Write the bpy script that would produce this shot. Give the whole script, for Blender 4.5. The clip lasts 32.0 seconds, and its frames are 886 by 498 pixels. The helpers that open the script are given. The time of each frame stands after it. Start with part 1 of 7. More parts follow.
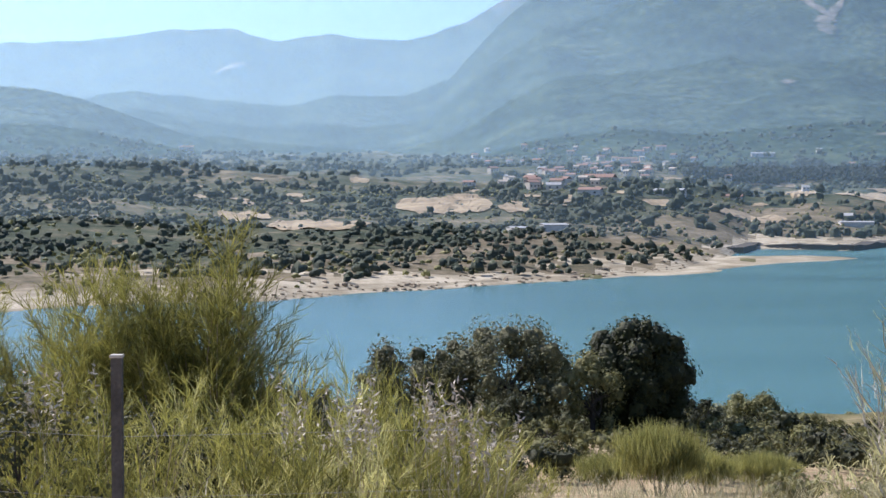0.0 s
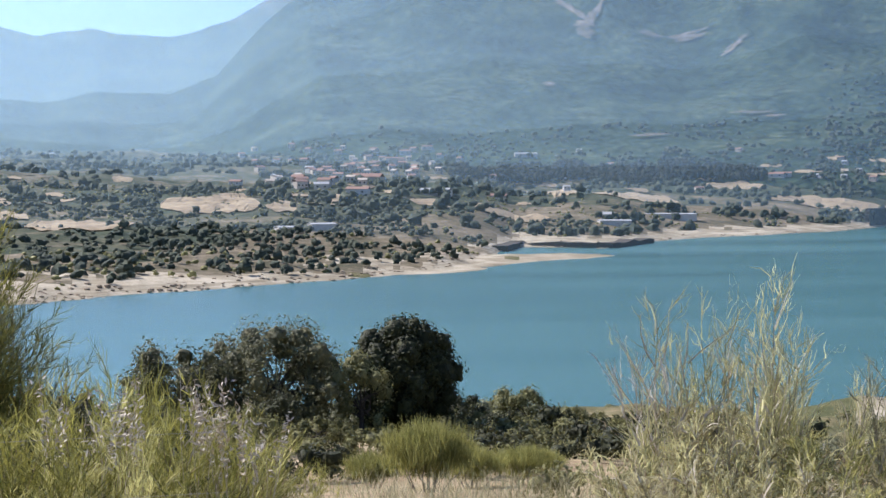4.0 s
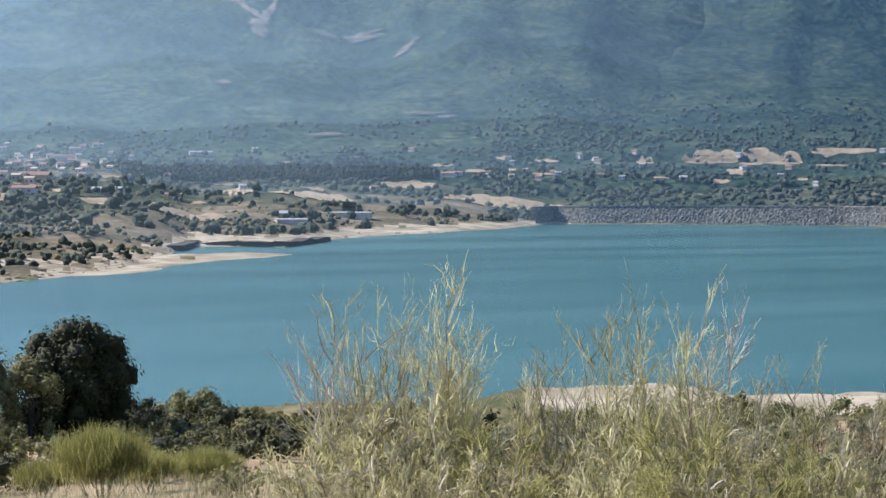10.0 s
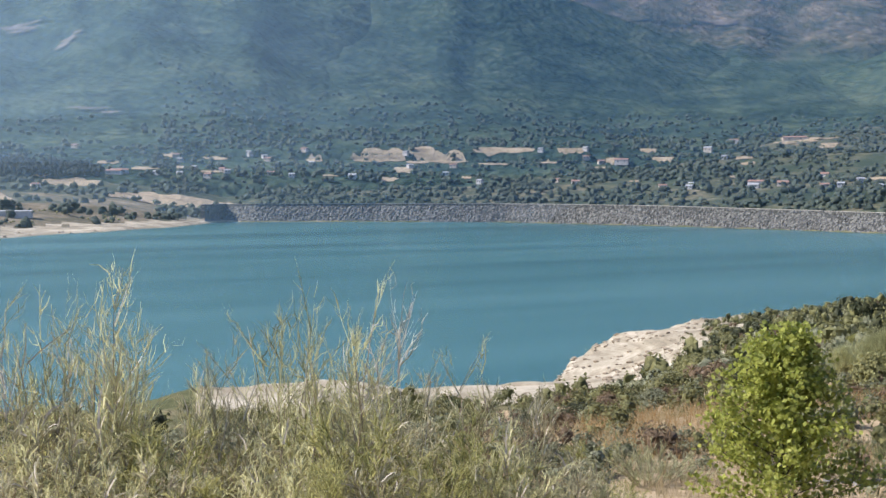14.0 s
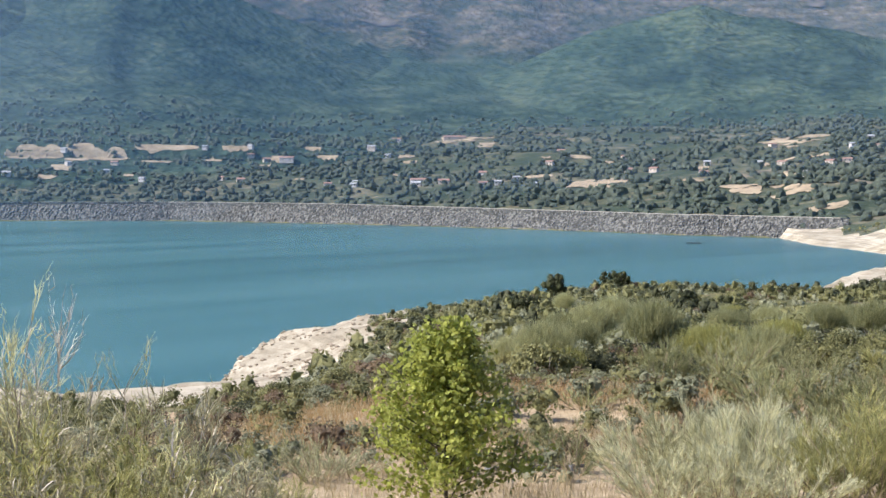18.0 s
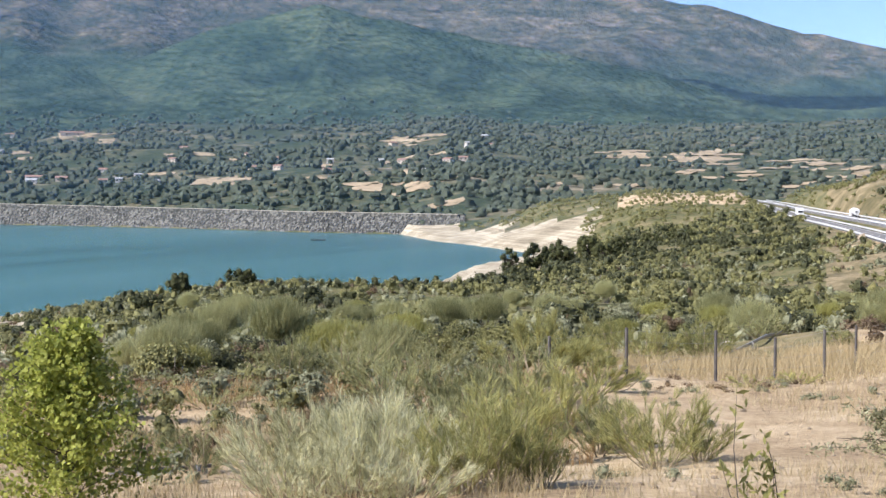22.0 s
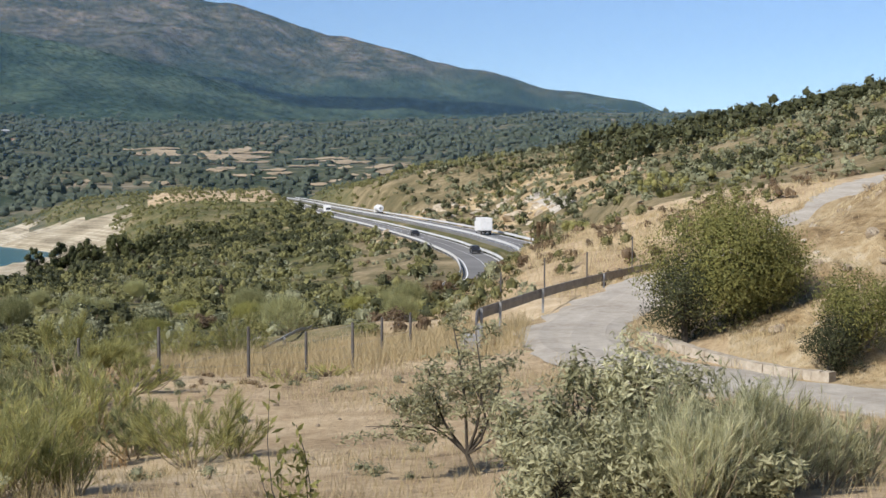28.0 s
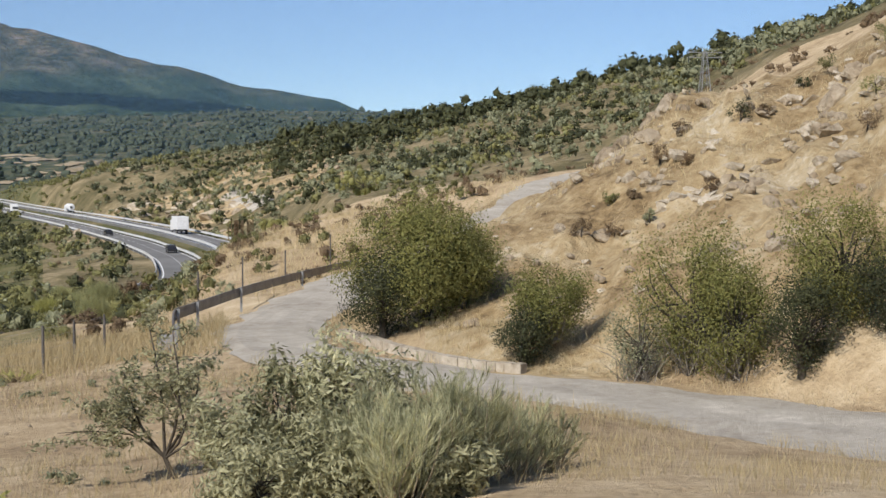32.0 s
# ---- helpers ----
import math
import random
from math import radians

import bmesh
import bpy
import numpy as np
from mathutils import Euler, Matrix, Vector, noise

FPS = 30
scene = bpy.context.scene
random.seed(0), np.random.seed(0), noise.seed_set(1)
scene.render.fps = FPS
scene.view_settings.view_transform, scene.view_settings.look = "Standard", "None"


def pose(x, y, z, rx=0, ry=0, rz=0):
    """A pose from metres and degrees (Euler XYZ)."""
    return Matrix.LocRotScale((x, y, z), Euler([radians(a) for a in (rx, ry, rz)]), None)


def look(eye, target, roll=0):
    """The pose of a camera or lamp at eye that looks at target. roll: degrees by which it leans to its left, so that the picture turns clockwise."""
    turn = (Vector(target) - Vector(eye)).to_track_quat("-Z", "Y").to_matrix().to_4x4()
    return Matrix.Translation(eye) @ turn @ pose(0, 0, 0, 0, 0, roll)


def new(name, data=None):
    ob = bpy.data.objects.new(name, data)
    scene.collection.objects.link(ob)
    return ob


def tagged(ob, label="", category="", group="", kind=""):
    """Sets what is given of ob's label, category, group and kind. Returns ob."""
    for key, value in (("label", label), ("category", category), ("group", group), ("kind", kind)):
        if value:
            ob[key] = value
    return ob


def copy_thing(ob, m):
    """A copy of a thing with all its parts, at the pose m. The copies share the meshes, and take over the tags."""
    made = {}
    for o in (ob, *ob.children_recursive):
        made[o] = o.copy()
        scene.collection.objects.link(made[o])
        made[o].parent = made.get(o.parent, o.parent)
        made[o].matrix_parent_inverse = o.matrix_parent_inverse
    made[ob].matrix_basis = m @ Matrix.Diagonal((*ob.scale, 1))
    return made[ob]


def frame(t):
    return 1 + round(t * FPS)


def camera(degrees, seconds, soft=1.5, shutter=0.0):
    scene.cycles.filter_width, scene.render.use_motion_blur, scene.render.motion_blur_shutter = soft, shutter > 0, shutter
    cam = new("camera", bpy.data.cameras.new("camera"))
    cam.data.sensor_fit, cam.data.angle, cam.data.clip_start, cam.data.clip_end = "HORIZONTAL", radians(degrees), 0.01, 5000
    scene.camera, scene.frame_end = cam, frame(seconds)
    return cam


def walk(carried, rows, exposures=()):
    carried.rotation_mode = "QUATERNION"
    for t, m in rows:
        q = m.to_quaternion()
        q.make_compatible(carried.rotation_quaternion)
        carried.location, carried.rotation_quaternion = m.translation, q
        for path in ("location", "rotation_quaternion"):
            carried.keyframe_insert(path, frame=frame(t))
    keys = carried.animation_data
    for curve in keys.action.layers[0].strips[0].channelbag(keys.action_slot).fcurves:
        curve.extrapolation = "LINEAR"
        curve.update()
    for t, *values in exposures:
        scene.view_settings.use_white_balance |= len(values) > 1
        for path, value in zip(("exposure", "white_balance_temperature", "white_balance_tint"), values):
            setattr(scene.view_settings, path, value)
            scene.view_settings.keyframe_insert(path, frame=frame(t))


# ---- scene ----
# brightness and white balance of the clip's camera on the way
EXPO = [(0.0, 0.58, 6150, 18), (9.0, 0.64, 6150, 17), (14.0, 0.71, 6200, 17), (19.0, 0.87, 6200, 17), (25.0, 0.63, 6300, 15), (29.0, 0.17, 6450, 12), (32.0, 0.08, 6500, 12)]
EYE = 35.0  # metres above the water
cam = camera(34.57, 32.0)
ROWS = [
    (0.0, -0.00, -2.22),
    (0.5, -1.17, -2.26),
    (1.0, -2.05, -2.24),
    (1.5, -2.93, -2.24),
    (2.0, -4.14, -2.23),
    (2.5, -5.64, -2.25),
    (3.0, -7.02, -2.26),
    (3.5, -8.40, -2.26),
    (5.5, -10.11, -2.22),
    (6.0, -10.73, -2.26),
    (6.5, -12.78, -2.26),
    (7.0, -13.76, -2.25),
    (7.5, -14.67, -2.26),
    (8.0, -16.35, -2.28),
    (8.5, -17.84, -2.27),
    (9.0, -19.43, -2.30),
    (9.5, -20.83, -2.29),
    (10.0, -22.28, -2.29),
    (10.5, -23.76, -2.32),
    (11.0, -25.20, -2.33),
    (11.5, -26.58, -2.33),
    (12.0, -28.08, -2.36),
    (12.5, -30.28, -2.36),
    (13.0, -32.11, -2.41),
    (13.5, -34.06, -2.37),
    (14.0, -35.50, -2.38),
    (14.5, -37.46, -2.38),
    (16.5, -41.79, -2.38),
    (17.0, -42.72, -2.42),
    (17.5, -45.43, -2.44),
    (18.0, -48.89, -2.46),
    (18.5, -52.33, -2.49),
    (19.0, -55.23, -2.52),
    (19.5, -57.05, -2.49),
    (20.0, -58.90, -2.51),
    (20.5, -59.90, -2.52),
    (21.0, -61.52, -2.53),
    (21.5, -62.89, -2.53),
    (22.0, -63.91, -2.56),
    (22.5, -63.86, -2.52),
    (23.0, -63.87, -2.51),
    (23.5, -64.09, -2.56),
    (24.0, -66.24, -2.57),
    (24.5, -68.40, -2.58),
    (25.0, -71.03, -2.62),
    (25.5, -73.71, -2.69),
    (26.0, -76.35, -2.69),
    (26.5, -78.57, -2.67),
    (28.5, -83.59, -2.67),
    (29.0, -84.77, -2.69),
    (29.5, -86.82, -2.70),
    (30.0, -89.27, -2.70),
    (30.5, -90.16, -2.70),
    (31.0, -91.58, -2.71),
    (31.5, -93.22, -2.70),
    (32.0, -94.73, -2.73),
]
walk(cam, [(t, pose(0, 0, EYE, 90 + pitch, 0, yaw)) for t, yaw, pitch in ROWS], EXPO)

# ---- world and sun ----
SUN_AZ, SUN_EL = 52.0, 40.0   # degrees to the left of the first view, and above the horizon
world = bpy.data.worlds.new("world")
scene.world = world
world.use_nodes = True
wn = world.node_tree.nodes
sky = wn.new("ShaderNodeTexSky")
sky.sky_type = "NISHITA"
sky.sun_disc = False
sky.sun_elevation = radians(SUN_EL)
sky.sun_rotation = radians(-SUN_AZ)
sky.altitude = 2600.0
sky.air_density, sky.dust_density, sky.ozone_density = 0.9, 0.9, 3.0
wn["Background"].inputs["Strength"].default_value = 0.128
world.node_tree.links.new(sky.outputs["Color"], wn["Background"].inputs["Color"])
sun = new("sun", bpy.data.lights.new("sun", "SUN"))
sun.data.energy, sun.data.angle, sun.data.color = 4.8, radians(0.53), (1.0, 0.95, 0.87)
sun.matrix_world = look((0, 0, 200), (200 * math.sin(radians(SUN_AZ)) * math.cos(radians(SUN_EL)), -200 * math.cos(radians(SUN_AZ)) * math.cos(radians(SUN_EL)), 200 - 200 * math.sin(radians(SUN_EL))))


# ---- plan helpers ----
def at(az, r, z=0.0):
    """A place by its bearing (degrees to the left of the first view) and distance from the viewpoint."""
    return Vector((-r * math.sin(radians(az)), r * math.cos(radians(az)), z))


def curve_of(pairs):
    xs = np.array(pairs, float)
    xs = xs[np.argsort(xs[:, 0])]
    return lambda v: np.interp(v, xs[:, 0], xs[:, 1])


def hash2(ix, iy, seed):
    h = (ix.astype(np.int64) * 374761393 + iy.astype(np.int64) * 668265263 + seed * 974634541) & 0x7FFFFFFF
    h = ((h ^ (h >> 13)) * 1274126177) & 0x7FFFFFFF
    h = h ^ (h >> 16)
    return (h & 0xFFFF) / 65535.0


def vnoise(x, y, seed=0):
    x, y = np.asarray(x, float), np.asarray(y, float)
    ix, iy = np.floor(x), np.floor(y)
    fx, fy = x - ix, y - iy
    fx, fy = fx * fx * (3 - 2 * fx), fy * fy * (3 - 2 * fy)
    a, b = hash2(ix, iy, seed), hash2(ix + 1, iy, seed)
    c, d = hash2(ix, iy + 1, seed), hash2(ix + 1, iy + 1, seed)
    return (a * (1 - fx) + b * fx) * (1 - fy) + (c * (1 - fx) + d * fx) * fy - 0.5


def fbm(x, y, octaves=4, seed=0):
    total, amp = 0.0, 1.0
    for k in range(octaves):
        total = total + amp * vnoise(x * 2 ** k, y * 2 ** k, seed + 17 * k)
        amp *= 0.5
    return total


def mesh_of(name, verts, faces, smooth=False):
    """A mesh from arrays; faces all with the same number of corners."""
    verts, faces = np.asarray(verts, np.float32), np.asarray(faces, np.int32)
    me = bpy.data.meshes.new(name)
    n, k = faces.shape
    me.vertices.add(len(verts))
    me.vertices.foreach_set("co", verts.ravel())
    me.loops.add(n * k)
    me.loops.foreach_set("vertex_index", faces.ravel())
    me.polygons.add(n)
    me.polygons.foreach_set("loop_start", np.arange(0, n * k, k, dtype=np.int32))
    me.polygons.foreach_set("use_smooth", np.full(n, smooth))
    me.update(calc_edges=True)
    return me


def grid_faces(rows, cols, wrap=False):
    i = np.arange(rows - 1)[:, None] * cols
    j = np.arange(cols if wrap else cols - 1)[None, :]
    k = (j + 1) % cols
    return np.stack([i + j, i + k, i + cols + k, i + cols + j], -1).reshape(-1, 4)


# ---- lie of the land: shores, slopes and heights by bearing ----
far_shore = curve_of([(180, 440), (30, 440), (17, 445), (6.7, 465), (0, 520), (-4.9, 565), (-9.4, 650), (-11.0, 760), (-12.2, 930), (-15.9, 905),
                      (-19, 1110), (-22.4, 1230), (-25.2, 1390), (-26.7, 1570), (-32.7, 1570), (-38, 1540), (-44.4, 1390), (-51, 1235),
                      (-57.9, 1080), (-62.2, 1020), (-63.5, 890), (-66.6, 775), (-67.8, 720), (-68.4, 715), (-180, 715)])
near_shore = curve_of([(180, 195), (30, 195), (17, 200), (-15, 203), (-25, 220), (-28, 238), (-31, 246), (-35, 246), (-37.3, 249), (-39.7, 253),
                       (-40.6, 286), (-42.4, 330), (-46.5, 380), (-50, 420), (-55, 450), (-60, 470), (-63.5, 500), (-64.6, 570), (-65.9, 650),
                       (-67.8, 717), (-68.4, 715), (-180, 715)])
PROFILES = []


def profile(az, *nodes):
    """Ground height against the eye's, along one bearing, as distance and height."""
    PROFILES.append((az, nodes))


profile(180, (0, -1.6), (30, -1.6), (100, 6), (400, 60), (800, 70))
profile(60, (0, -1.6), (8, -2.4), (25, -4.2), (40, -6), (76, -10), (130, -19), (195, -35))
profile(30, (0, -1.6), (8, -2.5), (14, -3.3), (25, -5.2), (40, -7.8), (76, -11.8), (130, -20), (195, -35))
profile(0, (0, -1.6), (8, -2.6), (14, -3.4), (25, -5.5), (40, -8.0), (76, -12.2), (130, -20.5), (203, -35))
profile(-20, (0, -1.6), (8, -2.6), (14, -3.4), (25, -5.4), (40, -8.0), (76, -12.4), (130, -20), (210, -35))
profile(-26, (0, -1.6), (8, -2.6), (14, -3.4), (25, -5.4), (40, -7.8), (76, -12.8), (130, -21), (165, -26), (182, -27), (200, -28), (215, -33), (222, -35))
profile(-31, (0, -1.6), (8, -2.6), (14, -3.4), (25, -5.4), (40, -7.8), (76, -12.8), (130, -21), (165, -25.6), (190, -27), (205, -27.6), (225, -33), (246, -35))
profile(-36, (0, -1.6), (8, -2.6), (14, -3.4), (25, -5.2), (40, -7.2), (76, -12.2), (130, -20.5), (170, -25.8), (190, -27), (215, -30.5), (248, -35))
profile(-40, (0, -1.6), (8, -2.6), (14, -3.4), (25, -5.2), (40, -7.2), (76, -12), (130, -20), (200, -27.8), (240, -33.2), (256, -35))
profile(-43, (0, -1.6), (10, -2.8), (20, -4.4), (30, -5.6), (44, -7.4), (76, -11.6), (130, -19.2), (200, -26.6), (250, -31.2), (290, -32.2), (325, -33), (334, -35))
profile(-46.5, (0, -1.6), (10, -2.8), (20, -4.4), (30, -5.6), (44, -6.8), (76, -10.2), (130, -15.6), (200, -22), (260, -26.4), (330, -30.8), (375, -33.5), (382, -35))
profile(-51, (0, -1.6), (10, -2.8), (20, -4.4), (30, -5.6), (44, -6.6), (76, -9.8), (130, -14), (200, -18), (270, -22), (330, -27.5), (420, -35))
profile(-56, (0, -1.6), (10, -2.8), (20, -4.4), (30, -5.6), (44, -6.4), (76, -9.4), (130, -13.2), (200, -16.4), (270, -19.2), (330, -25), (450, -35))
profile(-64, (0, -1.6), (10, -2.8), (20, -4.4), (30, -5.6), (44, -6.3), (76, -9.0), (130, -13), (200, -16.4), (270, -19.8), (350, -27), (500, -35))
profile(-68, (0, -1.6), (10, -2.8), (20, -4.4), (30, -5.6), (44, -6.3), (76, -9.0), (130, -12.6), (200, -16), (300, -22), (430, -27), (620, -33.6), (715, -34.4), (760, -31), (850, -20), (930, -12), (1000, -13), (1300, -16))
profile(-72, (0, -1.6), (10, -2.8), (20, -4.5), (30, -5.6), (44, -6.3), (76, -9.0), (130, -12.6), (200, -16), (300, -20.6), (430, -23), (560, -23.5), (650, -21), (760, -11), (860, -5.4), (950, -5.0), (1050, -12), (1400, -16))
profile(-77, (0, -1.6), (10, -2.8), (20, -4.5), (30, -5.6), (44, -6.2), (76, -8.6), (130, -12), (200, -15.6), (300, -17), (430, -16), (560, -14), (700, -11), (800, -8), (900, -5), (1000, -9), (1400, -16))
profile(-84.2, (0, -1.6), (10, -2.8), (20, -4.4), (30, -5.4), (44, -5.7), (58, -6.0), (80, -7.4), (110, -8.6), (145, -9.8), (175, -11.6), (200, -13), (280, -13), (360, -12.6), (430, -12.0), (480, -3), (560, 9), (680, 9), (800, 6), (1400, -10))
profile(-82, (0, -1.6), (10, -2.8), (20, -4.5), (30, -5.6), (44, -5.9), (60, -6.6), (90, -9.6), (140, -12.6), (200, -14), (280, -13.4), (360, -12.6), (430, -12.4), (500, -6), (580, 4), (680, 9), (800, 6), (1400, -10))
profile(-86, (0, -1.6), (10, -2.8), (20, -4.3), (30, -5.3), (44, -5.6), (56, -5.6), (70, -6.2), (100, -6.3), (140, -6.5), (170, -9), (205, -12.8), (300, -12.8), (345, -12.2), (380, -6), (450, 0.0), (560, 11), (700, 10), (1400, 0))
profile(-90, (0, -1.6), (10, -2.8), (20, -4.2), (30, -5.1), (40, -5.4), (60, -5.6), (82, -5.5), (100, -5.0), (140, -4.4), (200, -3.0), (280, -2.4), (360, 1), (440, 9), (540, 18), (700, 17), (1400, 0))
profile(-93.5, (0, -1.6), (10, -2.7), (20, -4.1), (30, -5.0), (40, -5.3), (50, -4.6), (62, -3.6), (80, -3.8), (110, -3.2), (160, -1.8), (220, 0.2), (300, 2.0), (380, 9), (480, 19), (700, 20), (1400, 0))
profile(-97, (0, -1.6), (10, -2.6), (20, -3.9), (30, -4.9), (40, -5.3), (48, -3.9), (60, -1.9), (72, -1.5), (80, -2.3), (110, -1.4), (160, -0.2), (220, 2.0), (300, 7), (380, 16), (470, 24), (700, 27), (1400, 10))
profile(-101, (0, -1.6), (10, -2.6), (20, -3.8), (30, -4.8), (39, -5.3), (48, -3.3), (60, -0.9), (75, 0.3), (90, 0.4), (130, 0.7), (180, 2), (230, 6), (310, 15), (400, 27), (600, 34), (1400, 10))
profile(-104, (0, -1.6), (10, -2.6), (20, -3.8), (28, -4.8), (38, -5.3), (46, -2.8), (58, 0.6), (70, 3.1), (85, 3.4), (130, 5), (180, 8), (240, 16), (320, 23), (400, 32), (600, 38), (1400, 10))
profile(-108, (0, -1.6), (10, -2.5), (20, -3.8), (27, -4.8), (36, -5.3), (44, -2.4), (54, 0.8), (70, 4.3), (85, 5.0), (130, 9), (200, 18), (300, 28), (400, 40), (600, 46), (1400, 10))
profile(-112, (0, -1.6), (10, -2.5), (20, -3.8), (26, -4.8), (34, -5.3), (42, -2.2), (52, 1.6), (66, 6.4), (85, 8), (130, 14), (200, 23), (300, 33), (400, 46), (600, 50), (1400, 20))
profile(-125, (0, -1.6), (10, -2.2), (20, -3.6), (26, -4.6), (34, -4.8), (44, -1), (60, 6), (90, 14), (200, 30), (400, 52), (800, 60))
profile(-180, (0, -1.6), (30, -1.6), (100, 6), (400, 60), (800, 70))
PROFILES.sort(key=lambda q: q[0])
P_AZ = np.array([q[0] for q in PROFILES], float)

# centre line of the motorway: bearing, distance (its surface lies 13 m below the eye)
HIGHWAY = [at(a, r) for a, r in ((-85.3, 172), (-85.7, 195), (-85.4, 222), (-84.9, 248), (-84.0, 280), (-82.9, 324), (-80.6, 435), (-79.3, 520), (-77.9, 670), (-77.0, 860), (-76.2, 1080))]
HIGHWAY_Z = 22.0
# centre line of the gravel track, with its height against the eye's
TRACK = [(-128, 29, -5.0), (-118, 29.5, -5.1), (-112, 30, -5.2), (-106.5, 31.4, -5.3), (-102, 34, -5.35), (-98.5, 36.5, -5.35), (-94, 39, -5.35), (-90.5, 42.5, -5.35), (-88.2, 47, -5.4),
         (-87.9, 53, -5.4), (-89.2, 61, -5.3), (-91.5, 72, -4.9), (-94.5, 80, -4.1), (-96.4, 86, -3.2), (-98, 97, -1.9), (-99.4, 112, -0.3), (-100.6, 128, 0.5), (-102.5, 150, 1.6)]


def polyline_distance(x, y, pts, vals=None):
    """Distance to a line of points in plan, the value along it at the nearest place, and the side."""
    best = np.full(x.shape, 1e9)
    val = np.zeros(x.shape)
    for k in range(len(pts) - 1):
        ax, ay, bx, by = pts[k][0], pts[k][1], pts[k + 1][0], pts[k + 1][1]
        dx, dy = bx - ax, by - ay
        s = np.clip(((x - ax) * dx + (y - ay) * dy) / (dx * dx + dy * dy), 0, 1)
        d = np.hypot(x - ax - s * dx, y - ay - s * dy)
        near = d < best
        best = np.where(near, d, best)
        if vals is not None:
            val = np.where(near, vals[k] + s * (vals[k + 1] - vals[k]), val)
    return best, val


def smooth_line(pts, n=8):
    """A Catmull-Rom line through points (any number of coordinates)."""
    p = np.array(pts, float)
    p = np.vstack([2 * p[0] - p[1], p, 2 * p[-1] - p[-2]])
    out = []
    for k in range(1, len(p) - 2):
        for s in np.arange(n) / n:
            out.append(0.5 * (2 * p[k] + (p[k + 1] - p[k - 1]) * s + (2 * p[k - 1] - 5 * p[k] + 4 * p[k + 1] - p[k + 2]) * s ** 2 + (3 * p[k] - p[k - 1] - 3 * p[k + 1] + p[k + 2]) * s ** 3))
    out.append(p[-2])
    return np.array(out)


TRACK_LINE = smooth_line([(*at(a, r).xy, EYE + z) for a, r, z in TRACK], 5)
HIGHWAY_LINE = smooth_line([(*p.xy,) for p in HIGHWAY], 5)
SPIT_LINE = [at(-6.5, 660), at(-10, 715), at(-13, 770), at(-15.6, 803)]
left_hill = curve_of([(40, 1.2), (17, 0.95), (13, 0.85), (8.6, 0.62), (4.2, 0.3), (1, -0.3), (-3, -1.0), (-180, -1.0)])


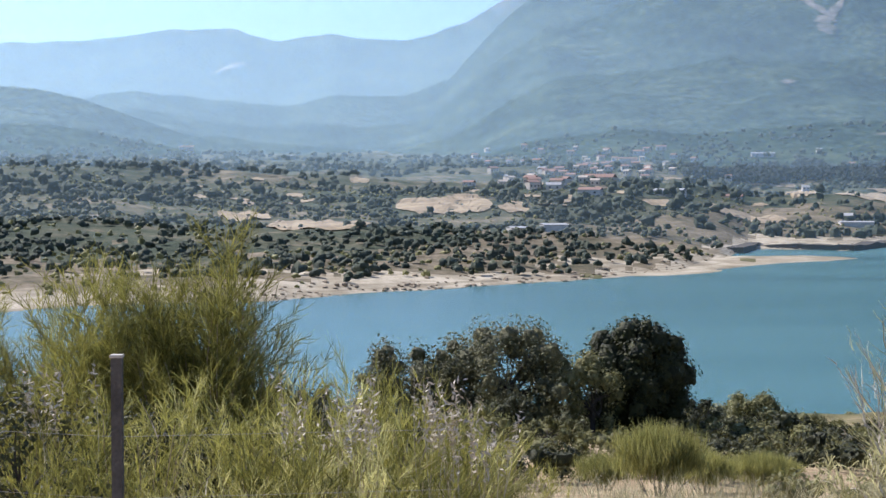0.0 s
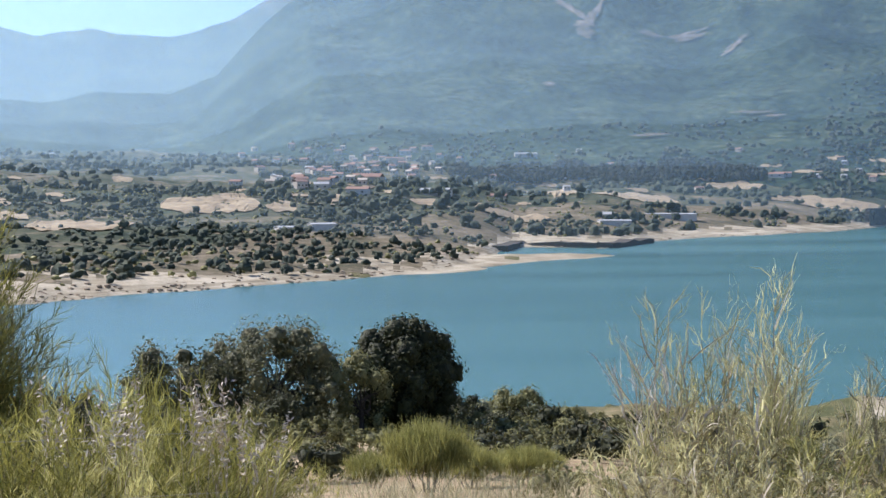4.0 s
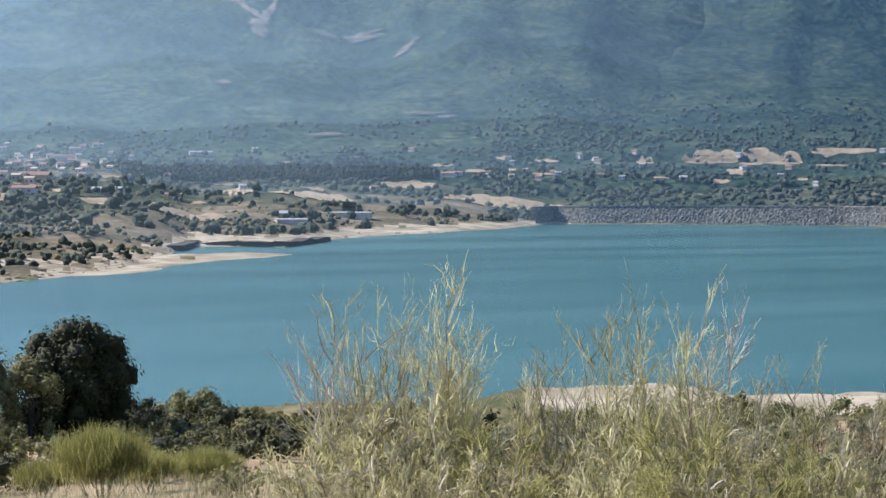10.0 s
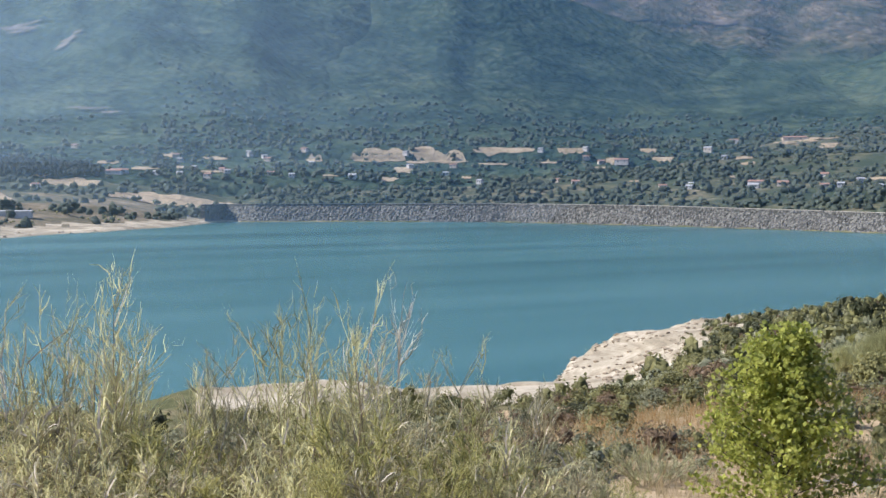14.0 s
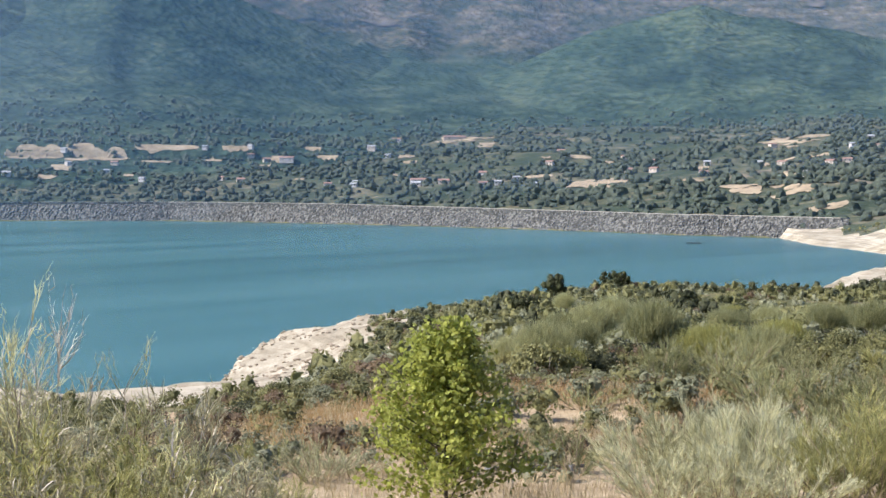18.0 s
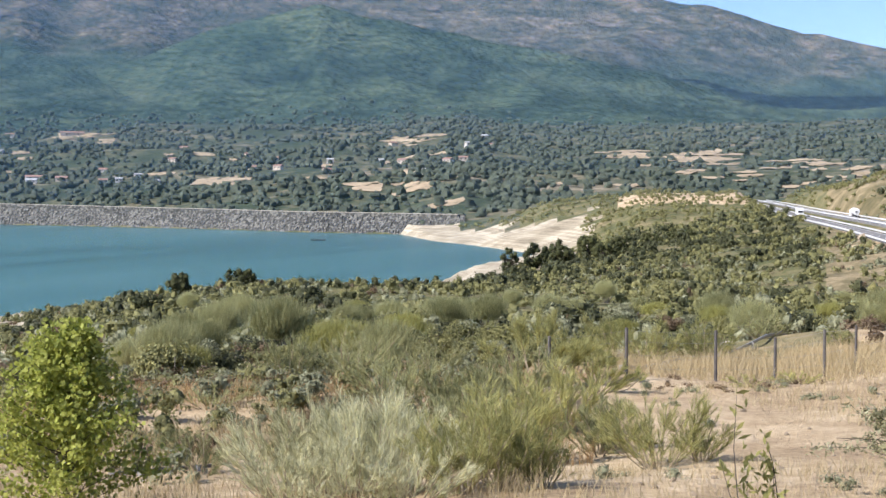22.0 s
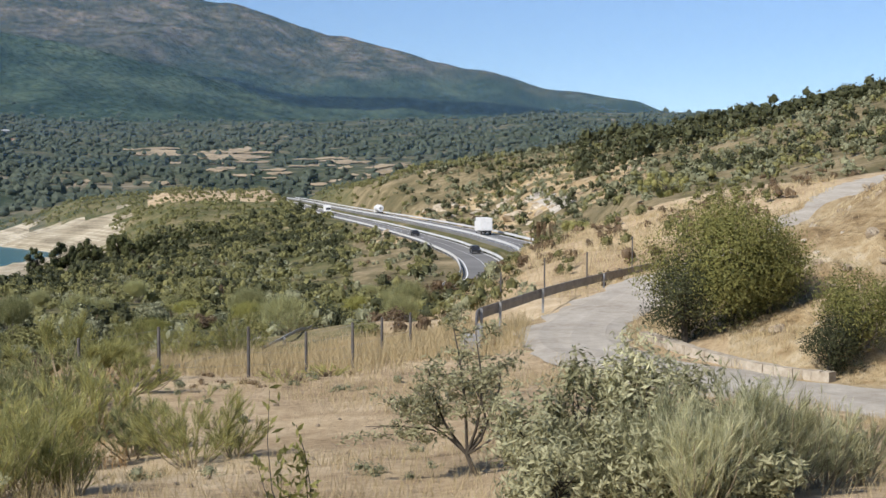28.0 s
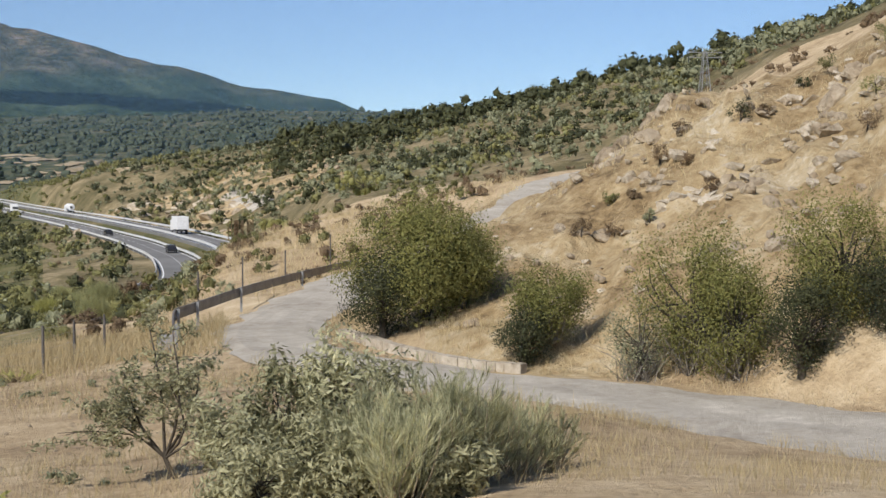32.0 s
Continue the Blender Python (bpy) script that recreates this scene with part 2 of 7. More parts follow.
def ground(az, r):
    """Height of the land over the water, at bearings and distances in arrays of one shape."""
    az, r = np.asarray(az, float), np.asarray(r, float)
    az = (az + 180) % 360 - 180
    shape = az.shape
    az, r = az.ravel(), r.ravel()
    x, y = -r * np.sin(np.radians(az)), r * np.cos(np.radians(az))
    table = np.stack([np.interp(r, [n[0] for n in nodes], [n[1] for n in nodes]) for _, nodes in PROFILES])
    k = np.clip(np.searchsorted(P_AZ, az) - 1, 0, len(P_AZ) - 2)
    s = (az - P_AZ[k]) / (P_AZ[k + 1] - P_AZ[k])
    i = np.arange(len(az))
    z = EYE + table[k, i] * (1 - s) + table[k + 1, i] * s
    # small unevenness, growing with distance
    z = z + fbm(x / 14, y / 14, 4, 3) * np.clip(r / 60, 0.12, 1.6) + fbm(x / 2.2, y / 2.2, 3, 5) * 0.12 * np.clip(r / 30, 0.3, 1)
    # rocky cutting above the track
    rocky = np.clip((-az - 94) / 6, 0, 1) * np.clip((r - 39) / 6, 0, 1) * np.clip((95 - r) / 15, 0, 1)
    z = z + rocky * (np.abs(fbm(x / 6, y / 6, 5, 9)) * 2.8 - 0.6 + np.abs(fbm(x / 2.2, y / 2.2, 4, 10)) * 1.1 - 0.25)
    # lake and the far shore
    lake = (az > -68.2) & (az < 100)
    ns, fs = near_shore(az), far_shore(az)
    wob = fbm(x / 40, y / 40, 4, 21)
    ns = ns + wob * 10 * np.clip((r - 120) / 60, 0, 1)
    fs = fs + wob * np.where(az > -26, 26, 4)
    bed = -np.clip(np.minimum(r - ns, fs - r) * 0.12, -50, 4)
    over = np.clip(r - fs, 0, None)
    slope = np.interp(az, [-68, -58, -45, -30, -24, -15, 0, 20], [0.09, 0.098, 0.105, 0.095, 0.065, 0.055, 0.05, 0.05])
    dam = np.clip(np.minimum(-az - 27.5, az + 63.5) / 1.0, 0, 1)
    far = np.minimum(over * 0.05, 2.2 + over * 0.02) + np.clip(over - 110, 0, None) * (slope - 0.02) + dam * np.clip(over * 0.2, 0, 5.0)
    far = far + fbm(x / 120, y / 120, 4, 31) * np.clip(over / 60, 0, 14) + np.abs(fbm(x / 25, y / 25, 3, 33)) * np.clip(over / 8, 0, 3.0) * (1 - dam)
    hill = np.exp(-((r - 1300) / 260) ** 2)
    target = EYE + 1300 * np.tan(np.radians(left_hill(az))) - 45
    far = far + hill * np.clip(target, 0, None) * np.clip((az + 1) / 4, 0, 1)
    side = np.clip((az + 68.2) / 3.5, 0, 1)
    far = far * side + (z + np.clip(r - 1150, 0, None) * 0.085) * (1 - side)
    zl = np.where(r > fs, far, np.where(r > ns, bed, np.maximum(z, 0.02 * (ns - r))))
    spit, _ = polyline_distance(x, y, SPIT_LINE)
    w = np.interp(-az, [6, 10, 15.6], [60, 45, 10])
    zl = np.where((az < -6) & (az > -17), np.maximum(zl, np.clip((w - spit + wob * 30) * 0.06, -3, 3.0)), zl)
    z = np.where(lake, zl, z + np.clip(r - 1150, 0, None) * 0.085 * np.clip((az + 102) / 8, 0, 1))
    # beds of the motorway and the track
    d, _ = polyline_distance(x, y, HIGHWAY_LINE)
    m = np.clip((18 - d) / 9, 0, 1)
    m = m * m * (3 - 2 * m)
    z = z * (1 - m) + (HIGHWAY_Z - 0.35) * m
    d, v = polyline_distance(x, y, TRACK_LINE[:, :2], TRACK_LINE[:, 2])
    m = np.clip((np.interp(az, [-112, -103, -97, -88], [6.0, 5.8, 4.4, 3.6]) - d) / 1.8, 0, 1)
    m = m * m * (3 - 2 * m)
    z = z * (1 - m) + (v - 0.1) * m
    return z.reshape(shape)


def ground_at(p):
    return float(ground(np.array([math.degrees(math.atan2(-p[0], p[1]))]), np.array([math.hypot(p[0], p[1])]))[0])


# ---- materials ----
def material(name, build):
    m = bpy.data.materials.new(name)
    m.use_nodes = True
    nt = m.node_tree
    build(nt.nodes, nt.links, nt.nodes["Principled BSDF"])
    return m


def ramp_of(n, stops):
    r = n.new("ShaderNodeValToRGB")
    e = r.color_ramp.elements
    while len(e) < len(stops):
        e.new(0.5)
    for q, (pos, c) in zip(e, stops):
        q.position, q.color = pos, (*c, 1)
    return r


def noise_of(n, l, scale, detail=4, coords=None, rough=0.55):
    t = n.new("ShaderNodeTexNoise")
    t.inputs["Scale"].default_value, t.inputs["Detail"].default_value, t.inputs["Roughness"].default_value = scale, detail, rough
    if coords is None:
        coords = n.new("ShaderNodeNewGeometry").outputs["Position"]
    l.new(coords, t.inputs["Vector"])
    return t


def plain(name, c1, c2, scale=3.0, rough=0.8, metal=0.0, bump=0.2, fine=None):
    """Two colours in uneven patches at two scales, with a little relief."""
    def build(n, l, b):
        t = noise_of(n, l, scale)
        f = noise_of(n, l, fine or scale * 9)
        add = n.new("ShaderNodeMath")
        add.operation = "MULTIPLY_ADD"
        l.new(f.outputs["Fac"], add.inputs[0])
        add.inputs[1].default_value = 0.5
        l.new(t.outputs["Fac"], add.inputs[2])
        r = ramp_of(n, [(0.5, c1), (1.0, c2)])
        l.new(add.outputs[0], r.inputs["Fac"])
        l.new(r.outputs["Color"], b.inputs["Base Color"])
        b.inputs["Roughness"].default_value, b.inputs["Metallic"].default_value = rough, metal
        if bump:
            k = n.new("ShaderNodeBump")
            k.inputs["Strength"].default_value, k.inputs["Distance"].default_value = bump, 0.05
            l.new(f.outputs["Fac"], k.inputs["Height"])
            l.new(k.outputs["Normal"], b.inputs["Normal"])
    return material(name, build)


def leafy(name, dark, light, translucent=0.35, rough=0.6, mottle=5.0):
    """Leaves: each island its own shade, some light coming through."""
    def build(n, l, b):
        g = n.new("ShaderNodeNewGeometry")
        o = n.new("ShaderNodeObjectInfo")
        mix = n.new("ShaderNodeMath")
        mix.operation = "MULTIPLY_ADD"
        l.new(o.outputs["Random"], mix.inputs[0])
        mix.inputs[1].default_value = 0.45
        sc = n.new("ShaderNodeMath")
        sc.operation = "MULTIPLY"
        l.new(g.outputs["Random Per Island"], sc.inputs[0])
        sc.inputs[1].default_value = 0.55
        l.new(sc.outputs[0], mix.inputs[2])
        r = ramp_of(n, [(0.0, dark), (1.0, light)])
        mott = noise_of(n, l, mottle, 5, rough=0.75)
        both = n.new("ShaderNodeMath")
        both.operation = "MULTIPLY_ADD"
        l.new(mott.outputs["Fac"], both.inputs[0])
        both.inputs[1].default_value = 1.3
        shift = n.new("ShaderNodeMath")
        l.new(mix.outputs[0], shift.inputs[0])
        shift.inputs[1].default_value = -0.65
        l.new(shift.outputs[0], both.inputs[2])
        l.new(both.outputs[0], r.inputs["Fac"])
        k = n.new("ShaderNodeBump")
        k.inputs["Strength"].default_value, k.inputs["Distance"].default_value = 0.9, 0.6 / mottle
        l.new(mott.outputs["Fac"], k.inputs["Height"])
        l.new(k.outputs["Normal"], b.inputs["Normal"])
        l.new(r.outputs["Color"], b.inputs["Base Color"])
        b.inputs["Roughness"].default_value = rough
        b.inputs["Specular IOR Level"].default_value = 0.3
        tr = n.new("ShaderNodeBsdfTranslucent")
        l.new(r.outputs["Color"], tr.inputs["Color"])
        ms = n.new("ShaderNodeMixShader")
        ms.inputs["Fac"].default_value = translucent
        out = n["Material Output"]
        l.new(b.outputs["BSDF"], ms.inputs[1])
        l.new(tr.outputs["BSDF"], ms.inputs[2])
        l.new(ms.outputs["Shader"], out.inputs["Surface"])
    return material(name, build)


def landcover(name, stops, scale, fine, rough=0.95, bump=0.5, dist=0.06, wave=None):
    """Ground of several earths and dry plants mixed at three scales."""
    def build(n, l, b):
        big, mid, tiny = noise_of(n, l, scale, 5, rough=0.6), noise_of(n, l, scale * 7, 4), noise_of(n, l, fine, 6, rough=0.7)
        m1 = n.new("ShaderNodeMath")
        m1.operation = "MULTIPLY_ADD"
        l.new(mid.outputs["Fac"], m1.inputs[0])
        m1.inputs[1].default_value = 0.6
        l.new(big.outputs["Fac"], m1.inputs[2])
        m2 = n.new("ShaderNodeMath")
        m2.operation = "MULTIPLY_ADD"
        l.new(tiny.outputs["Fac"], m2.inputs[0])
        m2.inputs[1].default_value = 0.55
        l.new(m1.outputs[0], m2.inputs[2])
        if wave:
            stretch = n.new("ShaderNodeVectorMath")
            stretch.operation = "MULTIPLY"
            l.new(n.new("ShaderNodeNewGeometry").outputs["Position"], stretch.inputs[0])
            stretch.inputs[1].default_value = (0.012, 0.012, wave)
            band = noise_of(n, l, 1.0, 3, stretch.outputs[0])
            l.new(band.outputs["Fac"], m1.inputs[0])
            m1.inputs[1].default_value = 0.9
        m3 = n.new("ShaderNodeMapRange")
        m3.inputs["From Min"].default_value, m3.inputs["From Max"].default_value = 0.75, 1.4
        l.new(m2.outputs[0], m3.inputs["Value"])
        r = ramp_of(n, stops)
        l.new(m3.outputs["Result"], r.inputs["Fac"])
        l.new(r.outputs["Color"], b.inputs["Base Color"])
        b.inputs["Roughness"].default_value = rough
        b.inputs["Specular IOR Level"].default_value = 0.2
        k = n.new("ShaderNodeBump")
        k.inputs["Strength"].default_value, k.inputs["Distance"].default_value = bump, dist
        l.new(tiny.outputs["Fac"], k.inputs["Height"])
        l.new(k.outputs["Normal"], b.inputs["Normal"])
    return material(name, build)


M_ground = landcover("dry_earth", [(0.0, (0.15, 0.104, 0.054)), (0.3, (0.37, 0.272, 0.158)), (0.6, (0.52, 0.40, 0.245)), (1.0, (0.68, 0.56, 0.375))], 0.14, 5.0, 0.95, 1.0, 0.14)
M_scrubland = landcover("scrub_floor", [(0.0, (0.045, 0.055, 0.02)), (0.4, (0.10, 0.105, 0.042)), (0.7, (0.19, 0.165, 0.08)), (1.0, (0.36, 0.28, 0.16))], 0.05, 1.0, 0.95, 1.0, 0.4)
M_sand = landcover("shore_sand", [(0.0, (0.10, 0.085, 0.056)), (0.3, (0.20, 0.170, 0.115)), (0.6, (0.32, 0.274, 0.188)), (0.85, (0.43, 0.375, 0.268)), (1.0, (0.54, 0.475, 0.35))], 0.045, 1.0, 0.95, 1.0, 0.4, wave=1.8)
M_slope = landcover("rocky_slope", [(0.0, (0.12, 0.080, 0.040)), (0.30, (0.33, 0.235, 0.12)), (0.55, (0.46, 0.35, 0.195)), (0.80, (0.56, 0.46, 0.30)), (1.0, (0.68, 0.60, 0.45))], 0.22, 2.6, 0.95, 1.0, 0.3)
M_valley = landcover("valley_floor", [(0.0, (0.022, 0.038, 0.024)), (0.40, (0.050, 0.070, 0.040)), (0.60, (0.105, 0.108, 0.064)), (0.8, (0.21, 0.18, 0.118)), (1.0, (0.36, 0.30, 0.215))], 0.007, 0.09, 0.95, 1.0, 3.0)
M_shoreland = landcover("dry_shore_scrub", [(0.0, (0.050, 0.052, 0.030)), (0.3, (0.105, 0.095, 0.055)), (0.6, (0.20, 0.165, 0.105)), (1.0, (0.36, 0.30, 0.215))], 0.02, 0.35, 0.95, 1.0, 0.8)
M_hillside = landcover("dry_hillside", [(0.0, (0.070, 0.068, 0.030)), (0.35, (0.145, 0.122, 0.060)), (0.65, (0.25, 0.20, 0.11)), (1.0, (0.42, 0.34, 0.205))], 0.05, 0.9, 0.95, 1.0, 0.4)
M_field = landcover("stubble_field", [(0.0, (0.15, 0.14, 0.08)), (0.35, (0.30, 0.235, 0.15)), (0.6, (0.40, 0.32, 0.205)), (1.0, (0.48, 0.40, 0.27))], 0.02, 0.3)
M_gravel = landcover("grey_gravel", [(0.0, (0.30, 0.262, 0.205)), (0.35, (0.40, 0.36, 0.295)), (0.7, (0.48, 0.44, 0.365)), (1.0, (0.66, 0.61, 0.52))], 0.35, 9.0, 0.95, 1.0, 0.06)
M_asphalt = landcover("worn_asphalt", [(0.0, (0.13, 0.128, 0.12)), (0.5, (0.18, 0.176, 0.165)), (1.0, (0.24, 0.235, 0.22))], 0.05, 8.0, 0.85, 0.2, 0.01)
M_stone = landcover("pale_stone", [(0.0, (0.17, 0.125, 0.08)), (0.5, (0.34, 0.275, 0.19)), (1.0, (0.52, 0.45, 0.34))], 0.4, 6.0, 0.95, 1.0, 0.12)
M_concrete = plain("concrete", (0.36, 0.33, 0.29), (0.56, 0.52, 0.45), 1.5, 0.9)
M_white_paint = plain("white_paint", (0.62, 0.62, 0.60), (0.80, 0.80, 0.78), 2.0, 0.6)
M_steel = plain("galvanised_steel", (0.28, 0.28, 0.27), (0.46, 0.46, 0.45), 3.0, 0.5, 0.6, 0.1)
# brighter, less metallic copy of galvanised steel: sunlight painted into its colour
M_rail_sunlit = plain("sunlit_galvanised_steel", (0.56, 0.56, 0.54), (0.72, 0.72, 0.70), 0.5, 0.6, 0.1, 0.1)
M_rail = plain("weathered_rail_steel", (0.13, 0.12, 0.11), (0.25, 0.23, 0.21), 2.0, 0.55, 0.5, 0.1)
M_post = plain("weathered_post", (0.055, 0.050, 0.045), (0.13, 0.118, 0.105), 5.0, 0.85)
M_wall_white = plain("whitewashed_wall", (0.42, 0.39, 0.35), (0.60, 0.57, 0.52), 0.5, 0.9, 0, 0)
M_wall_tan = plain("plaster_wall", (0.46, 0.38, 0.30), (0.60, 0.52, 0.42), 0.5, 0.9, 0, 0)
M_roof_red = plain("clay_roof", (0.26, 0.15, 0.11), (0.38, 0.24, 0.18), 0.6, 0.9, 0, 0)
M_roof_white = plain("sheet_roof", (0.34, 0.34, 0.33), (0.50, 0.50, 0.48), 0.3, 0.6, 0, 0)
M_glass_dark = plain("dark_window", (0.02, 0.025, 0.03), (0.04, 0.045, 0.05), 1.0, 0.15, 0, 0)
M_rubber = plain("tyre_rubber", (0.015, 0.015, 0.015), (0.03, 0.03, 0.03), 8.0, 0.9, 0, 0)
M_car_dark = plain("dark_car_paint", (0.015, 0.016, 0.018), (0.03, 0.03, 0.034), 1.0, 0.25, 0, 0)
def build_rockfill(n, l, b):
    g = n.new("ShaderNodeNewGeometry")
    cell = n.new("ShaderNodeTexVoronoi")
    cell.inputs["Scale"].default_value = 0.62
    l.new(g.outputs["Position"], cell.inputs["Vector"])
    sep = n.new("ShaderNodeSeparateXYZ")
    l.new(cell.outputs["Color"], sep.inputs[0])
    f = n.new("ShaderNodeMath")
    f.operation = "MULTIPLY_ADD"
    l.new(noise_of(n, l, 0.03, 5).outputs["Fac"], f.inputs[0])
    f.inputs[1].default_value = 0.5
    l.new(sep.outputs["X"], f.inputs[2])
    r = ramp_of(n, [(0.3, (0.034, 0.034, 0.029)), (0.75, (0.068, 0.067, 0.058)), (0.93, (0.105, 0.103, 0.088)), (1.0, (0.17, 0.165, 0.14))])
    l.new(f.outputs[0], r.inputs["Fac"])
    l.new(r.outputs["Color"], b.inputs["Base Color"])
    b.inputs["Roughness"].default_value = 0.95
    k = n.new("ShaderNodeBump")
    k.inputs["Strength"].default_value, k.inputs["Distance"].default_value = 0.8, 0.8
    k.invert = True
    l.new(cell.outputs["Distance"], k.inputs["Height"])
    l.new(k.outputs["Normal"], b.inputs["Normal"])


M_rock = material("rockfill", build_rockfill)


def math_of(n, l, op, a, b=None, c=None):
    m = n.new("ShaderNodeMath")
    m.operation = op
    for k, q in enumerate((a, b, c)):
        if q is None:
            continue
        if isinstance(q, (int, float)):
            m.inputs[k].default_value = q
        else:
            l.new(q, m.inputs[k])
    return m.outputs[0]


def range_of(n, l, value, lo, hi):
    m = n.new("ShaderNodeMapRange")
    m.inputs["From Min"].default_value, m.inputs["From Max"].default_value = lo, hi
    l.new(value, m.inputs["Value"])
    return m.outputs["Result"]


def blend_of(n, l, fac, a, b):
    m = n.new("ShaderNodeMixRGB")
    l.new(fac, m.inputs["Fac"])
    for k, q in (("Color1", a), ("Color2", b)):
        if isinstance(q, tuple):
            m.inputs[k].default_value = (*q, 1)
        else:
            l.new(q, m.inputs[k])
    return m.outputs["Color"]


def build_mountain(n, l, b, tree_line=560.0):
    """Woods below, heath and bare rock above, dark tree lines along the contours, pale bare patches."""
    g = n.new("ShaderNodeNewGeometry")
    sep = n.new("ShaderNodeSeparateXYZ")
    l.new(g.outputs["Position"], sep.inputs[0])
    big, mid, tiny = noise_of(n, l, 0.0020, 4), noise_of(n, l, 0.0062, 6, rough=0.62), noise_of(n, l, 0.035, 4, rough=0.7)
    cell = n.new("ShaderNodeTexVoronoi")
    cell.inputs["Scale"].default_value = 0.06
    l.new(g.outputs["Position"], cell.inputs["Vector"])
    crowns = math_of(n, l, "MULTIPLY_ADD", cell.outputs["Distance"], -0.28, math_of(n, l, "MULTIPLY", tiny.outputs["Fac"], 0.48))
    tone = math_of(n, l, "ADD", crowns, mid.outputs["Fac"])
    wood = ramp_of(n, [(0.38, (0.020, 0.036, 0.031)), (0.54, (0.038, 0.064, 0.047)), (0.68, (0.062, 0.092, 0.062)), (0.84, (0.115, 0.138, 0.084))])
    l.new(tone, wood.inputs["Fac"])
    # upper slopes: dark scrub, brown heath and pale grey rock in patches
    patch = math_of(n, l, "MULTIPLY_ADD", crowns, 0.9, noise_of(n, l, 0.0095, 7, rough=0.68).outputs["Fac"])
    heath = ramp_of(n, [(0.40, (0.044, 0.058, 0.047)), (0.54, (0.082, 0.090, 0.068)), (0.66, (0.15, 0.130, 0.096)), (0.78, (0.26, 0.212, 0.16)), (0.90, (0.42, 0.35, 0.28))])
    l.new(patch, heath.inputs["Fac"])
    high = math_of(n, l, "MULTIPLY_ADD", mid.outputs["Fac"], 220.0, math_of(n, l, "MULTIPLY_ADD", big.outputs["Fac"], 420.0, sep.outputs["Z"]))
    high = math_of(n, l, "MULTIPLY_ADD", range_of(n, l, sep.outputs["X"], 1500.0, 2700.0), 230.0, math_of(n, l, "SUBTRACT", high, 230.0))
    colour = blend_of(n, l, range_of(n, l, high, tree_line + 70, tree_line + 190.0), wood.outputs["Color"], heath.outputs["Color"])
    # dark tree lines and terraces along the contours
    for squash_z, place, dark, width in ((0.024, 0.0036, 0.80, 0.013), (0.040, 0.0060, 0.60, 0.015)):
        squash = n.new("ShaderNodeVectorMath")
        squash.operation = "MULTIPLY"
        l.new(g.outputs["Position"], squash.inputs[0])
        squash.inputs[1].default_value = (place, place, squash_z)
        lines = noise_of(n, l, 1.0, 3, squash.outputs[0], 0.55)
        ridge = math_of(n, l, "ABSOLUTE", math_of(n, l, "SUBTRACT", lines.outputs["Fac"], 0.5))
        gate = range_of(n, l, noise_of(n, l, place * 1.3, 2).outputs["Fac"], 0.46, 0.53)
        colour = blend_of(n, l, math_of(n, l, "MULTIPLY", math_of(n, l, "MULTIPLY", range_of(n, l, ridge, width, 0.003), gate), dark), colour, (0.016, 0.030, 0.024))
    l.new(colour, b.inputs["Base Color"])
    b.inputs["Roughness"].default_value = 1.0
    b.inputs["Specular IOR Level"].default_value = 0.0
    k = n.new("ShaderNodeBump")
    k.inputs["Strength"].default_value, k.inputs["Distance"].default_value = 1.0, 14.0
    l.new(crowns, k.inputs["Height"])
    l.new(k.outputs["Normal"], b.inputs["Normal"])


M_mountain = material("mountain_slope", build_mountain)
M_mountain_wood = material("wooded_mountain_slope", lambda n, l, b: build_mountain(n, l, b, 900.0))


def haze_material(name, amount, colour, z_low, z_high):
    """See-through bluish shell standing in for haze: most light passes, a little scatters onward."""
    m = bpy.data.materials.new(name)
    m.use_nodes = True
    n, l = m.node_tree.nodes, m.node_tree.links
    n.remove(n["Principled BSDF"])
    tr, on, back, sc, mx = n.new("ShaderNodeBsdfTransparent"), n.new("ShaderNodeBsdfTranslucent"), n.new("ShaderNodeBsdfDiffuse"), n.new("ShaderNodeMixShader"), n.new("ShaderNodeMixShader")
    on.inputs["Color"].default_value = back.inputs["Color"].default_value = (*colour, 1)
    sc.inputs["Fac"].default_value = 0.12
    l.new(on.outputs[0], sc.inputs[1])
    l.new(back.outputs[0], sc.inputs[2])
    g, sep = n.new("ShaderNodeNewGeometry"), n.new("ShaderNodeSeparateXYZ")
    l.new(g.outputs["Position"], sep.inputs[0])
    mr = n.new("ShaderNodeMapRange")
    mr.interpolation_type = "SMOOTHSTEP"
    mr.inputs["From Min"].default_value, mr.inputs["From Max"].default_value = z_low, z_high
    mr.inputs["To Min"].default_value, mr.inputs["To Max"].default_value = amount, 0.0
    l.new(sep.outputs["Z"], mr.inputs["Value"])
    # the imitated haze is also made fainter towards the east
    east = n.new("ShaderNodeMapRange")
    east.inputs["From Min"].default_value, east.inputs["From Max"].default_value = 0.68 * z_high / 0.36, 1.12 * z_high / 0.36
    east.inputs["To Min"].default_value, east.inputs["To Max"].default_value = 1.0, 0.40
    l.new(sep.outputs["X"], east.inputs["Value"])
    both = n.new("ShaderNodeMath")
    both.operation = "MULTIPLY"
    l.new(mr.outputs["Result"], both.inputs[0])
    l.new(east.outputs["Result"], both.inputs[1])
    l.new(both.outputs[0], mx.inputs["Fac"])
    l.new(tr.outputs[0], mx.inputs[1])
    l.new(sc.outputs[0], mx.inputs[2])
    l.new(mx.outputs[0], n["Material Output"].inputs["Surface"])
    return m


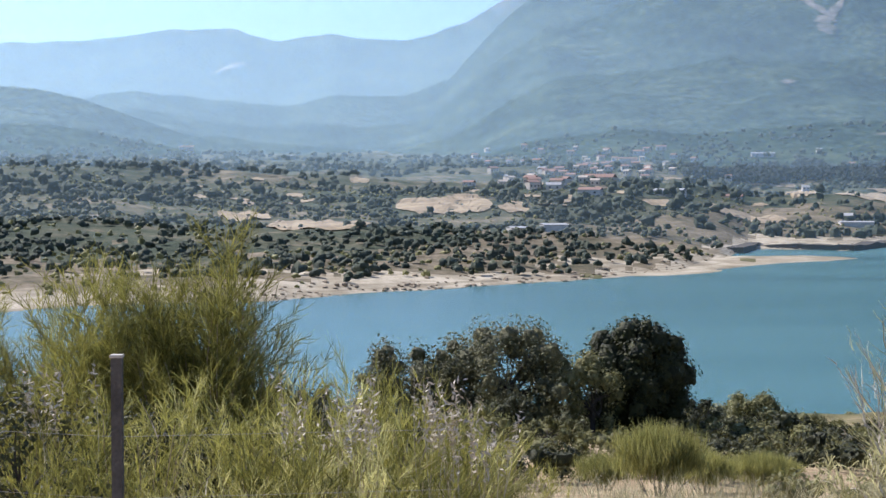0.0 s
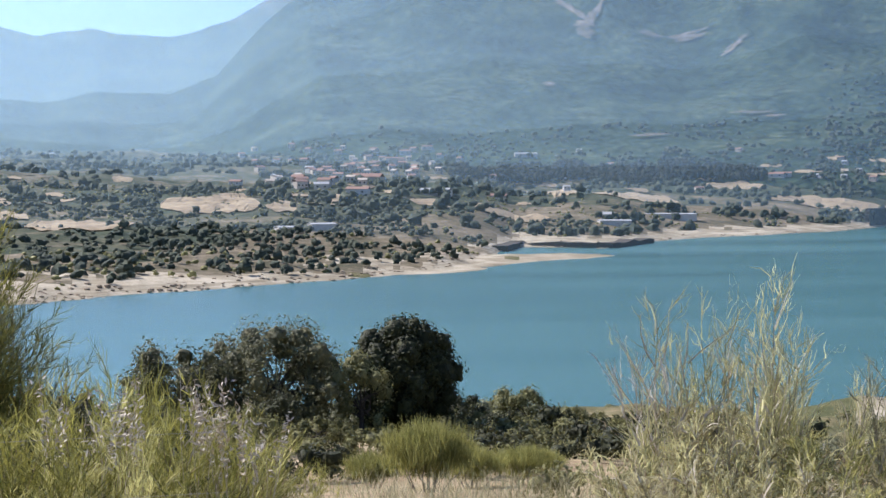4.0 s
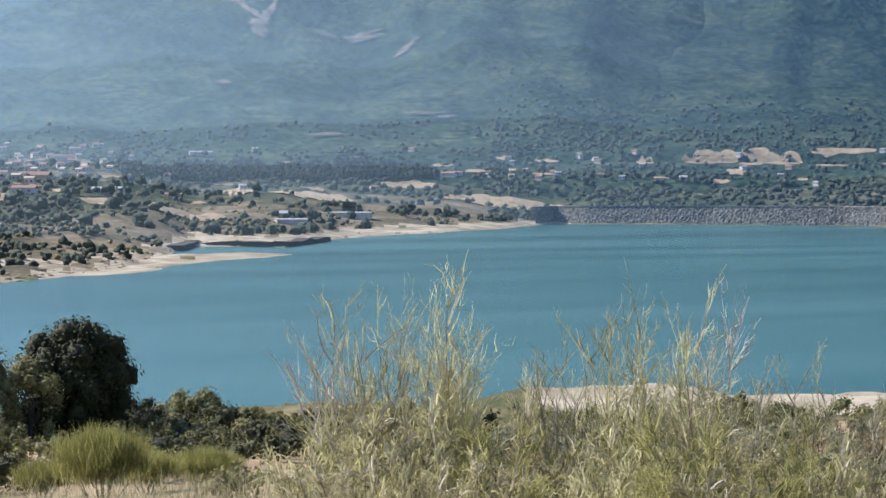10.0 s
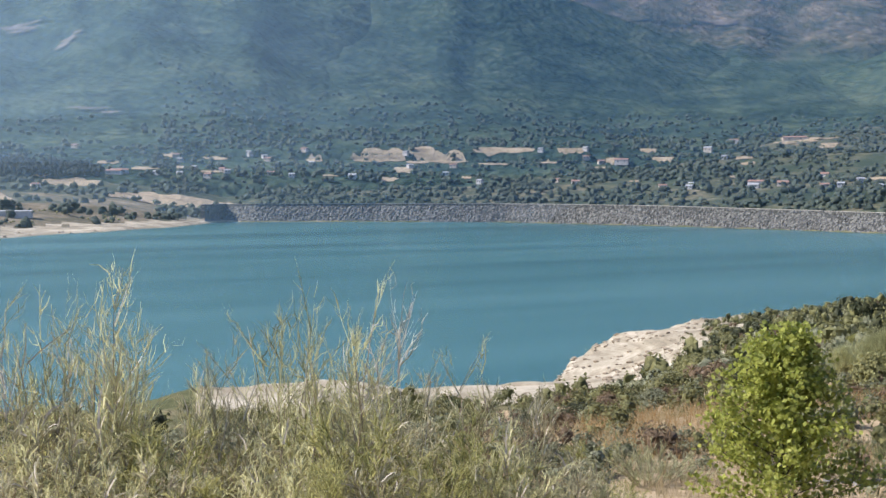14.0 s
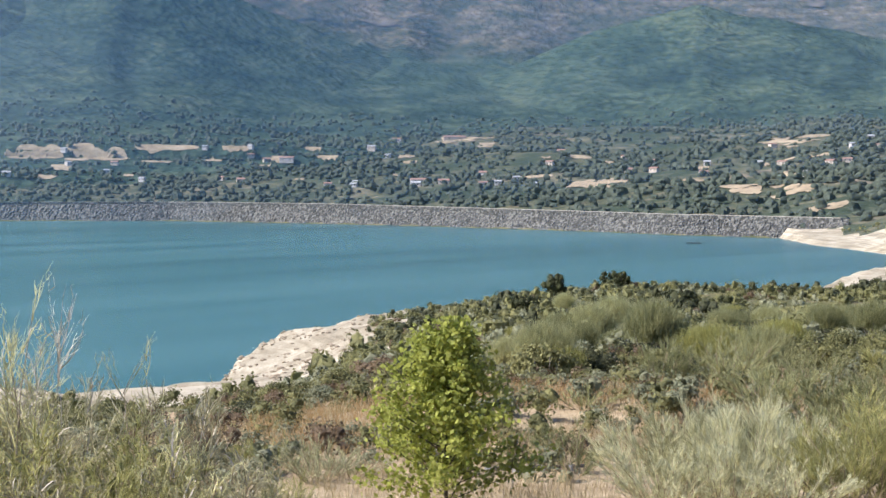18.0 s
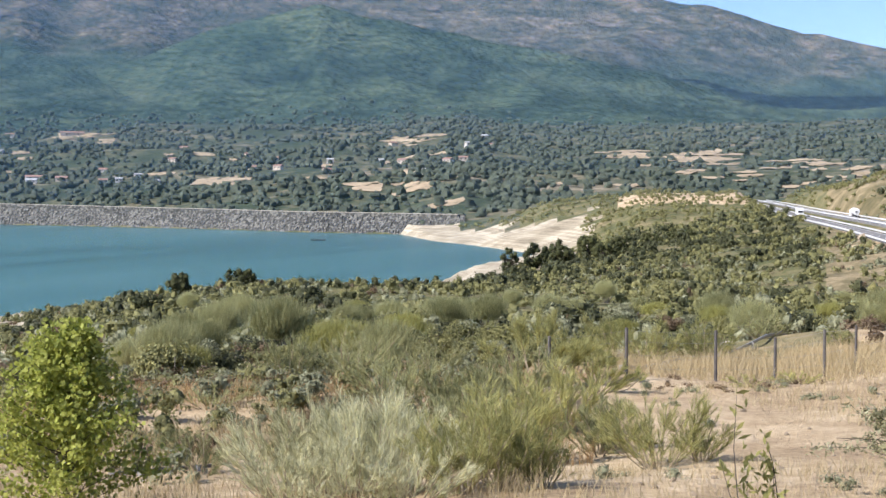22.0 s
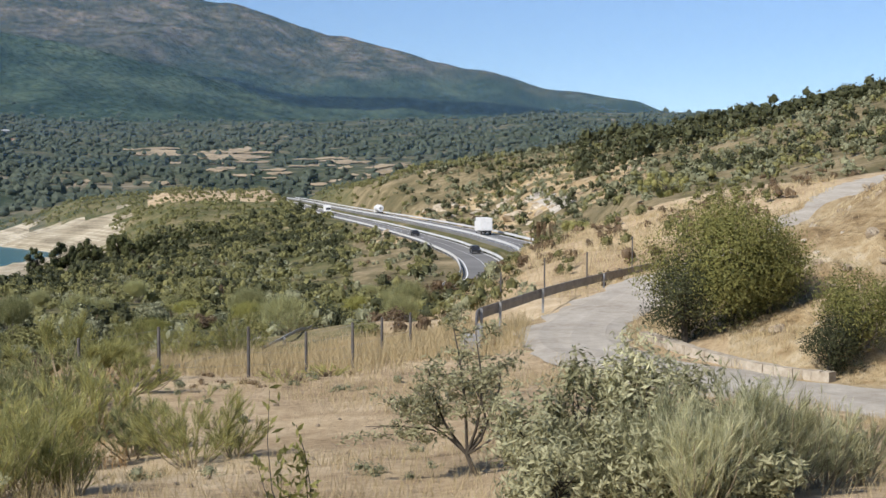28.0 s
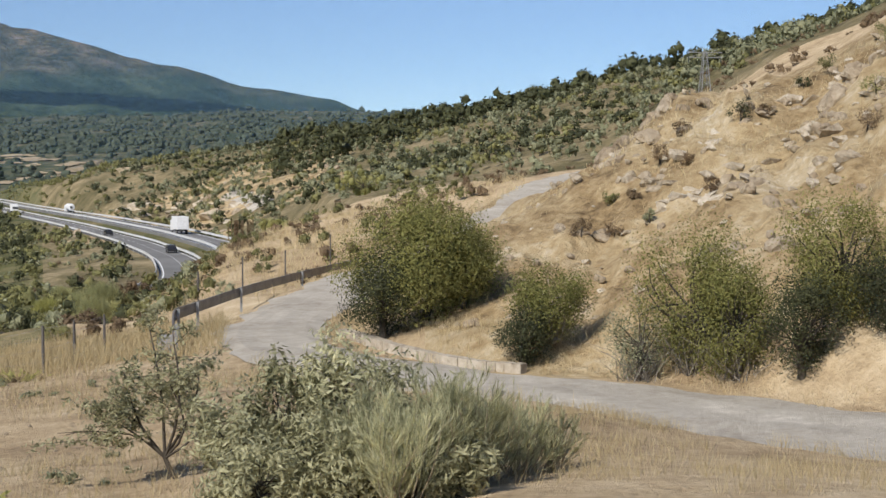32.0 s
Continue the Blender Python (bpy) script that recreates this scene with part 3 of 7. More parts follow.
def build_water(n, l, b):
    t = noise_of(n, l, 0.5, 3)
    turn = n.new("ShaderNodeMapping")
    turn.inputs["Rotation"].default_value = (0, 0, radians(30))
    turn.inputs["Scale"].default_value = (0.0016, 0.011, 1.0)
    l.new(n.new("ShaderNodeNewGeometry").outputs["Position"], turn.inputs["Vector"])
    big = noise_of(n, l, 1.0, 4, turn.outputs["Vector"])
    r = ramp_of(n, [(0.34, (0.030, 0.096, 0.094)), (0.48, (0.044, 0.132, 0.130)), (0.64, (0.066, 0.168, 0.164))])
    l.new(big.outputs["Fac"], r.inputs["Fac"])
    l.new(r.outputs["Color"], b.inputs["Base Color"])
    b.inputs["Roughness"].default_value = 0.26
    b.inputs["IOR"].default_value = 1.33
    k = n.new("ShaderNodeBump")
    k.inputs["Strength"].default_value, k.inputs["Distance"].default_value = 0.25, 0.10
    l.new(t.outputs["Fac"], k.inputs["Height"])
    l.new(k.outputs["Normal"], b.inputs["Normal"])


M_water = material("lake_water", build_water)

# ---- ground, water, mountains ----
fine = np.arange(26.0, -120.0, -0.3)
coarse = np.arange(-120.0, -334.0, -2.0)
AZ = np.concatenate([fine, coarse])
RR = np.concatenate([np.linspace(0.004, 3.0, 7), 3.0 * np.exp(np.arange(1, 312) * 0.022)])
RR = RR[RR < 2700]
G_AZ, G_R = np.meshgrid(AZ, RR)
G_Z = ground(G_AZ, G_R)
gv = np.stack([-G_R * np.sin(np.radians(G_AZ)), G_R * np.cos(np.radians(G_AZ)), G_Z], -1).reshape(-1, 3)
gv = np.vstack([gv, [[0, 0, EYE - 1.6]]])
foot = float(G_Z[0].mean()) + 0.003
gv[-1] = (-0.03, -0.04, foot)
gv = np.vstack([gv, [(0.05, -0.03, foot), (0.03, 0.05, foot), (-0.05, 0.03, foot)]])
cap = len(gv) - 4
land = new("ground", mesh_of("ground", gv, np.vstack([grid_faces(len(RR), len(AZ), True), [[cap, cap + 1, cap + 2, cap + 3]]]), True))
land.data.materials.append(M_ground)
tagged(land, "dry sandy hillside falling to a reservoir and a valley", "ground", kind="structure")

bm = bmesh.new()
bmesh.ops.create_grid(bm, x_segments=1, y_segments=1, size=2600)
water = new("water", bpy.data.meshes.new("water"))
bm.to_mesh(water.data)
bm.free()
water.data.materials.append(M_water)
tagged(water, "turquoise reservoir water with faint wind streaks", "water", kind="structure")


SLOPES = []


def top_of(az, r):
    """Height of the land or of the mountain slope above it, whichever is higher."""
    az, r = np.asarray(az, float), np.asarray(r, float)
    z = ground(az, r)
    for bearings, foot, step, grid in SLOPES:
        u, v = (bearings[0] - az) / 0.25, (r - foot) / step
        ok = (u >= 0) & (u < grid.shape[1] - 1.001) & (v >= 0) & (v < grid.shape[0] - 1.001)
        u, v = np.where(ok, u, 0), np.where(ok, v, 0)
        i, j = u.astype(int), v.astype(int)
        p, q = u - i, v - j
        h = (grid[j, i] * (1 - p) + grid[j, i + 1] * p) * (1 - q) + (grid[j + 1, i] * (1 - p) + grid[j + 1, i + 1] * p) * q
        z = np.where(ok, np.maximum(z, h), z)
    return z


def mountain(name, crest_pairs, r_foot, r_crest, foot_z, label, gully=1.0, seed=0):
    crest = curve_of(crest_pairs)
    a0, a1 = crest_pairs[0][0], crest_pairs[-1][0]
    az = np.arange(a0, a1, -0.25)
    s = np.linspace(0, 1.12, 120)
    A, S = np.meshgrid(az, s)
    R = r_foot + (r_crest - r_foot) * S
    X, Y = -R * np.sin(np.radians(A)), R * np.cos(np.radians(A))
    top = EYE + r_crest * np.tan(np.radians(crest(A) + fbm(A * 0.9, A * 0, 4, seed) * 0.10))
    rise = np.where(S <= 1, 0.45 * S ** 1.2 + 0.55 * S ** 2.6, 1 - (S - 1) * 3)
    Z = foot_z + (top - foot_z) * rise - 120 * np.clip(1 - S / 0.06, 0, 1)
    across = np.radians(A) * (r_foot + r_crest) / 2
    warp = fbm(X / 900, Y / 900, 3, seed + 8) * 260
    spurs = 0.5 - np.abs(fbm((across + warp) / 850 + 3.1, R / 2400, 4, seed + 3)) - 0.34
    runs = 0.5 - np.abs(fbm((across + warp * 0.7) / 260 + 1.7, R / 600, 4, seed + 4)) - 0.36
    mid = np.clip((S - 0.16) / 0.5, 0, 1) ** 1.4 * np.clip((1.0 - S) / 0.3, 0, 1) ** 0.7
    Z = Z + (spurs * 330 + runs * 120) * gully * mid * np.clip((top - foot_z) / 400, 0.1, 1.3)
    SLOPES.append((az, r_foot, (r_crest - r_foot) * 1.12 / 119, Z))
    me = mesh_of(name, np.stack([X, Y, Z], -1).reshape(-1, 3), grid_faces(len(s), len(az)), True)
    ob = new(name, me)
    me.materials.append(M_mountain if name in ("mountain_1", "mountain_5") else M_mountain_wood)
    return tagged(ob, label, "mountain", kind="structure")


mountain("mountain_1", [(34, 5), (17.2, 5.71), (14.1, 5.97), (11.0, 6.4), (8.3, 6.55), (6.6, 6.0), (4.4, 6.4), (3.7, 6.2), (1.45, 6.12), (0.3, 6.4), (-1.0, 6.95), (-2.3, 7.65), (-8, 9.8), (-15, 11.5), (-25, 12.5), (-33, 12),
         (-40, 11), (-50, 10.3), (-60, 9.2), (-68, 8.1), (-72.5, 7.3), (-74.3, 7.03), (-76.2, 6.5), (-78.0, 5.92), (-78.6, 5.92), (-81.0, 5.25), (-83.0, 4.75), (-84.8, 4.34), (-86.8, 3.74), (-88.7, 3.54), (-90.4, 3.28), (-92.3, 2.56), (-97, 1.2), (-112, 0.3)],
         1900, 4500, 50, "high blue-grey mountain range with burnt and rocky upper slopes", 0.34, 40)
mountain("mountain_5", [(6.5, -0.2), (5.0, 0.35), (3.6, 1.1), (2.2, 2.2), (0.6, 3.7), (-0.9, 5.3), (-2.3, 6.8), (-4.0, 8.2), (-8, 9.8), (-15, 11.3), (-24, 11.6), (-32, 9.5), (-38, 7.0)], 1850, 3650, 40, "broad blue-green mountain massif with pale rock slides", 0.34, 44)
mountain("mountain_2", [(34, 5.2), (17.2, 4.15), (16, 4.1), (14.1, 3.7), (12.4, 3.08), (10.85, 2.58), (8.65, 2.0), (6.4, 1.45), (4.1, 0.95), (1.9, 0.6), (-3, -0.3)], 1750, 2700, 40, "wooded lower mountain shoulder in haze", 0.35, 50)
mountain("mountain_3", [(-16, 2.0), (-22, 4.5), (-30, 8.0), (-36, 9.2), (-38, 8.5), (-41, 7.4), (-43.8, 6.34), (-47, 5.05), (-49.9, 4.15), (-53.8, 3.0), (-56, 2.3), (-60, 1.3)], 2100, 3500, 90, "green wooded mountain spur", 0.32, 60)
mountain("mountain_4", [(-42, 1.5), (-47, 3.2), (-49.5, 4.15), (-52.6, 5.25), (-55.1, 6.3), (-58.9, 7.2), (-61, 6.7), (-63.8, 6.18), (-66.5, 5.62), (-69.5, 5.08), (-72.6, 4.35), (-74.3, 3.75), (-76.5, 3.1), (-80, 2.5), (-90, 1.2), (-95, 0.5)], 2000, 3300, 80, "green wooded mountain spur", 0.38, 70)

# pale landslips and bare rock on the slopes: bearing, distance, width across and length down the slope in metres, slant
M_scar = landcover("bare_rock_slide", [(0.0, (0.07, 0.075, 0.055)), (0.4, (0.13, 0.115, 0.09)), (0.7, (0.24, 0.20, 0.165)), (1.0, (0.36, 0.30, 0.25))], 0.02, 0.12)


def sight(az, el, near=450.0, far=4700.0):
    """Distance at which the line of sight at that bearing and angle meets the land or a slope."""
    r = np.geomspace(near, far, 1400)
    hit = np.nonzero(top_of(np.full(1400, az), r) - EYE >= r * math.tan(radians(el)))[0]
    return float(r[hit[0]]) if len(hit) else 0.0


for k, (a, el, w, ln, slant) in enumerate(((-14.5, 7.2, 20, 210, -0.45), (-15.3, 6.9, 22, 150, 0.3), (-14.95, 6.45, 26, 80, -0.3), (-19.03, 6.03, 70, 36, 0.8), (-20.83, 5.68, 34, 50, 0.8), (-13.6, 4.25, 22, 36, 0), (-17.5, 6.2, 36, 30, -0.6), (-21.51, 3.06, 70, 20, 0.1), (-22.3, 2.9, 34, 16, 0), (-17.48, 2.2, 46, 30, 0.8),
                                           (-46.54, 6.47, 80, 40, -0.5), (-48.01, 6.09, 34, 30, 0.2), (-52.64, 6.46, 34, 34, 0.4), (-70.2, 6.3, 60, 80, -0.9), (-72.0, 5.7, 70, 60, -0.6), (8.6, 4.9, 30, 160, 0.6), (-63.5, 7.0, 34, 60, 0.5))):
    r0 = sight(a, el)
    if not r0:
        continue
    u, v = np.meshgrid(np.linspace(-1, 1, 15), np.linspace(-1, 1, 15))
    ragged = 1 + fbm(v * 4 + k * 5, np.sign(u) * 3 + k, 3, 17) * 1.3
    f = np.sqrt(np.clip(1 - v * v * 0.9, 0.05, 1)) * np.clip(ragged, 0.3, 1.6)
    X, Y = u * w * 0.5 * f + v * ln * 0.5 * slant, v * ln * 0.5
    A, R = a - np.degrees(X / r0), r0 + Y
    Z = top_of(A, R) + 5.0
    me = mesh_of("bare_slope", np.stack([-R * np.sin(np.radians(A)), R * np.cos(np.radians(A)), Z], -1).reshape(-1, 3), grid_faces(15, 15), True)
    me.materials.append(M_scar)
    tagged(new("bare_slope", me), "pale bare rock slide on the mountain slope", "slope", kind="structure")

# fields: bearing from, to; angle of sight from, to
FIELDS_A = [(9.0, 6.9, -1.10, -0.78), (1.9, -2.0, -0.79, -0.20), (-2.2, -3.5, -0.75, -0.43), (7.1, 2.8, -1.47, -1.06), (-0.1, -1.5, -0.29, -0.04), (-13.4, -14.7, -0.19, 0.12), (-15.3, -18.8, -0.33, 0.0), (-22.1, -27.4, -0.63, -0.19), (-10.4, -13.6, -1.06, -0.79), (-19.7, -22.1, 0.17, 0.43), (-31.8, -34.0, 1.10, 1.59), (-34.6, -36.5, 1.06, 1.47), (-36.7, -39.2, 1.24, 1.46), (-41.5, -42.7, 1.00, 1.18)]
FIELDS_B = [(-30.0, -30.7, 1.11, 1.29), (-48.0, -51.0, 1.58, 2.01), (-61.2, -64.1, 1.53, 1.98), (-54.0, -56.3, 0.05, 0.28), (-59.7, -61.5, -0.29, 0.07), (-61.7, -63.5, -0.33, 0.01), (-63.0, -64.8, -0.89, -0.67), (-72.6, -75.0, 1.02, 1.35), (-69.9, -72.2, 1.00, 1.36), (-72.6, -75.8, 0.73, 1.23), (-73.1, -74.4, 0.37, 0.73), (-76.3, -79.0, 0.51, 0.96), (-78.1, -81.5, 0.24, 0.85)]
terraces = np.random.default_rng(89)
FIELDS = list(FIELDS_A)
for a0, a1, e0, e1 in FIELDS_B:
    if e1 - e0 < 0.3:
        FIELDS.append((a0, a1, e0, e1))
        continue
    for k in range(5):
        e = e0 + (e1 - e0) * (k + terraces.uniform(0.1, 0.6)) / 5
        u, v = sorted(terraces.uniform(0, 1, 2))
        FIELDS.append((a0 + (a1 - a0) * u, a0 + (a1 - a0) * min(1.0, v + 0.25), e, e + terraces.uniform(0.06, 0.12)))
# many thin dry strips between the trees of the valley
strips = np.random.default_rng(90)
for k in range(84):
    a = strips.uniform(-82, 12)
    e = strips.uniform(-0.15, 1.3) + (0.35 if -52 < a < -28 else 0.0) - (0.75 if a > -16 else 0.0)
    e = max(e, -0.5) if a > -16 else e
    w = strips.uniform(0.25, 1.3)
    FIELDS.append((a, a - w, e, e + strips.uniform(0.05, 0.11)))
# buildings: bearing, angle of sight of the foot, width and height in degrees, kind
BUILDINGS_A = [(-4.45, -1.45, 1.00, 0.23, "g"), (-3.05, -1.59, 0.82, 0.23, "g"), (-5.91, -0.09, 0.91, 0.32, "h"), (-9.04, -0.11, 1.18, 0.32, "shed"), (-11.46, -0.24, 0.82, 0.18, "h"), (-16.18, -1.26, 1.27, 0.18, "g"), (-12.64, 1.44, 0.91, 0.18, "h"), (-7.36, 1.13, 0.82, 0.36, "h"), (-6.24, 0.43, 1.36, 0.41, "red"), (-4.44, 0.16, 0.59, 0.27, "h"), (-7.81, 1.53, 0.45, 0.23, "h"), (-5.57, 0.97, 0.41, 0.23, "h"), (-3.99, 0.89, 0.36, 0.18, "h")]
BUILDINGS_B = [(-5.12, 1.56, 0.32, 0.18, "h"), (-1.05, 0.32, 0.45, 0.18, "h"), (-2.63, 0.55, 0.32, 0.18, "h"), (-8.69, 1.73, 0.41, 0.18, "h"), (10.19, 1.72, 0.55, 0.18, "h"), (6.08, 1.40, 0.36, 0.14, "h"), (-18.28, -0.97, 2.27, 0.16, "g"), (-22.72, 0.65, 0.68, 0.18, "h"), (-15.85, -1.08, 0.41, 0.32, "h"), (-22.51, 0.61, 0.64, 0.18, "h"), (-26.72, 0.70, 0.23, 0.18, "h"), (-31.86, 0.44, 0.32, 0.18, "h"), (-40.81, 0.20, 0.32, 0.18, "h")]
BUILDINGS_C = [(-47.96, 0.19, 0.77, 0.18, "h"), (-46.03, 1.51, 0.32, 0.18, "h"), (-42.64, 1.05, 0.55, 0.18, "h"), (-41.88, 1.02, 0.36, 0.18, "h"), (-47.80, 0.07, 0.41, 0.18, "h"), (-48.92, 0.16, 0.45, 0.18, "h"), (-50.50, 0.49, 0.32, 0.16, "h"), (-65.58, 1.85, 0.23, 0.18, "h"), (-47.03, 1.82, 0.36, 0.18, "h"), (-49.35, 1.90, 0.91, 0.18, "h"), (-45.25, 0.12, 0.45, 0.16, "h"), (-56.28, 0.62, 0.36, 0.14, "h")]
BUILDINGS = BUILDINGS_A + BUILDINGS_B + BUILDINGS_C


# ---- plants: shapes made of many small blades and leaves ----
RNG = np.random.default_rng(7)


def blades(base, tip, bend, width, segments=2, rng=RNG):
    """Thin tapering ribbons from base to tip, bowed by bend."""
    n = len(base)
    along = tip - base
    side = np.cross(along, rng.normal(size=(n, 3)))
    side /= np.linalg.norm(side, axis=1, keepdims=True) + 1e-9
    rings = []
    for k in range(segments + 1):
        s = k / segments
        mid = base + along * s + bend * (4 * s * (1 - s))
        w = np.broadcast_to(np.asarray(width), (n,))[:, None] * (1 - 0.75 * s)
        rings.append(mid - side * w)
        rings.append(mid + side * w)
    v = np.stack(rings, 1).reshape(-1, 3)
    o = (np.arange(n) * (2 * segments + 2))[:, None]
    f = np.concatenate([np.stack([o + 2 * k, o + 2 * k + 1, o + 2 * k + 3, o + 2 * k + 2], -1) for k in range(segments)], 1).reshape(-1, 4)
    return v, f


def leaves(points, length, width, rng=RNG, up=0.3, faces=None):
    """Small pointed leaves at random turns, or turned more or less to the given side."""
    n = len(points)
    d = rng.normal(size=(n, 3)) + [0, 0, up]
    if faces is not None:
        nrm = faces + rng.normal(size=(n, 3)) * 0.55
        nrm /= np.linalg.norm(nrm, axis=1, keepdims=True) + 1e-9
        d = np.cross(nrm, rng.normal(size=(n, 3)))
    d /= np.linalg.norm(d, axis=1, keepdims=True)
    s = np.cross(d, rng.normal(size=(n, 3)) if faces is None else nrm)
    s /= np.linalg.norm(s, axis=1, keepdims=True) + 1e-9
    ln = (length * rng.uniform(0.7, 1.3, n))[:, None]
    wd = (width * rng.uniform(0.7, 1.3, n))[:, None]
    v = np.stack([points - d * ln / 2, points + s * wd / 2, points + d * ln / 2, points - s * wd / 2], 1).reshape(-1, 3)
    return v, np.arange(n * 4).reshape(n, 4)


def joined(*pieces):
    vs, fs, o = [], [], 0
    for v, f in pieces:
        vs.append(v)
        fs.append(f + o)
        o += len(v)
    return np.vstack(vs), np.vstack(fs)


def clump_points(centres, radii, n, rng=RNG, shell=0.6):
    """Points in ball-shaped clumps, more of them near the skin."""
    c = rng.integers(0, len(centres), n)
    d = rng.normal(size=(n, 3))
    d /= np.linalg.norm(d, axis=1, keepdims=True)
    q = rng.uniform(0, 1, n) ** (1 - shell)
    return centres[c] + d * (q * radii[c])[:, None], d


def tube(points, radii, sides=6):
    """A tapered limb along points."""
    pts = [Vector(p) for p in points]
    v, f = [], []
    for k, p in enumerate(pts):
        axis = (pts[min(k + 1, len(pts) - 1)] - pts[max(k - 1, 0)]).normalized()
        a = axis.orthogonal().normalized()
        b = axis.cross(a)
        for j in range(sides):
            w = 2 * math.pi * j / sides
            v.append(p + (a * math.cos(w) + b * math.sin(w)) * radii[k])
    for k in range(len(pts) - 1):
        for j in range(sides):
            f.append((k * sides + j, k * sides + (j + 1) % sides, (k + 1) * sides + (j + 1) % sides, (k + 1) * sides + j))
    return np.array([list(q) for q in v]), np.array(f)


def limb(a, b, r0, r1, sag=0.1, rng=RNG, sides=5):
    a, b = np.array(a, float), np.array(b, float)
    n = 5
    off = rng.normal(size=3) * sag * np.linalg.norm(b - a)
    pts = [a + (b - a) * s + off * math.sin(math.pi * s) for s in np.linspace(0, 1, n)]
    return tube(pts, np.linspace(r0, r1, n), sides)


def part(name, data, mat, parent, label="", smooth=False):
    """Links vertices and faces as one mesh under a thing."""
    me = mesh_of(name, data[0], data[1], smooth)
    me.materials.append(mat)
    ob = new(name, me)
    ob.parent = parent
    return tagged(ob, label)


def thing(name, label, category, group="", where=None):
    e = new(name)
    e.empty_display_size = 0.2
    if where is not None:
        e.matrix_basis = where
    return tagged(e, label, category, group)


def spot(az, r, turn=None, scale=1.0, sink=0.04):
    p = at(az, r)
    p.z = ground_at(p) - sink
    turn = RNG.uniform(0, 360) if turn is None else turn
    return Matrix.Translation(p) @ Matrix.Rotation(radians(turn), 4, "Z") @ Matrix.Diagonal((*((scale,) * 3 if isinstance(scale, (int, float)) else scale), 1))


def height_to(az, r, el):
    """How tall a thing on the ground must be to reach that angle of sight."""
    return EYE + r * math.tan(radians(el)) - ground_at(at(az, r))


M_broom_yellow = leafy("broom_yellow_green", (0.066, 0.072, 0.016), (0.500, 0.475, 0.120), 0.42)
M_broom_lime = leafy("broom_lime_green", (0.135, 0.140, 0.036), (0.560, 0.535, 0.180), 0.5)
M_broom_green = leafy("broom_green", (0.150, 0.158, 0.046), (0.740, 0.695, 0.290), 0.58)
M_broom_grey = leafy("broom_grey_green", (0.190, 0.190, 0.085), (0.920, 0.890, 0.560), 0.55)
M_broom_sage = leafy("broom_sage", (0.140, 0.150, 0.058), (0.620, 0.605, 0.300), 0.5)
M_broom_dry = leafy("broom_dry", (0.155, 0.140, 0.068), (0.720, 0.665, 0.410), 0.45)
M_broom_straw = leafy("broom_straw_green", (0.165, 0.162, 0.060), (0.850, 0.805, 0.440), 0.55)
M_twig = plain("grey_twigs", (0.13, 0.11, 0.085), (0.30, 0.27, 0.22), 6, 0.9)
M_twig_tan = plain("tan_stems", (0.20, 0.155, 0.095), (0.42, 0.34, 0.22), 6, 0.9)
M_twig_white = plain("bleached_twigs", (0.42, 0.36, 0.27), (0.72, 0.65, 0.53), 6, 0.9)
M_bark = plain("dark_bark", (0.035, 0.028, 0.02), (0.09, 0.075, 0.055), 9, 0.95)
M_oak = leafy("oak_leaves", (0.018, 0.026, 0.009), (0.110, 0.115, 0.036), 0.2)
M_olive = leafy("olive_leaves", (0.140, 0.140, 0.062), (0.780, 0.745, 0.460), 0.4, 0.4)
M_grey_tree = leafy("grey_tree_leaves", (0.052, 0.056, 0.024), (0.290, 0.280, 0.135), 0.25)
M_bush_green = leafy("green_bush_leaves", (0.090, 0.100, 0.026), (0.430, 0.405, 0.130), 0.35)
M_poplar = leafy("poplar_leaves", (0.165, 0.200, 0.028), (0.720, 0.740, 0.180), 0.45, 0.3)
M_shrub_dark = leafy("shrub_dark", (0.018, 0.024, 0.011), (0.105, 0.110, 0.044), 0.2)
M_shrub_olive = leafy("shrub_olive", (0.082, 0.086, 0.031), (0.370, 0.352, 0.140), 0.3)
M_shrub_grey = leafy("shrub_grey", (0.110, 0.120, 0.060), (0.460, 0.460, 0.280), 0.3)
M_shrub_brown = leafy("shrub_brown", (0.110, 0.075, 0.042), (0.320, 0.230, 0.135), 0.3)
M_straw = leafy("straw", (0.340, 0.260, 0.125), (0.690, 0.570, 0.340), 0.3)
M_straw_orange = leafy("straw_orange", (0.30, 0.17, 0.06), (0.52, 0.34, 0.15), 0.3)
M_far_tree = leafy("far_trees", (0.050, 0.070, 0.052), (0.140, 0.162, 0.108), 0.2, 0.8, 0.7)


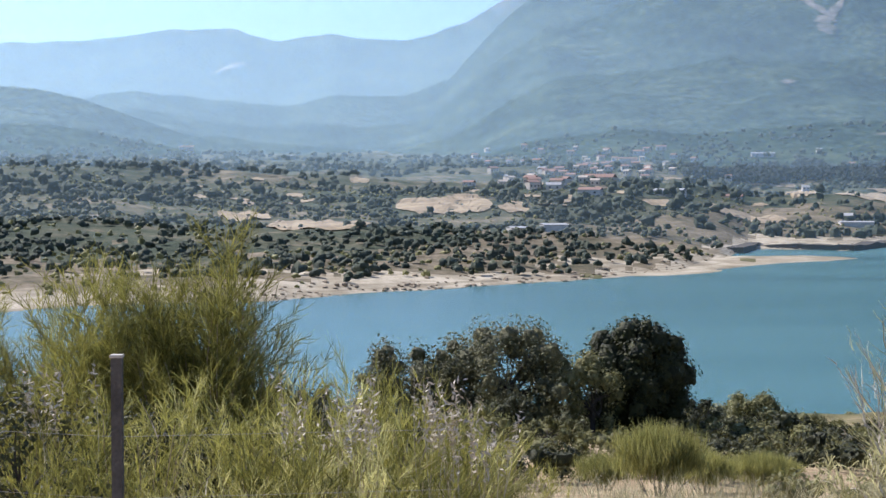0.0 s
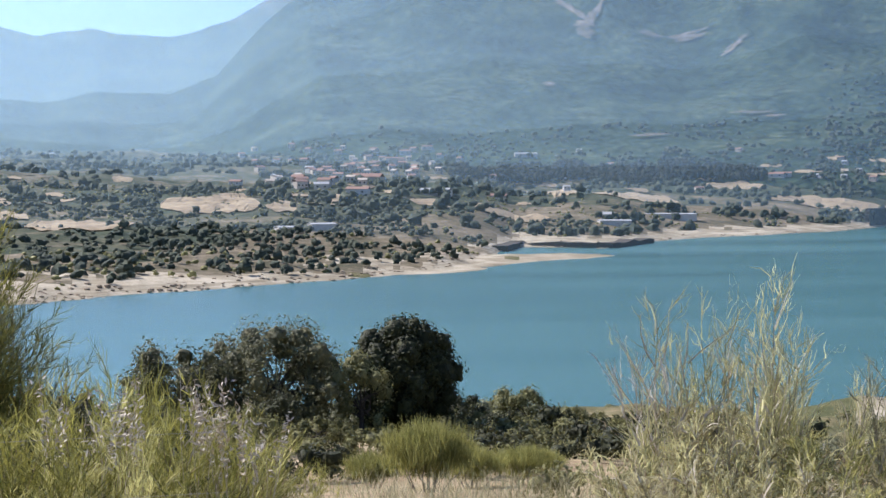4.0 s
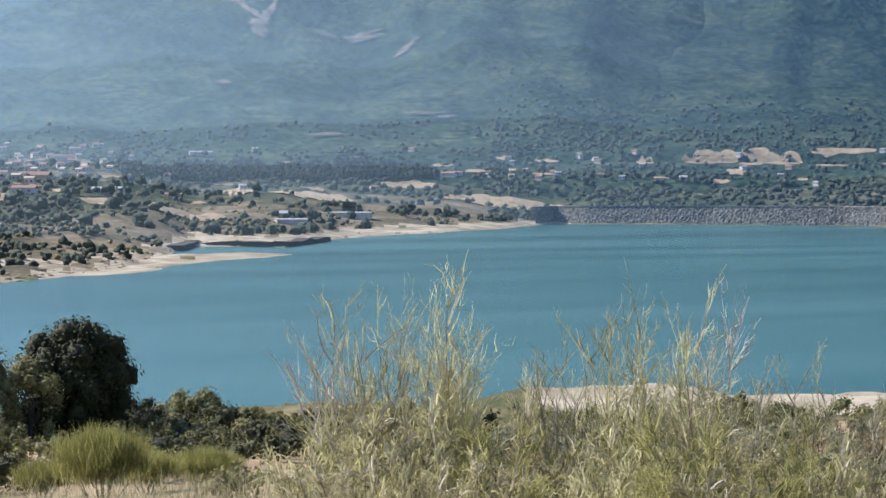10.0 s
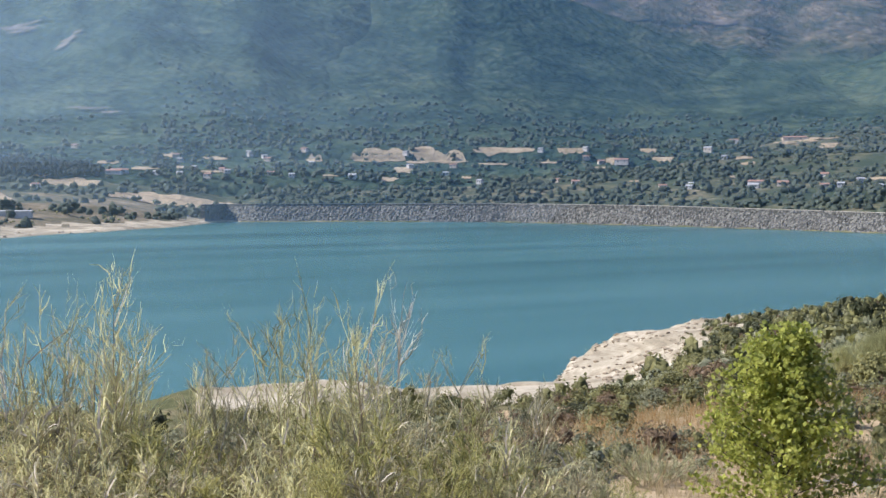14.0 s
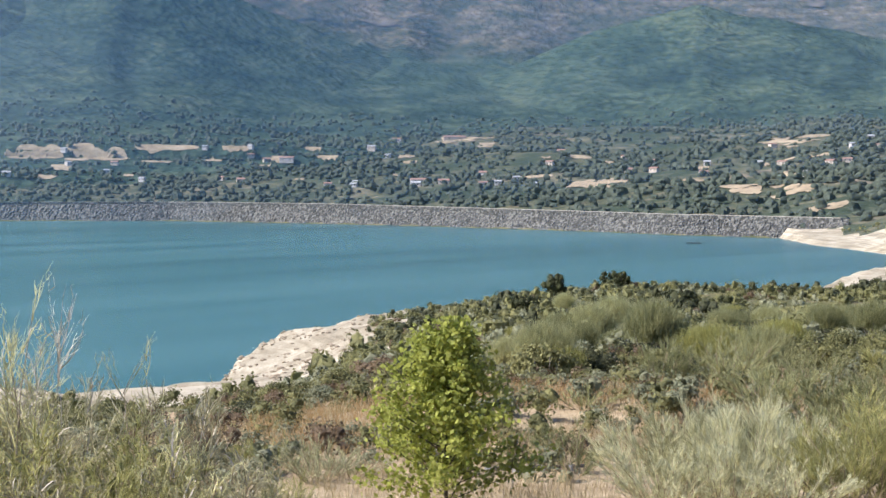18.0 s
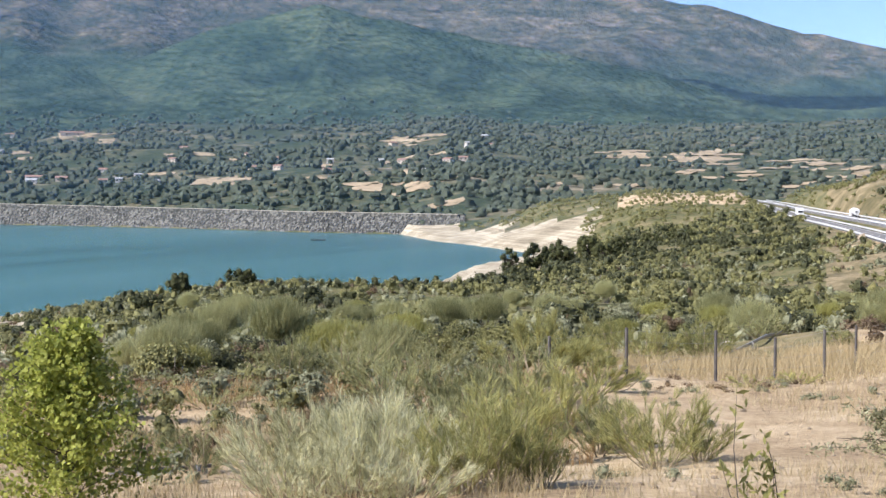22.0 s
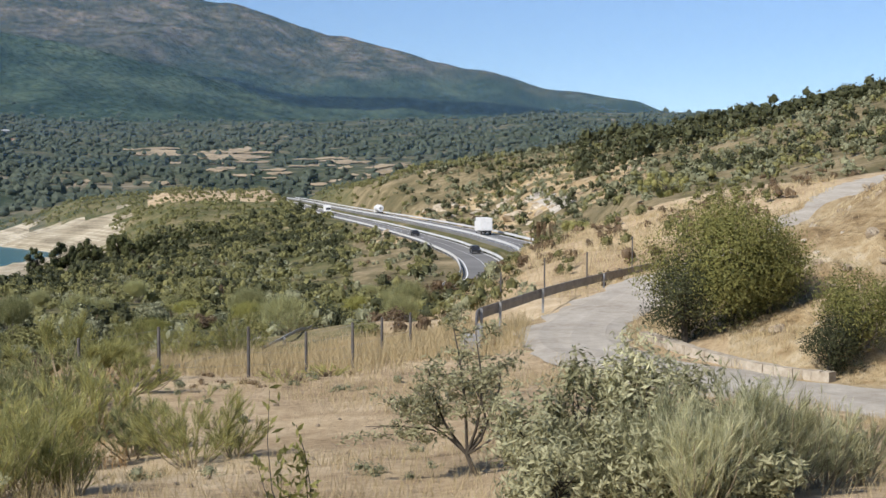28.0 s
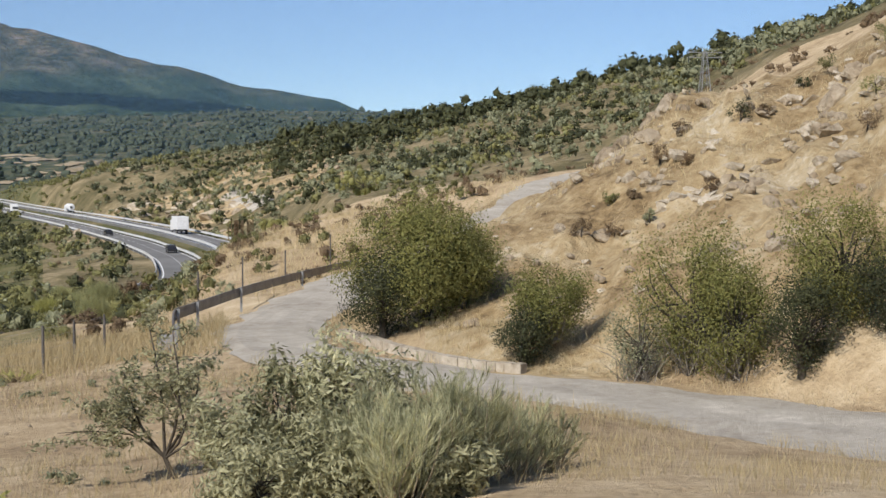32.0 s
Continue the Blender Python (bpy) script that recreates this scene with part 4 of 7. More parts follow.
def broom(h, w, shoots, mat, label, woody=9, droop=0.0, thin=0.006, spread=1.0, low=0.15, seed=1, reach=(0.16, 0.42), crown=False):
    """A broom bush: woody stems, each with many thin upright green shoots."""
    rng = np.random.default_rng(seed)
    ob = thing("broom_bush", label, "bush")
    ang = rng.uniform(0, 2 * math.pi, woody)
    out = np.sqrt(rng.uniform(0.05, 1, woody)) * w * 0.5
    foot = np.stack([np.cos(ang) * out * 0.30, np.sin(ang) * out * 0.30, np.zeros(woody)], 1)
    head = np.stack([np.cos(ang) * out * 0.8, np.sin(ang) * out * 0.8, h * rng.uniform(0.45, 0.85, woody) * (1 - 0.45 * (out / (w * 0.5)) ** 2)], 1)
    part("woody_base", joined(*[limb(foot[k], head[k], 0.012 * h + 0.006, 0.004 * h, 0.06, rng, 4) for k in range(woody)]), M_twig, ob, "grey woody stems")
    c = rng.integers(0, woody, shoots)
    s = rng.uniform(low, 1.0, shoots)[:, None]
    b = foot[c] + (head[c] - foot[c]) * s + rng.normal(size=(shoots, 3)) * [0.07 * w, 0.07 * w, 0.03 * h]
    ln = (h * rng.uniform(*reach, shoots))[:, None]
    if crown:
        q = rng.normal(size=(shoots, 3))
        q *= (rng.uniform(0.15, 1, shoots) ** 0.5 / np.linalg.norm(q, axis=1))[:, None]
        lump = 1 + 0.35 * np.sin(q[:, :1] * 7 + seed) * np.cos(q[:, 2:] * 6)
        b = q * lump * [w * 0.44, w * 0.44, h * 0.32] + [0, 0, h * 0.56]
    d = rng.normal(size=(shoots, 3)) * [0.40 * spread, 0.40 * spread, 0.12] + (head[c] - foot[c]) / h * [0.75, 0.75, 0.3] + [0, 0, 0.8]
    d /= np.linalg.norm(d, axis=1, keepdims=True)
    t = b + d * ln
    grow = h / np.percentile(t[:, 2], 98.5)
    b[:, 2], t[:, 2] = b[:, 2] * grow, t[:, 2] * grow
    bend = rng.normal(size=(shoots, 3)) * 0.03 * ln + np.array([0, 0, -droop]) * ln
    t = t + np.stack([d[:, 0], d[:, 1], -np.abs(d[:, 2])], 1) * ln * droop
    b[:, 2] = np.maximum(b[:, 2], 0.0)
    part("foliage", blades(b, t, bend, thin * rng.uniform(0.6, 1.3, shoots), 2, rng), mat, ob)
    return ob


def twig_broom(h, w, stems, side, twigs, mat, label, thin=0.0035, droop=0.0, lean=0.55, seed=1, low=0.2, bleached=0.0, wood=None, stem=0.010, fan=1.0, twig=(0.07, 0.17), name="broom_bush"):
    """A broom bush that forks twice: woody stems, side shoots, fine twigs."""
    rng = np.random.default_rng(seed)
    h = max(h, 0.45)
    ob = thing(name, label, "bush")
    ang = rng.uniform(0, 2 * math.pi, stems)
    out = np.sqrt(rng.uniform(0.0, 1, stems))
    ring = np.stack([np.cos(ang), np.sin(ang)], 1)
    foot = np.column_stack([ring * (out * w * 0.12)[:, None], np.zeros(stems)])
    head = np.column_stack([ring * (out * w * 0.42 * fan)[:, None], h * rng.uniform(0.62, 0.92, stems) * (1 - 0.38 * out ** 2)])
    part("woody_base", joined(*[limb(foot[k], head[k], stem, stem * 0.35, 0.05, rng, 4) for k in range(stems)]), wood or M_twig_tan, ob, "pale brown woody stems")

    def fork(a, b, per, lo, length, spread, up):
        n = len(a) * per
        i = np.repeat(np.arange(len(a)), per)
        s = rng.uniform(lo, 1.0, n)[:, None]
        o = a[i] + (b[i] - a[i]) * s
        d = b[i] - a[i]
        d = d / (np.linalg.norm(d, axis=1, keepdims=True) + 1e-9) + rng.normal(size=(n, 3)) * [spread, spread, spread * 0.5] + [0, 0, up]
        d /= np.linalg.norm(d, axis=1, keepdims=True)
        return o, o + d * (h * length * rng.uniform(0.6, 1.25, n) * (1.25 - 0.55 * s[:, 0]))[:, None]

    a1, b1 = fork(foot, head, side, low, 0.27, lean, 0.05)
    a2, b2 = fork(a1, b1, twigs, 0.25, (twig[0] + twig[1]) / 2, lean * 0.75, 0.12 - droop)
    bend1 = rng.normal(size=a1.shape) * 0.012 * h + [0, 0, 0.05 * h * droop]
    bend2 = rng.normal(size=a2.shape) * 0.008 * h + [0, 0, 0.06 * h * droop]
    for q in (a1, b1, a2, b2):
        q[:, 2] = np.clip(q[:, 2], 0.0, None)
    top = h / max(0.2 * h, np.percentile(b2[:, 2], 99))
    for q in (a1, b1, a2, b2):
        q[:, 2] *= top
    part("foliage", joined(blades(a1, b1, bend1, thin * 1.4, 3, rng), blades(a2, b2, bend2, thin * rng.uniform(0.7, 1.3, len(a2)), 2, rng)), mat, ob)
    if bleached:
        pick = rng.random(len(a1)) < bleached
        tagged(part("dead_wood", joined(blades(a1[pick] + 0.01, b1[pick] + 0.02, bend1[pick], thin * 1.8, 3, rng)), M_twig_white, ob, "bleached bare twigs"), kind="stuff")
    return ob


def crown_tree(name, label, category, h, w, n_leaf, size, mat, clumps=26, trunk=0.35, seed=1, flat=0.8, slim=0.4, group="", core=0.0):
    """A tree or bush: trunk, limbs that reach the clumps, and leaves in uneven clumps."""
    rng = np.random.default_rng(seed)
    ob = thing(name, label, category, group)
    d = rng.normal(size=(clumps, 3))
    d /= np.linalg.norm(d, axis=1, keepdims=True)
    d *= rng.uniform(0.35, 1.0, (clumps, 1)) ** 0.6
    low = trunk * h
    c = d * [w * 0.38, w * 0.38, (h - low) * 0.42] + [0, 0, low + (h - low) * 0.46]
    rad = rng.uniform(0.14, 0.25, clumps) * min(w, h * 1.3) * flat
    top = np.array([rng.normal() * 0.04 * w, rng.normal() * 0.04 * w, low + (h - low) * 0.45])
    part("trunk", limb((0, 0, -0.1), top, 0.035 * h + 0.02, 0.018 * h, 0.04, rng, 7), M_bark, ob, "dark rough bark", True)
    part("branching", joined(*[limb(top * rng.uniform(0.5, 1.0), q, 0.012 * h, 0.003 * h, 0.10, rng, 4) for q in c]), M_bark, ob)
    p, out = clump_points(c, rad, n_leaf, rng)
    mid = p - [0, 0, 0.4 * h]
    out = out * 0.6 + mid / (np.linalg.norm(mid, axis=1, keepdims=True) + 1e-6) * 0.7
    p[:, 2] = np.where(p[:, 2] < 0.02 * h, rng.uniform(0.02, 0.35, n_leaf) * h, p[:, 2])
    grow = h / np.percentile(p[:, 2], 99.5)
    p[:, 2] *= grow
    crown = leaves(p, size, size * slim, rng, 0.3, out)
    if core:
        skin = lumps_of(c, rad * core, BALL_FINE, rng, 0.12)
        skin[0][:, 2] = np.clip(skin[0][:, 2], 0.0, None) * grow
        crown = joined(skin, crown)
    part("crown", crown, mat, ob, "", bool(core))
    return ob


def ball(cuts=3, floor=True):
    """A round lump of even quads, without the underside."""
    u = np.linspace(-1, 1, cuts + 1)
    P, Q = np.meshgrid(u, u)
    one = np.ones_like(P)
    sides = [(P, Q, one), (one, P, Q), (-one, -P, Q), (-P, one, Q), (P, -one, Q)]
    vs, fs, o = [], [], 0
    for sd in sides:
        vs.append(np.stack(sd, -1).reshape(-1, 3))
        fs.append(np.array(grid_faces(cuts + 1, cuts + 1)).reshape(-1, 4) + o)
        o += (cuts + 1) ** 2
    v = np.vstack(vs)
    return v / np.linalg.norm(v, axis=1, keepdims=True), np.vstack(fs)


BALL_FINE, BALL = ball(4), ball(2)


def lumps_of(centres, radii, form, rng, rough=0.16):
    """Round leafy lumps with uneven skins."""
    out = []
    for c, r in zip(centres, radii):
        q = form[0] * 2.3 + rng.uniform(-9, 9, 3)
        w = 1 + rough * (np.sin(q[:, 0] * 2.1) * np.cos(q[:, 1] * 2.4) + np.sin(q[:, 2] * 2.9 + q[:, 0]))
        out.append((c + form[0] * (r * w)[:, None], form[1]))
    return joined(*out)


def shrub_mesh(form, n, seed, leaf=0.16, lumps=9, flat=0.62):
    """Leaves of a round shrub, one metre wide."""
    rng = np.random.default_rng(seed)
    ang = rng.uniform(0, 2 * math.pi, lumps)
    out = np.sqrt(rng.uniform(0, 1, lumps)) * 0.33
    c = np.stack([np.cos(ang) * out, np.sin(ang) * out, rng.uniform(0.2, 0.55, lumps) * (1 - out)], 1)
    rad = rng.uniform(0.16, 0.26, lumps)
    p, face = clump_points(c, rad, n, rng, 0.85)
    core = p - [0, 0, 0.1]
    face = face * 0.6 + core / (np.linalg.norm(core, axis=1, keepdims=True) + 1e-6) * 0.7
    p[:, 2] = np.clip(p[:, 2], 0.0, None) * flat / 0.62
    rad = rad * (1.0 if lumps > 4 else 1.3)
    skin = lumps_of(c, rad * (0.9 if n < 10 else 0.34 if n > 100 else 0.46), form, rng, 0.3)
    skin[0][:, 2] = np.clip(skin[0][:, 2], -0.02, None) * flat / 0.62
    return joined(skin, leaves(p, leaf, leaf * 0.62, rng, 0.3, face))


def clear_way(az, r):
    p = at(az, r)
    x, y = np.array([p.x]), np.array([p.y])
    return polyline_distance(x, y, TRACK_LINE[:, :2])[0][0] > 6 and polyline_distance(x, y, HIGHWAY_LINE)[0][0] > 16


# the tall broom and the grass-green brooms in the foreground
def put(ob, az, r, turn=None, scale=1.0):
    ob.matrix_basis = spot(az, r, turn, scale)
    return ob


L_YB = "yellow-green broom bush with fine upright shoots on a dry bank"
L_TB = "tall feathery yellow-green broom bush above the fence post"
for k, (a, r, el, w) in enumerate(((9.0, 16, -1.3, 2.3), (14.2, 17, -2.4, 2.6), (18.5, 18, -2.9, 2.6), (11.6, 16.6, -2.9, 1.8))):
    put(twig_broom(height_to(a, r, el), w, 30, 17, 18, M_broom_yellow, L_TB, 0.0046, 0.05, 0.62, 11 + k, 0.28, 0.0, None, 0.013, 1.0, (0.05, 0.13)), a, r)
yellow = [twig_broom(1.75, 1.5, 16, 12, 9, M_broom_yellow, L_YB, 0.0042, 0.0, 0.5, 21, 0.1, 0.0, None, 0.009, 1.15, (0.07, 0.16)), twig_broom(1.7, 1.5, 14, 12, 9, M_broom_yellow, L_YB, 0.0040, 0.15, 0.6, 22, 0.1, 0.05, None, 0.009, 1.15, (0.07, 0.15)), twig_broom(1.6, 1.5, 15, 12, 9, M_broom_green, L_YB, 0.0036, 0.0, 0.5, 23, 0.1, 0.0, None, 0.009, 1.15, (0.07, 0.15))]
first = set()
for k, (a, r, el) in enumerate(((15.2, 11.5, -6.6), (12.0, 11.0, -6.9), (10.2, 12.5, -6.8), (7.6, 11.5, -7.6), (5.6, 12.5, -6.9), (4.1, 11.3, -6.3), (2.6, 12.2, -6.6),
                                (1.2, 11.4, -7.2), (-0.2, 12.0, -7.9), (-1.6, 12.5, -8.9), (-3.6, 13, -10.4), (3.2, 10.0, -8.6), (6.6, 10.0, -9.0), (0.4, 9.8, -9.6), (9.0, 9.6, -9.8), (14.9, 9.8, -9.4), (10.6, 9.5, -10.8))):
    src = yellow[k % 3]
    hgt = height_to(a, r, el)
    sc = (hgt / 1.72,) * 3
    m = spot(a, r, 37 * k, sc)
    if k % 3 not in first:
        first.add(k % 3)
        src.matrix_basis = m
    else:
        c = copy_thing(src, Matrix.Identity(4))
        c.matrix_basis = m
# dark bushes added among the brooms so that their bases look shaded
for k, (a, r, el, w) in enumerate(((8.6, 12.6, -8.6, 1.2), (11.4, 12.8, -8.4, 1.2), (6.4, 13.0, -8.7, 1.2), (1.9, 13.2, -8.7, 1.1), (-1.2, 13.6, -9.9, 1.0), (4.8, 13.2, -8.4, 1.2), (13.8, 12.2, -8.2, 1.2))):
    put(crown_tree("undergrowth_bush", "dark tangled filler bush added to darken the bases among broom", "bush", max(0.5, height_to(a, r, el)), w, 2200, 0.05, M_shrub_dark, 18, 0.0, 330 + k, 0.8, 0.5, "undergrowth among the brooms"), a, r)
# leafy bramble and dry white seed stalks by the post
put(crown_tree("bramble_bush", "dark leafy bramble bush beside a fence post", "bush", 1.5, 1.5, 1500, 0.055, M_shrub_dark, 16, 0.1, 31, 0.9, 0.6), 16.4, 10.6)
rng = np.random.default_rng(3)
for k, (a, r, el) in enumerate(((15.5, 11, -6.1), (5.8, 10.8, -7.1), (3.6, 10.6, -7.4), (0.6, 10.9, -7.0), (-0.6, 11, -7.6), (-1.6, 11.2, -8.2))):
    h = height_to(a, r, el)
    ob = thing("seed_stalks", "bleached dry seed stalks among green broom", "dry plant", "dry stalks")
    n = 9
    b = rng.normal(size=(n, 3)) * [0.10, 0.10, 0]
    t = b + rng.normal(size=(n, 3)) * [0.16, 0.16, 0.1] + [0, 0, h * 0.92]
    bow = rng.normal(size=(n, 3)) * 0.06
    for j in range(n):
        part("stalk", blades(b[j:j + 1], t[j:j + 1], bow[j:j + 1], 0.005, 3, rng), M_twig_white, ob)
    s = rng.uniform(0.7, 1, (n * 26, 1))
    i = rng.integers(0, n, n * 26)
    tagged(part("seed_head", leaves(b[i] + (t[i] - b[i]) * s + rng.normal(size=(n * 26, 3)) * 0.02, 0.06, 0.016, rng), M_twig_white, ob), kind="stuff")
    put(ob, a, r)

# trees on the slope above the water
L_OL = "grey-green leafy tree standing above the lake shore"
put(crown_tree("grey_green_tree", L_OL, "tree", height_to(-2.4, 62, -5.15), 8.8, 19000, 0.17, M_grey_tree, 70, 0.02, 41, 0.66, 0.5, "", 0.42), -2.4, 62)
put(crown_tree("grey_green_tree", L_OL, "tree", height_to(1.2, 60, -6.0), 6.4, 8000, 0.17, M_grey_tree, 46, 0.02, 42, 0.68, 0.5, "", 0.42), 1.2, 60)
put(crown_tree("holm_oak", "dark round holm oak tree above the lake shore", "tree", height_to(-7.75, 64, -5.1), 6.2, 21000, 0.17, M_oak, 110, 0.02, 43, 0.62, 0.65, "", 0.58), -7.75, 64)
put(crown_tree("oak_shoots", "lighter green leafy bush at the foot of an oak", "bush", height_to(-5.9, 61, -6.3), 3.2, 3000, 0.14, M_shrub_olive, 20, 0.05, 44, 0.8, 0.6, "", 0.5), -6.0, 61)
put(crown_tree("dark_bush", "dark green rounded bush on the bank", "bush", height_to(-2.9, 54, -8.0), 2.3, 2400, 0.1, M_shrub_dark, 16, 0.04, 45, 0.9, 0.6, "", 0.5), -2.9, 54)
for k, (a, r, el, w, m) in enumerate(((-9.3, 74, -8.7, 2.6, M_shrub_olive), (-10.4, 73, -8.35, 2.6, M_shrub_dark), (-11.6, 75, -8.5, 2.4, M_shrub_grey), (-12.6, 72, -8.05, 3.0, M_shrub_olive), (-13.6, 71, -8.8, 2.4, M_shrub_dark), (-14.8, 73, -8.8, 2.2, M_shrub_olive),
                                      (-15.8, 70, -9.2, 2.6, M_shrub_dark), (-17.2, 72, -9.0, 2.8, M_shrub_dark), (-18.8, 70, -9.0, 3.0, M_shrub_olive), (-5.0, 66, -8.7, 2.6, M_shrub_grey), (-9.9, 62, -9.4, 2.2, M_shrub_dark), (-11.8, 62, -9.5, 2.3, M_shrub_dark), (-13.0, 58, -9.9, 2.2, M_shrub_dark),
                                      (-14.2, 60, -9.9, 2.4, M_shrub_dark), (-16.4, 60, -9.9, 2.6, M_shrub_olive), (-12.3, 44, -10.6, 1.3, M_shrub_olive), (-4.2, 52, -9.2, 2.2, M_shrub_olive), (-0.6, 50, -8.6, 2.6, M_shrub_olive), (2.6, 48, -8.2, 2.6, M_shrub_dark), (6, 50, -7.6, 3.4, M_shrub_dark), (-20.5, 66, -9.4, 2.8, M_shrub_dark), (-22.5, 68, -9.2, 3, M_shrub_olive))):
    put(crown_tree("shrub", "rounded evergreen shrub on the dry slope", "bush", height_to(a, r, el + 0.25), w * 1.7, 4200, 0.12, m, 26, 0.0, 50 + k, 0.75, 0.55, "shrubs on the slope", 0.5), a, r)
for k, (a, r, el, w) in enumerate(((-53.4, 262, -3.45, 6.0), (-55.8, 258, -3.3, 7.4), (-60.2, 190, -4.5, 6.5), (-58.4, 170, -5.1, 6.0), (-52.2, 180, -5.5, 5.0), (-67.6, 480, -2.3, 12), (-68.6, 500, -2.2, 14), (-69.8, 520, -2.0, 15), (-71.0, 520, -2.0, 14), (-72.2, 530, -1.9, 14), (-70.4, 470, -2.3, 13), (-73.4, 540, -1.7, 14), (-66.6, 500, -2.5, 9), (-74.6, 520, -1.8, 12), (-71.6, 460, -2.5, 12))):
    put(crown_tree("holm_oak", "dark round holm oak above the lake scrub", "tree", max(2.5, height_to(a, r, el)), w, 3600, 0.03 * w + 0.05, M_oak, 40, 0.03, 270 + k, 0.6, 0.6, "holm oaks of the hillside", 0.6), a, r)
light = broom(1.5, 2.4, 7000, M_broom_lime, "soft light green broom bush on the slope", 11, 0.0, 0.008, 0.8, 0.1, 61, (0.16, 0.36), True)
put(light, -8.7, 33.5, 10, (1.0, 1.0, 1.2))
for k, (a, r, s) in enumerate(((-10.5, 36.5, 0.62), (-12.7, 38, 0.6), (-13.4, 40, 0.45), (-6.4, 37.0, 0.55))):
    copy_thing(light, Matrix.Identity(4)).matrix_basis = spot(a, r, 60 * k, s * 1.25)

sage = broom(2.3, 2.4, 5200, M_broom_sage, "tall feathery grey-green broom bush in the scrubland", 11, 0.0, 0.009, 0.7, 0.1, 62, (0.18, 0.40), True)
put(sage, -61.6, 58, 30, 1.0)
rg = np.random.default_rng(64)
for k in range(56):
    a, r = rg.uniform(-82, -50), rg.uniform(56, 170)
    if clear_way(a, r):
        c = copy_thing(light if k % 4 == 0 else sage, Matrix.Identity(4))
        c.matrix_basis = spot(a, r, 40 * k, rg.uniform(0.7, 1.5))
        tagged(c, group="brooms of the scrubland")

# sparse, half-dry brooms in front of the water
L_DB = "tall sparse half-dry broom bush with pale bare twigs"
for k, (a, r, el, w, st, sd, m, bl) in enumerate(((-17.9, 14.0, -3.6, 0.8, 4, 12, M_broom_straw, 0.3), (-19.2, 14.2, -5.0, 0.7, 3, 10, M_broom_straw, 0.5), (-20.3, 14.2, -3.5, 0.7, 5, 14, M_broom_straw, 0.1), (-22.9, 14.0, -2.8, 0.85, 8, 15, M_broom_straw, 0.2), (-21.6, 14.6, -5.2, 0.9, 4, 12, M_broom_dry, 0.3),
                                                  (-24.4, 14.4, -6.0, 0.9, 4, 12, M_broom_straw, 0.25), (-27.0, 13.8, -5.6, 0.7, 4, 13, M_broom_dry, 0.0), (-29.3, 14.2, -3.9, 0.8, 5, 14, M_broom_straw, 0.05), (-31.1, 14.4, -4.3, 0.85, 6, 14, M_broom_straw, 0.1), (-32.7, 14.0, -3.4, 0.75, 6, 14, M_broom_straw, 0.35), (-34.6, 14.5, -6.4, 0.8, 4, 12, M_broom_dry, 0.1), (-36.6, 14.2, -5.8, 0.8, 4, 12, M_broom_straw, 0.1),
                                                  (-25.6, 14.6, -7.0, 0.8, 5, 12, M_broom_dry, 0.0), (-28.2, 14.6, -7.0, 0.8, 5, 12, M_broom_straw, 0.0), (-38.4, 14.2, -7.4, 0.9, 6, 12, M_broom_dry, 0.1))):
    put(twig_broom(height_to(a, r, el), w * 1.1, st, sd + 2, 6, m, L_DB, 0.0042, 0.0, 0.55, 70 + k, 0.2, bl + 0.15, None, 0.011, 1.0, (0.05, 0.12)), a, r)
# bleached dead tops
for k, (a, r, el) in enumerate(((-33.4, 13.9, -3.2), (-17.2, 13.9, -5.2), (-18.6, 13.8, -5.6))):
    put(twig_broom(height_to(a, r, el), 0.5, 3, 7, 3, M_twig_white, "dead bleached broom stem above the lake", 0.0045, 0.0, 0.45, 95 + k, 0.7, 0.0, M_twig_white, 0.007, 1.0, (0.04, 0.10), "dead_broom"), a, r)
low_dry = [twig_broom(1.25, 1.5, 14, 10, 6, M_broom_straw, "arching straw-green broom on the bank", 0.0068, 0.8, 0.8, 91, 0.1, 0.35), twig_broom(1.2, 1.4, 14, 10, 6, M_broom_dry, "arching straw-coloured broom on the bank", 0.0066, 0.6, 0.75, 92, 0.1, 0.3), twig_broom(1.2, 1.4, 16, 10, 7, M_broom_green, "arching green broom on the bank", 0.0056, 0.3, 0.7, 93, 0.1, 0.0)]
seen = set()
for k, (a, r, el) in enumerate(((-17.8, 13.0, -8.6), (-20.2, 13.2, -7.9), (-22.4, 13.4, -7.9), (-24.8, 13.2, -8.8), (-27.2, 13.4, -9.3), (-29.6, 13.2, -8.8), (-31.8, 13.2, -8.3), (-34.0, 13.4, -8.9), (-36.2, 13.2, -9.2), (-38.4, 13.4, -9.4), (-19.0, 12.0, -10.0), (-21.6, 12.0, -10.0), (-25.8, 12.1, -10.6), (-23.6, 12.0, -10.2),
                                (-28.4, 12.0, -10.4), (-30.8, 12.1, -10.3), (-33.2, 12.0, -10.4), (-35.6, 12.2, -10.6), (-38.0, 12.2, -10.7), (-40.2, 13.6, -10.2), (-41.6, 14.6, -10.9), (-42.6, 16, -11.2), (-32.6, 15, -7.6), (-30.4, 15, -7.8), (-21.0, 15, -7.6))):
    j = (0, 1, 0, 2, 1, 0, 2, 1, 2)[k % 9]
    m = spot(a, r, 51 * k, height_to(a, r, el) / 1.22)
    if j not in seen:
        seen.add(j)
        low_dry[j].matrix_basis = m
    else:
        copy_thing(low_dry[j], Matrix.Identity(4)).matrix_basis = m

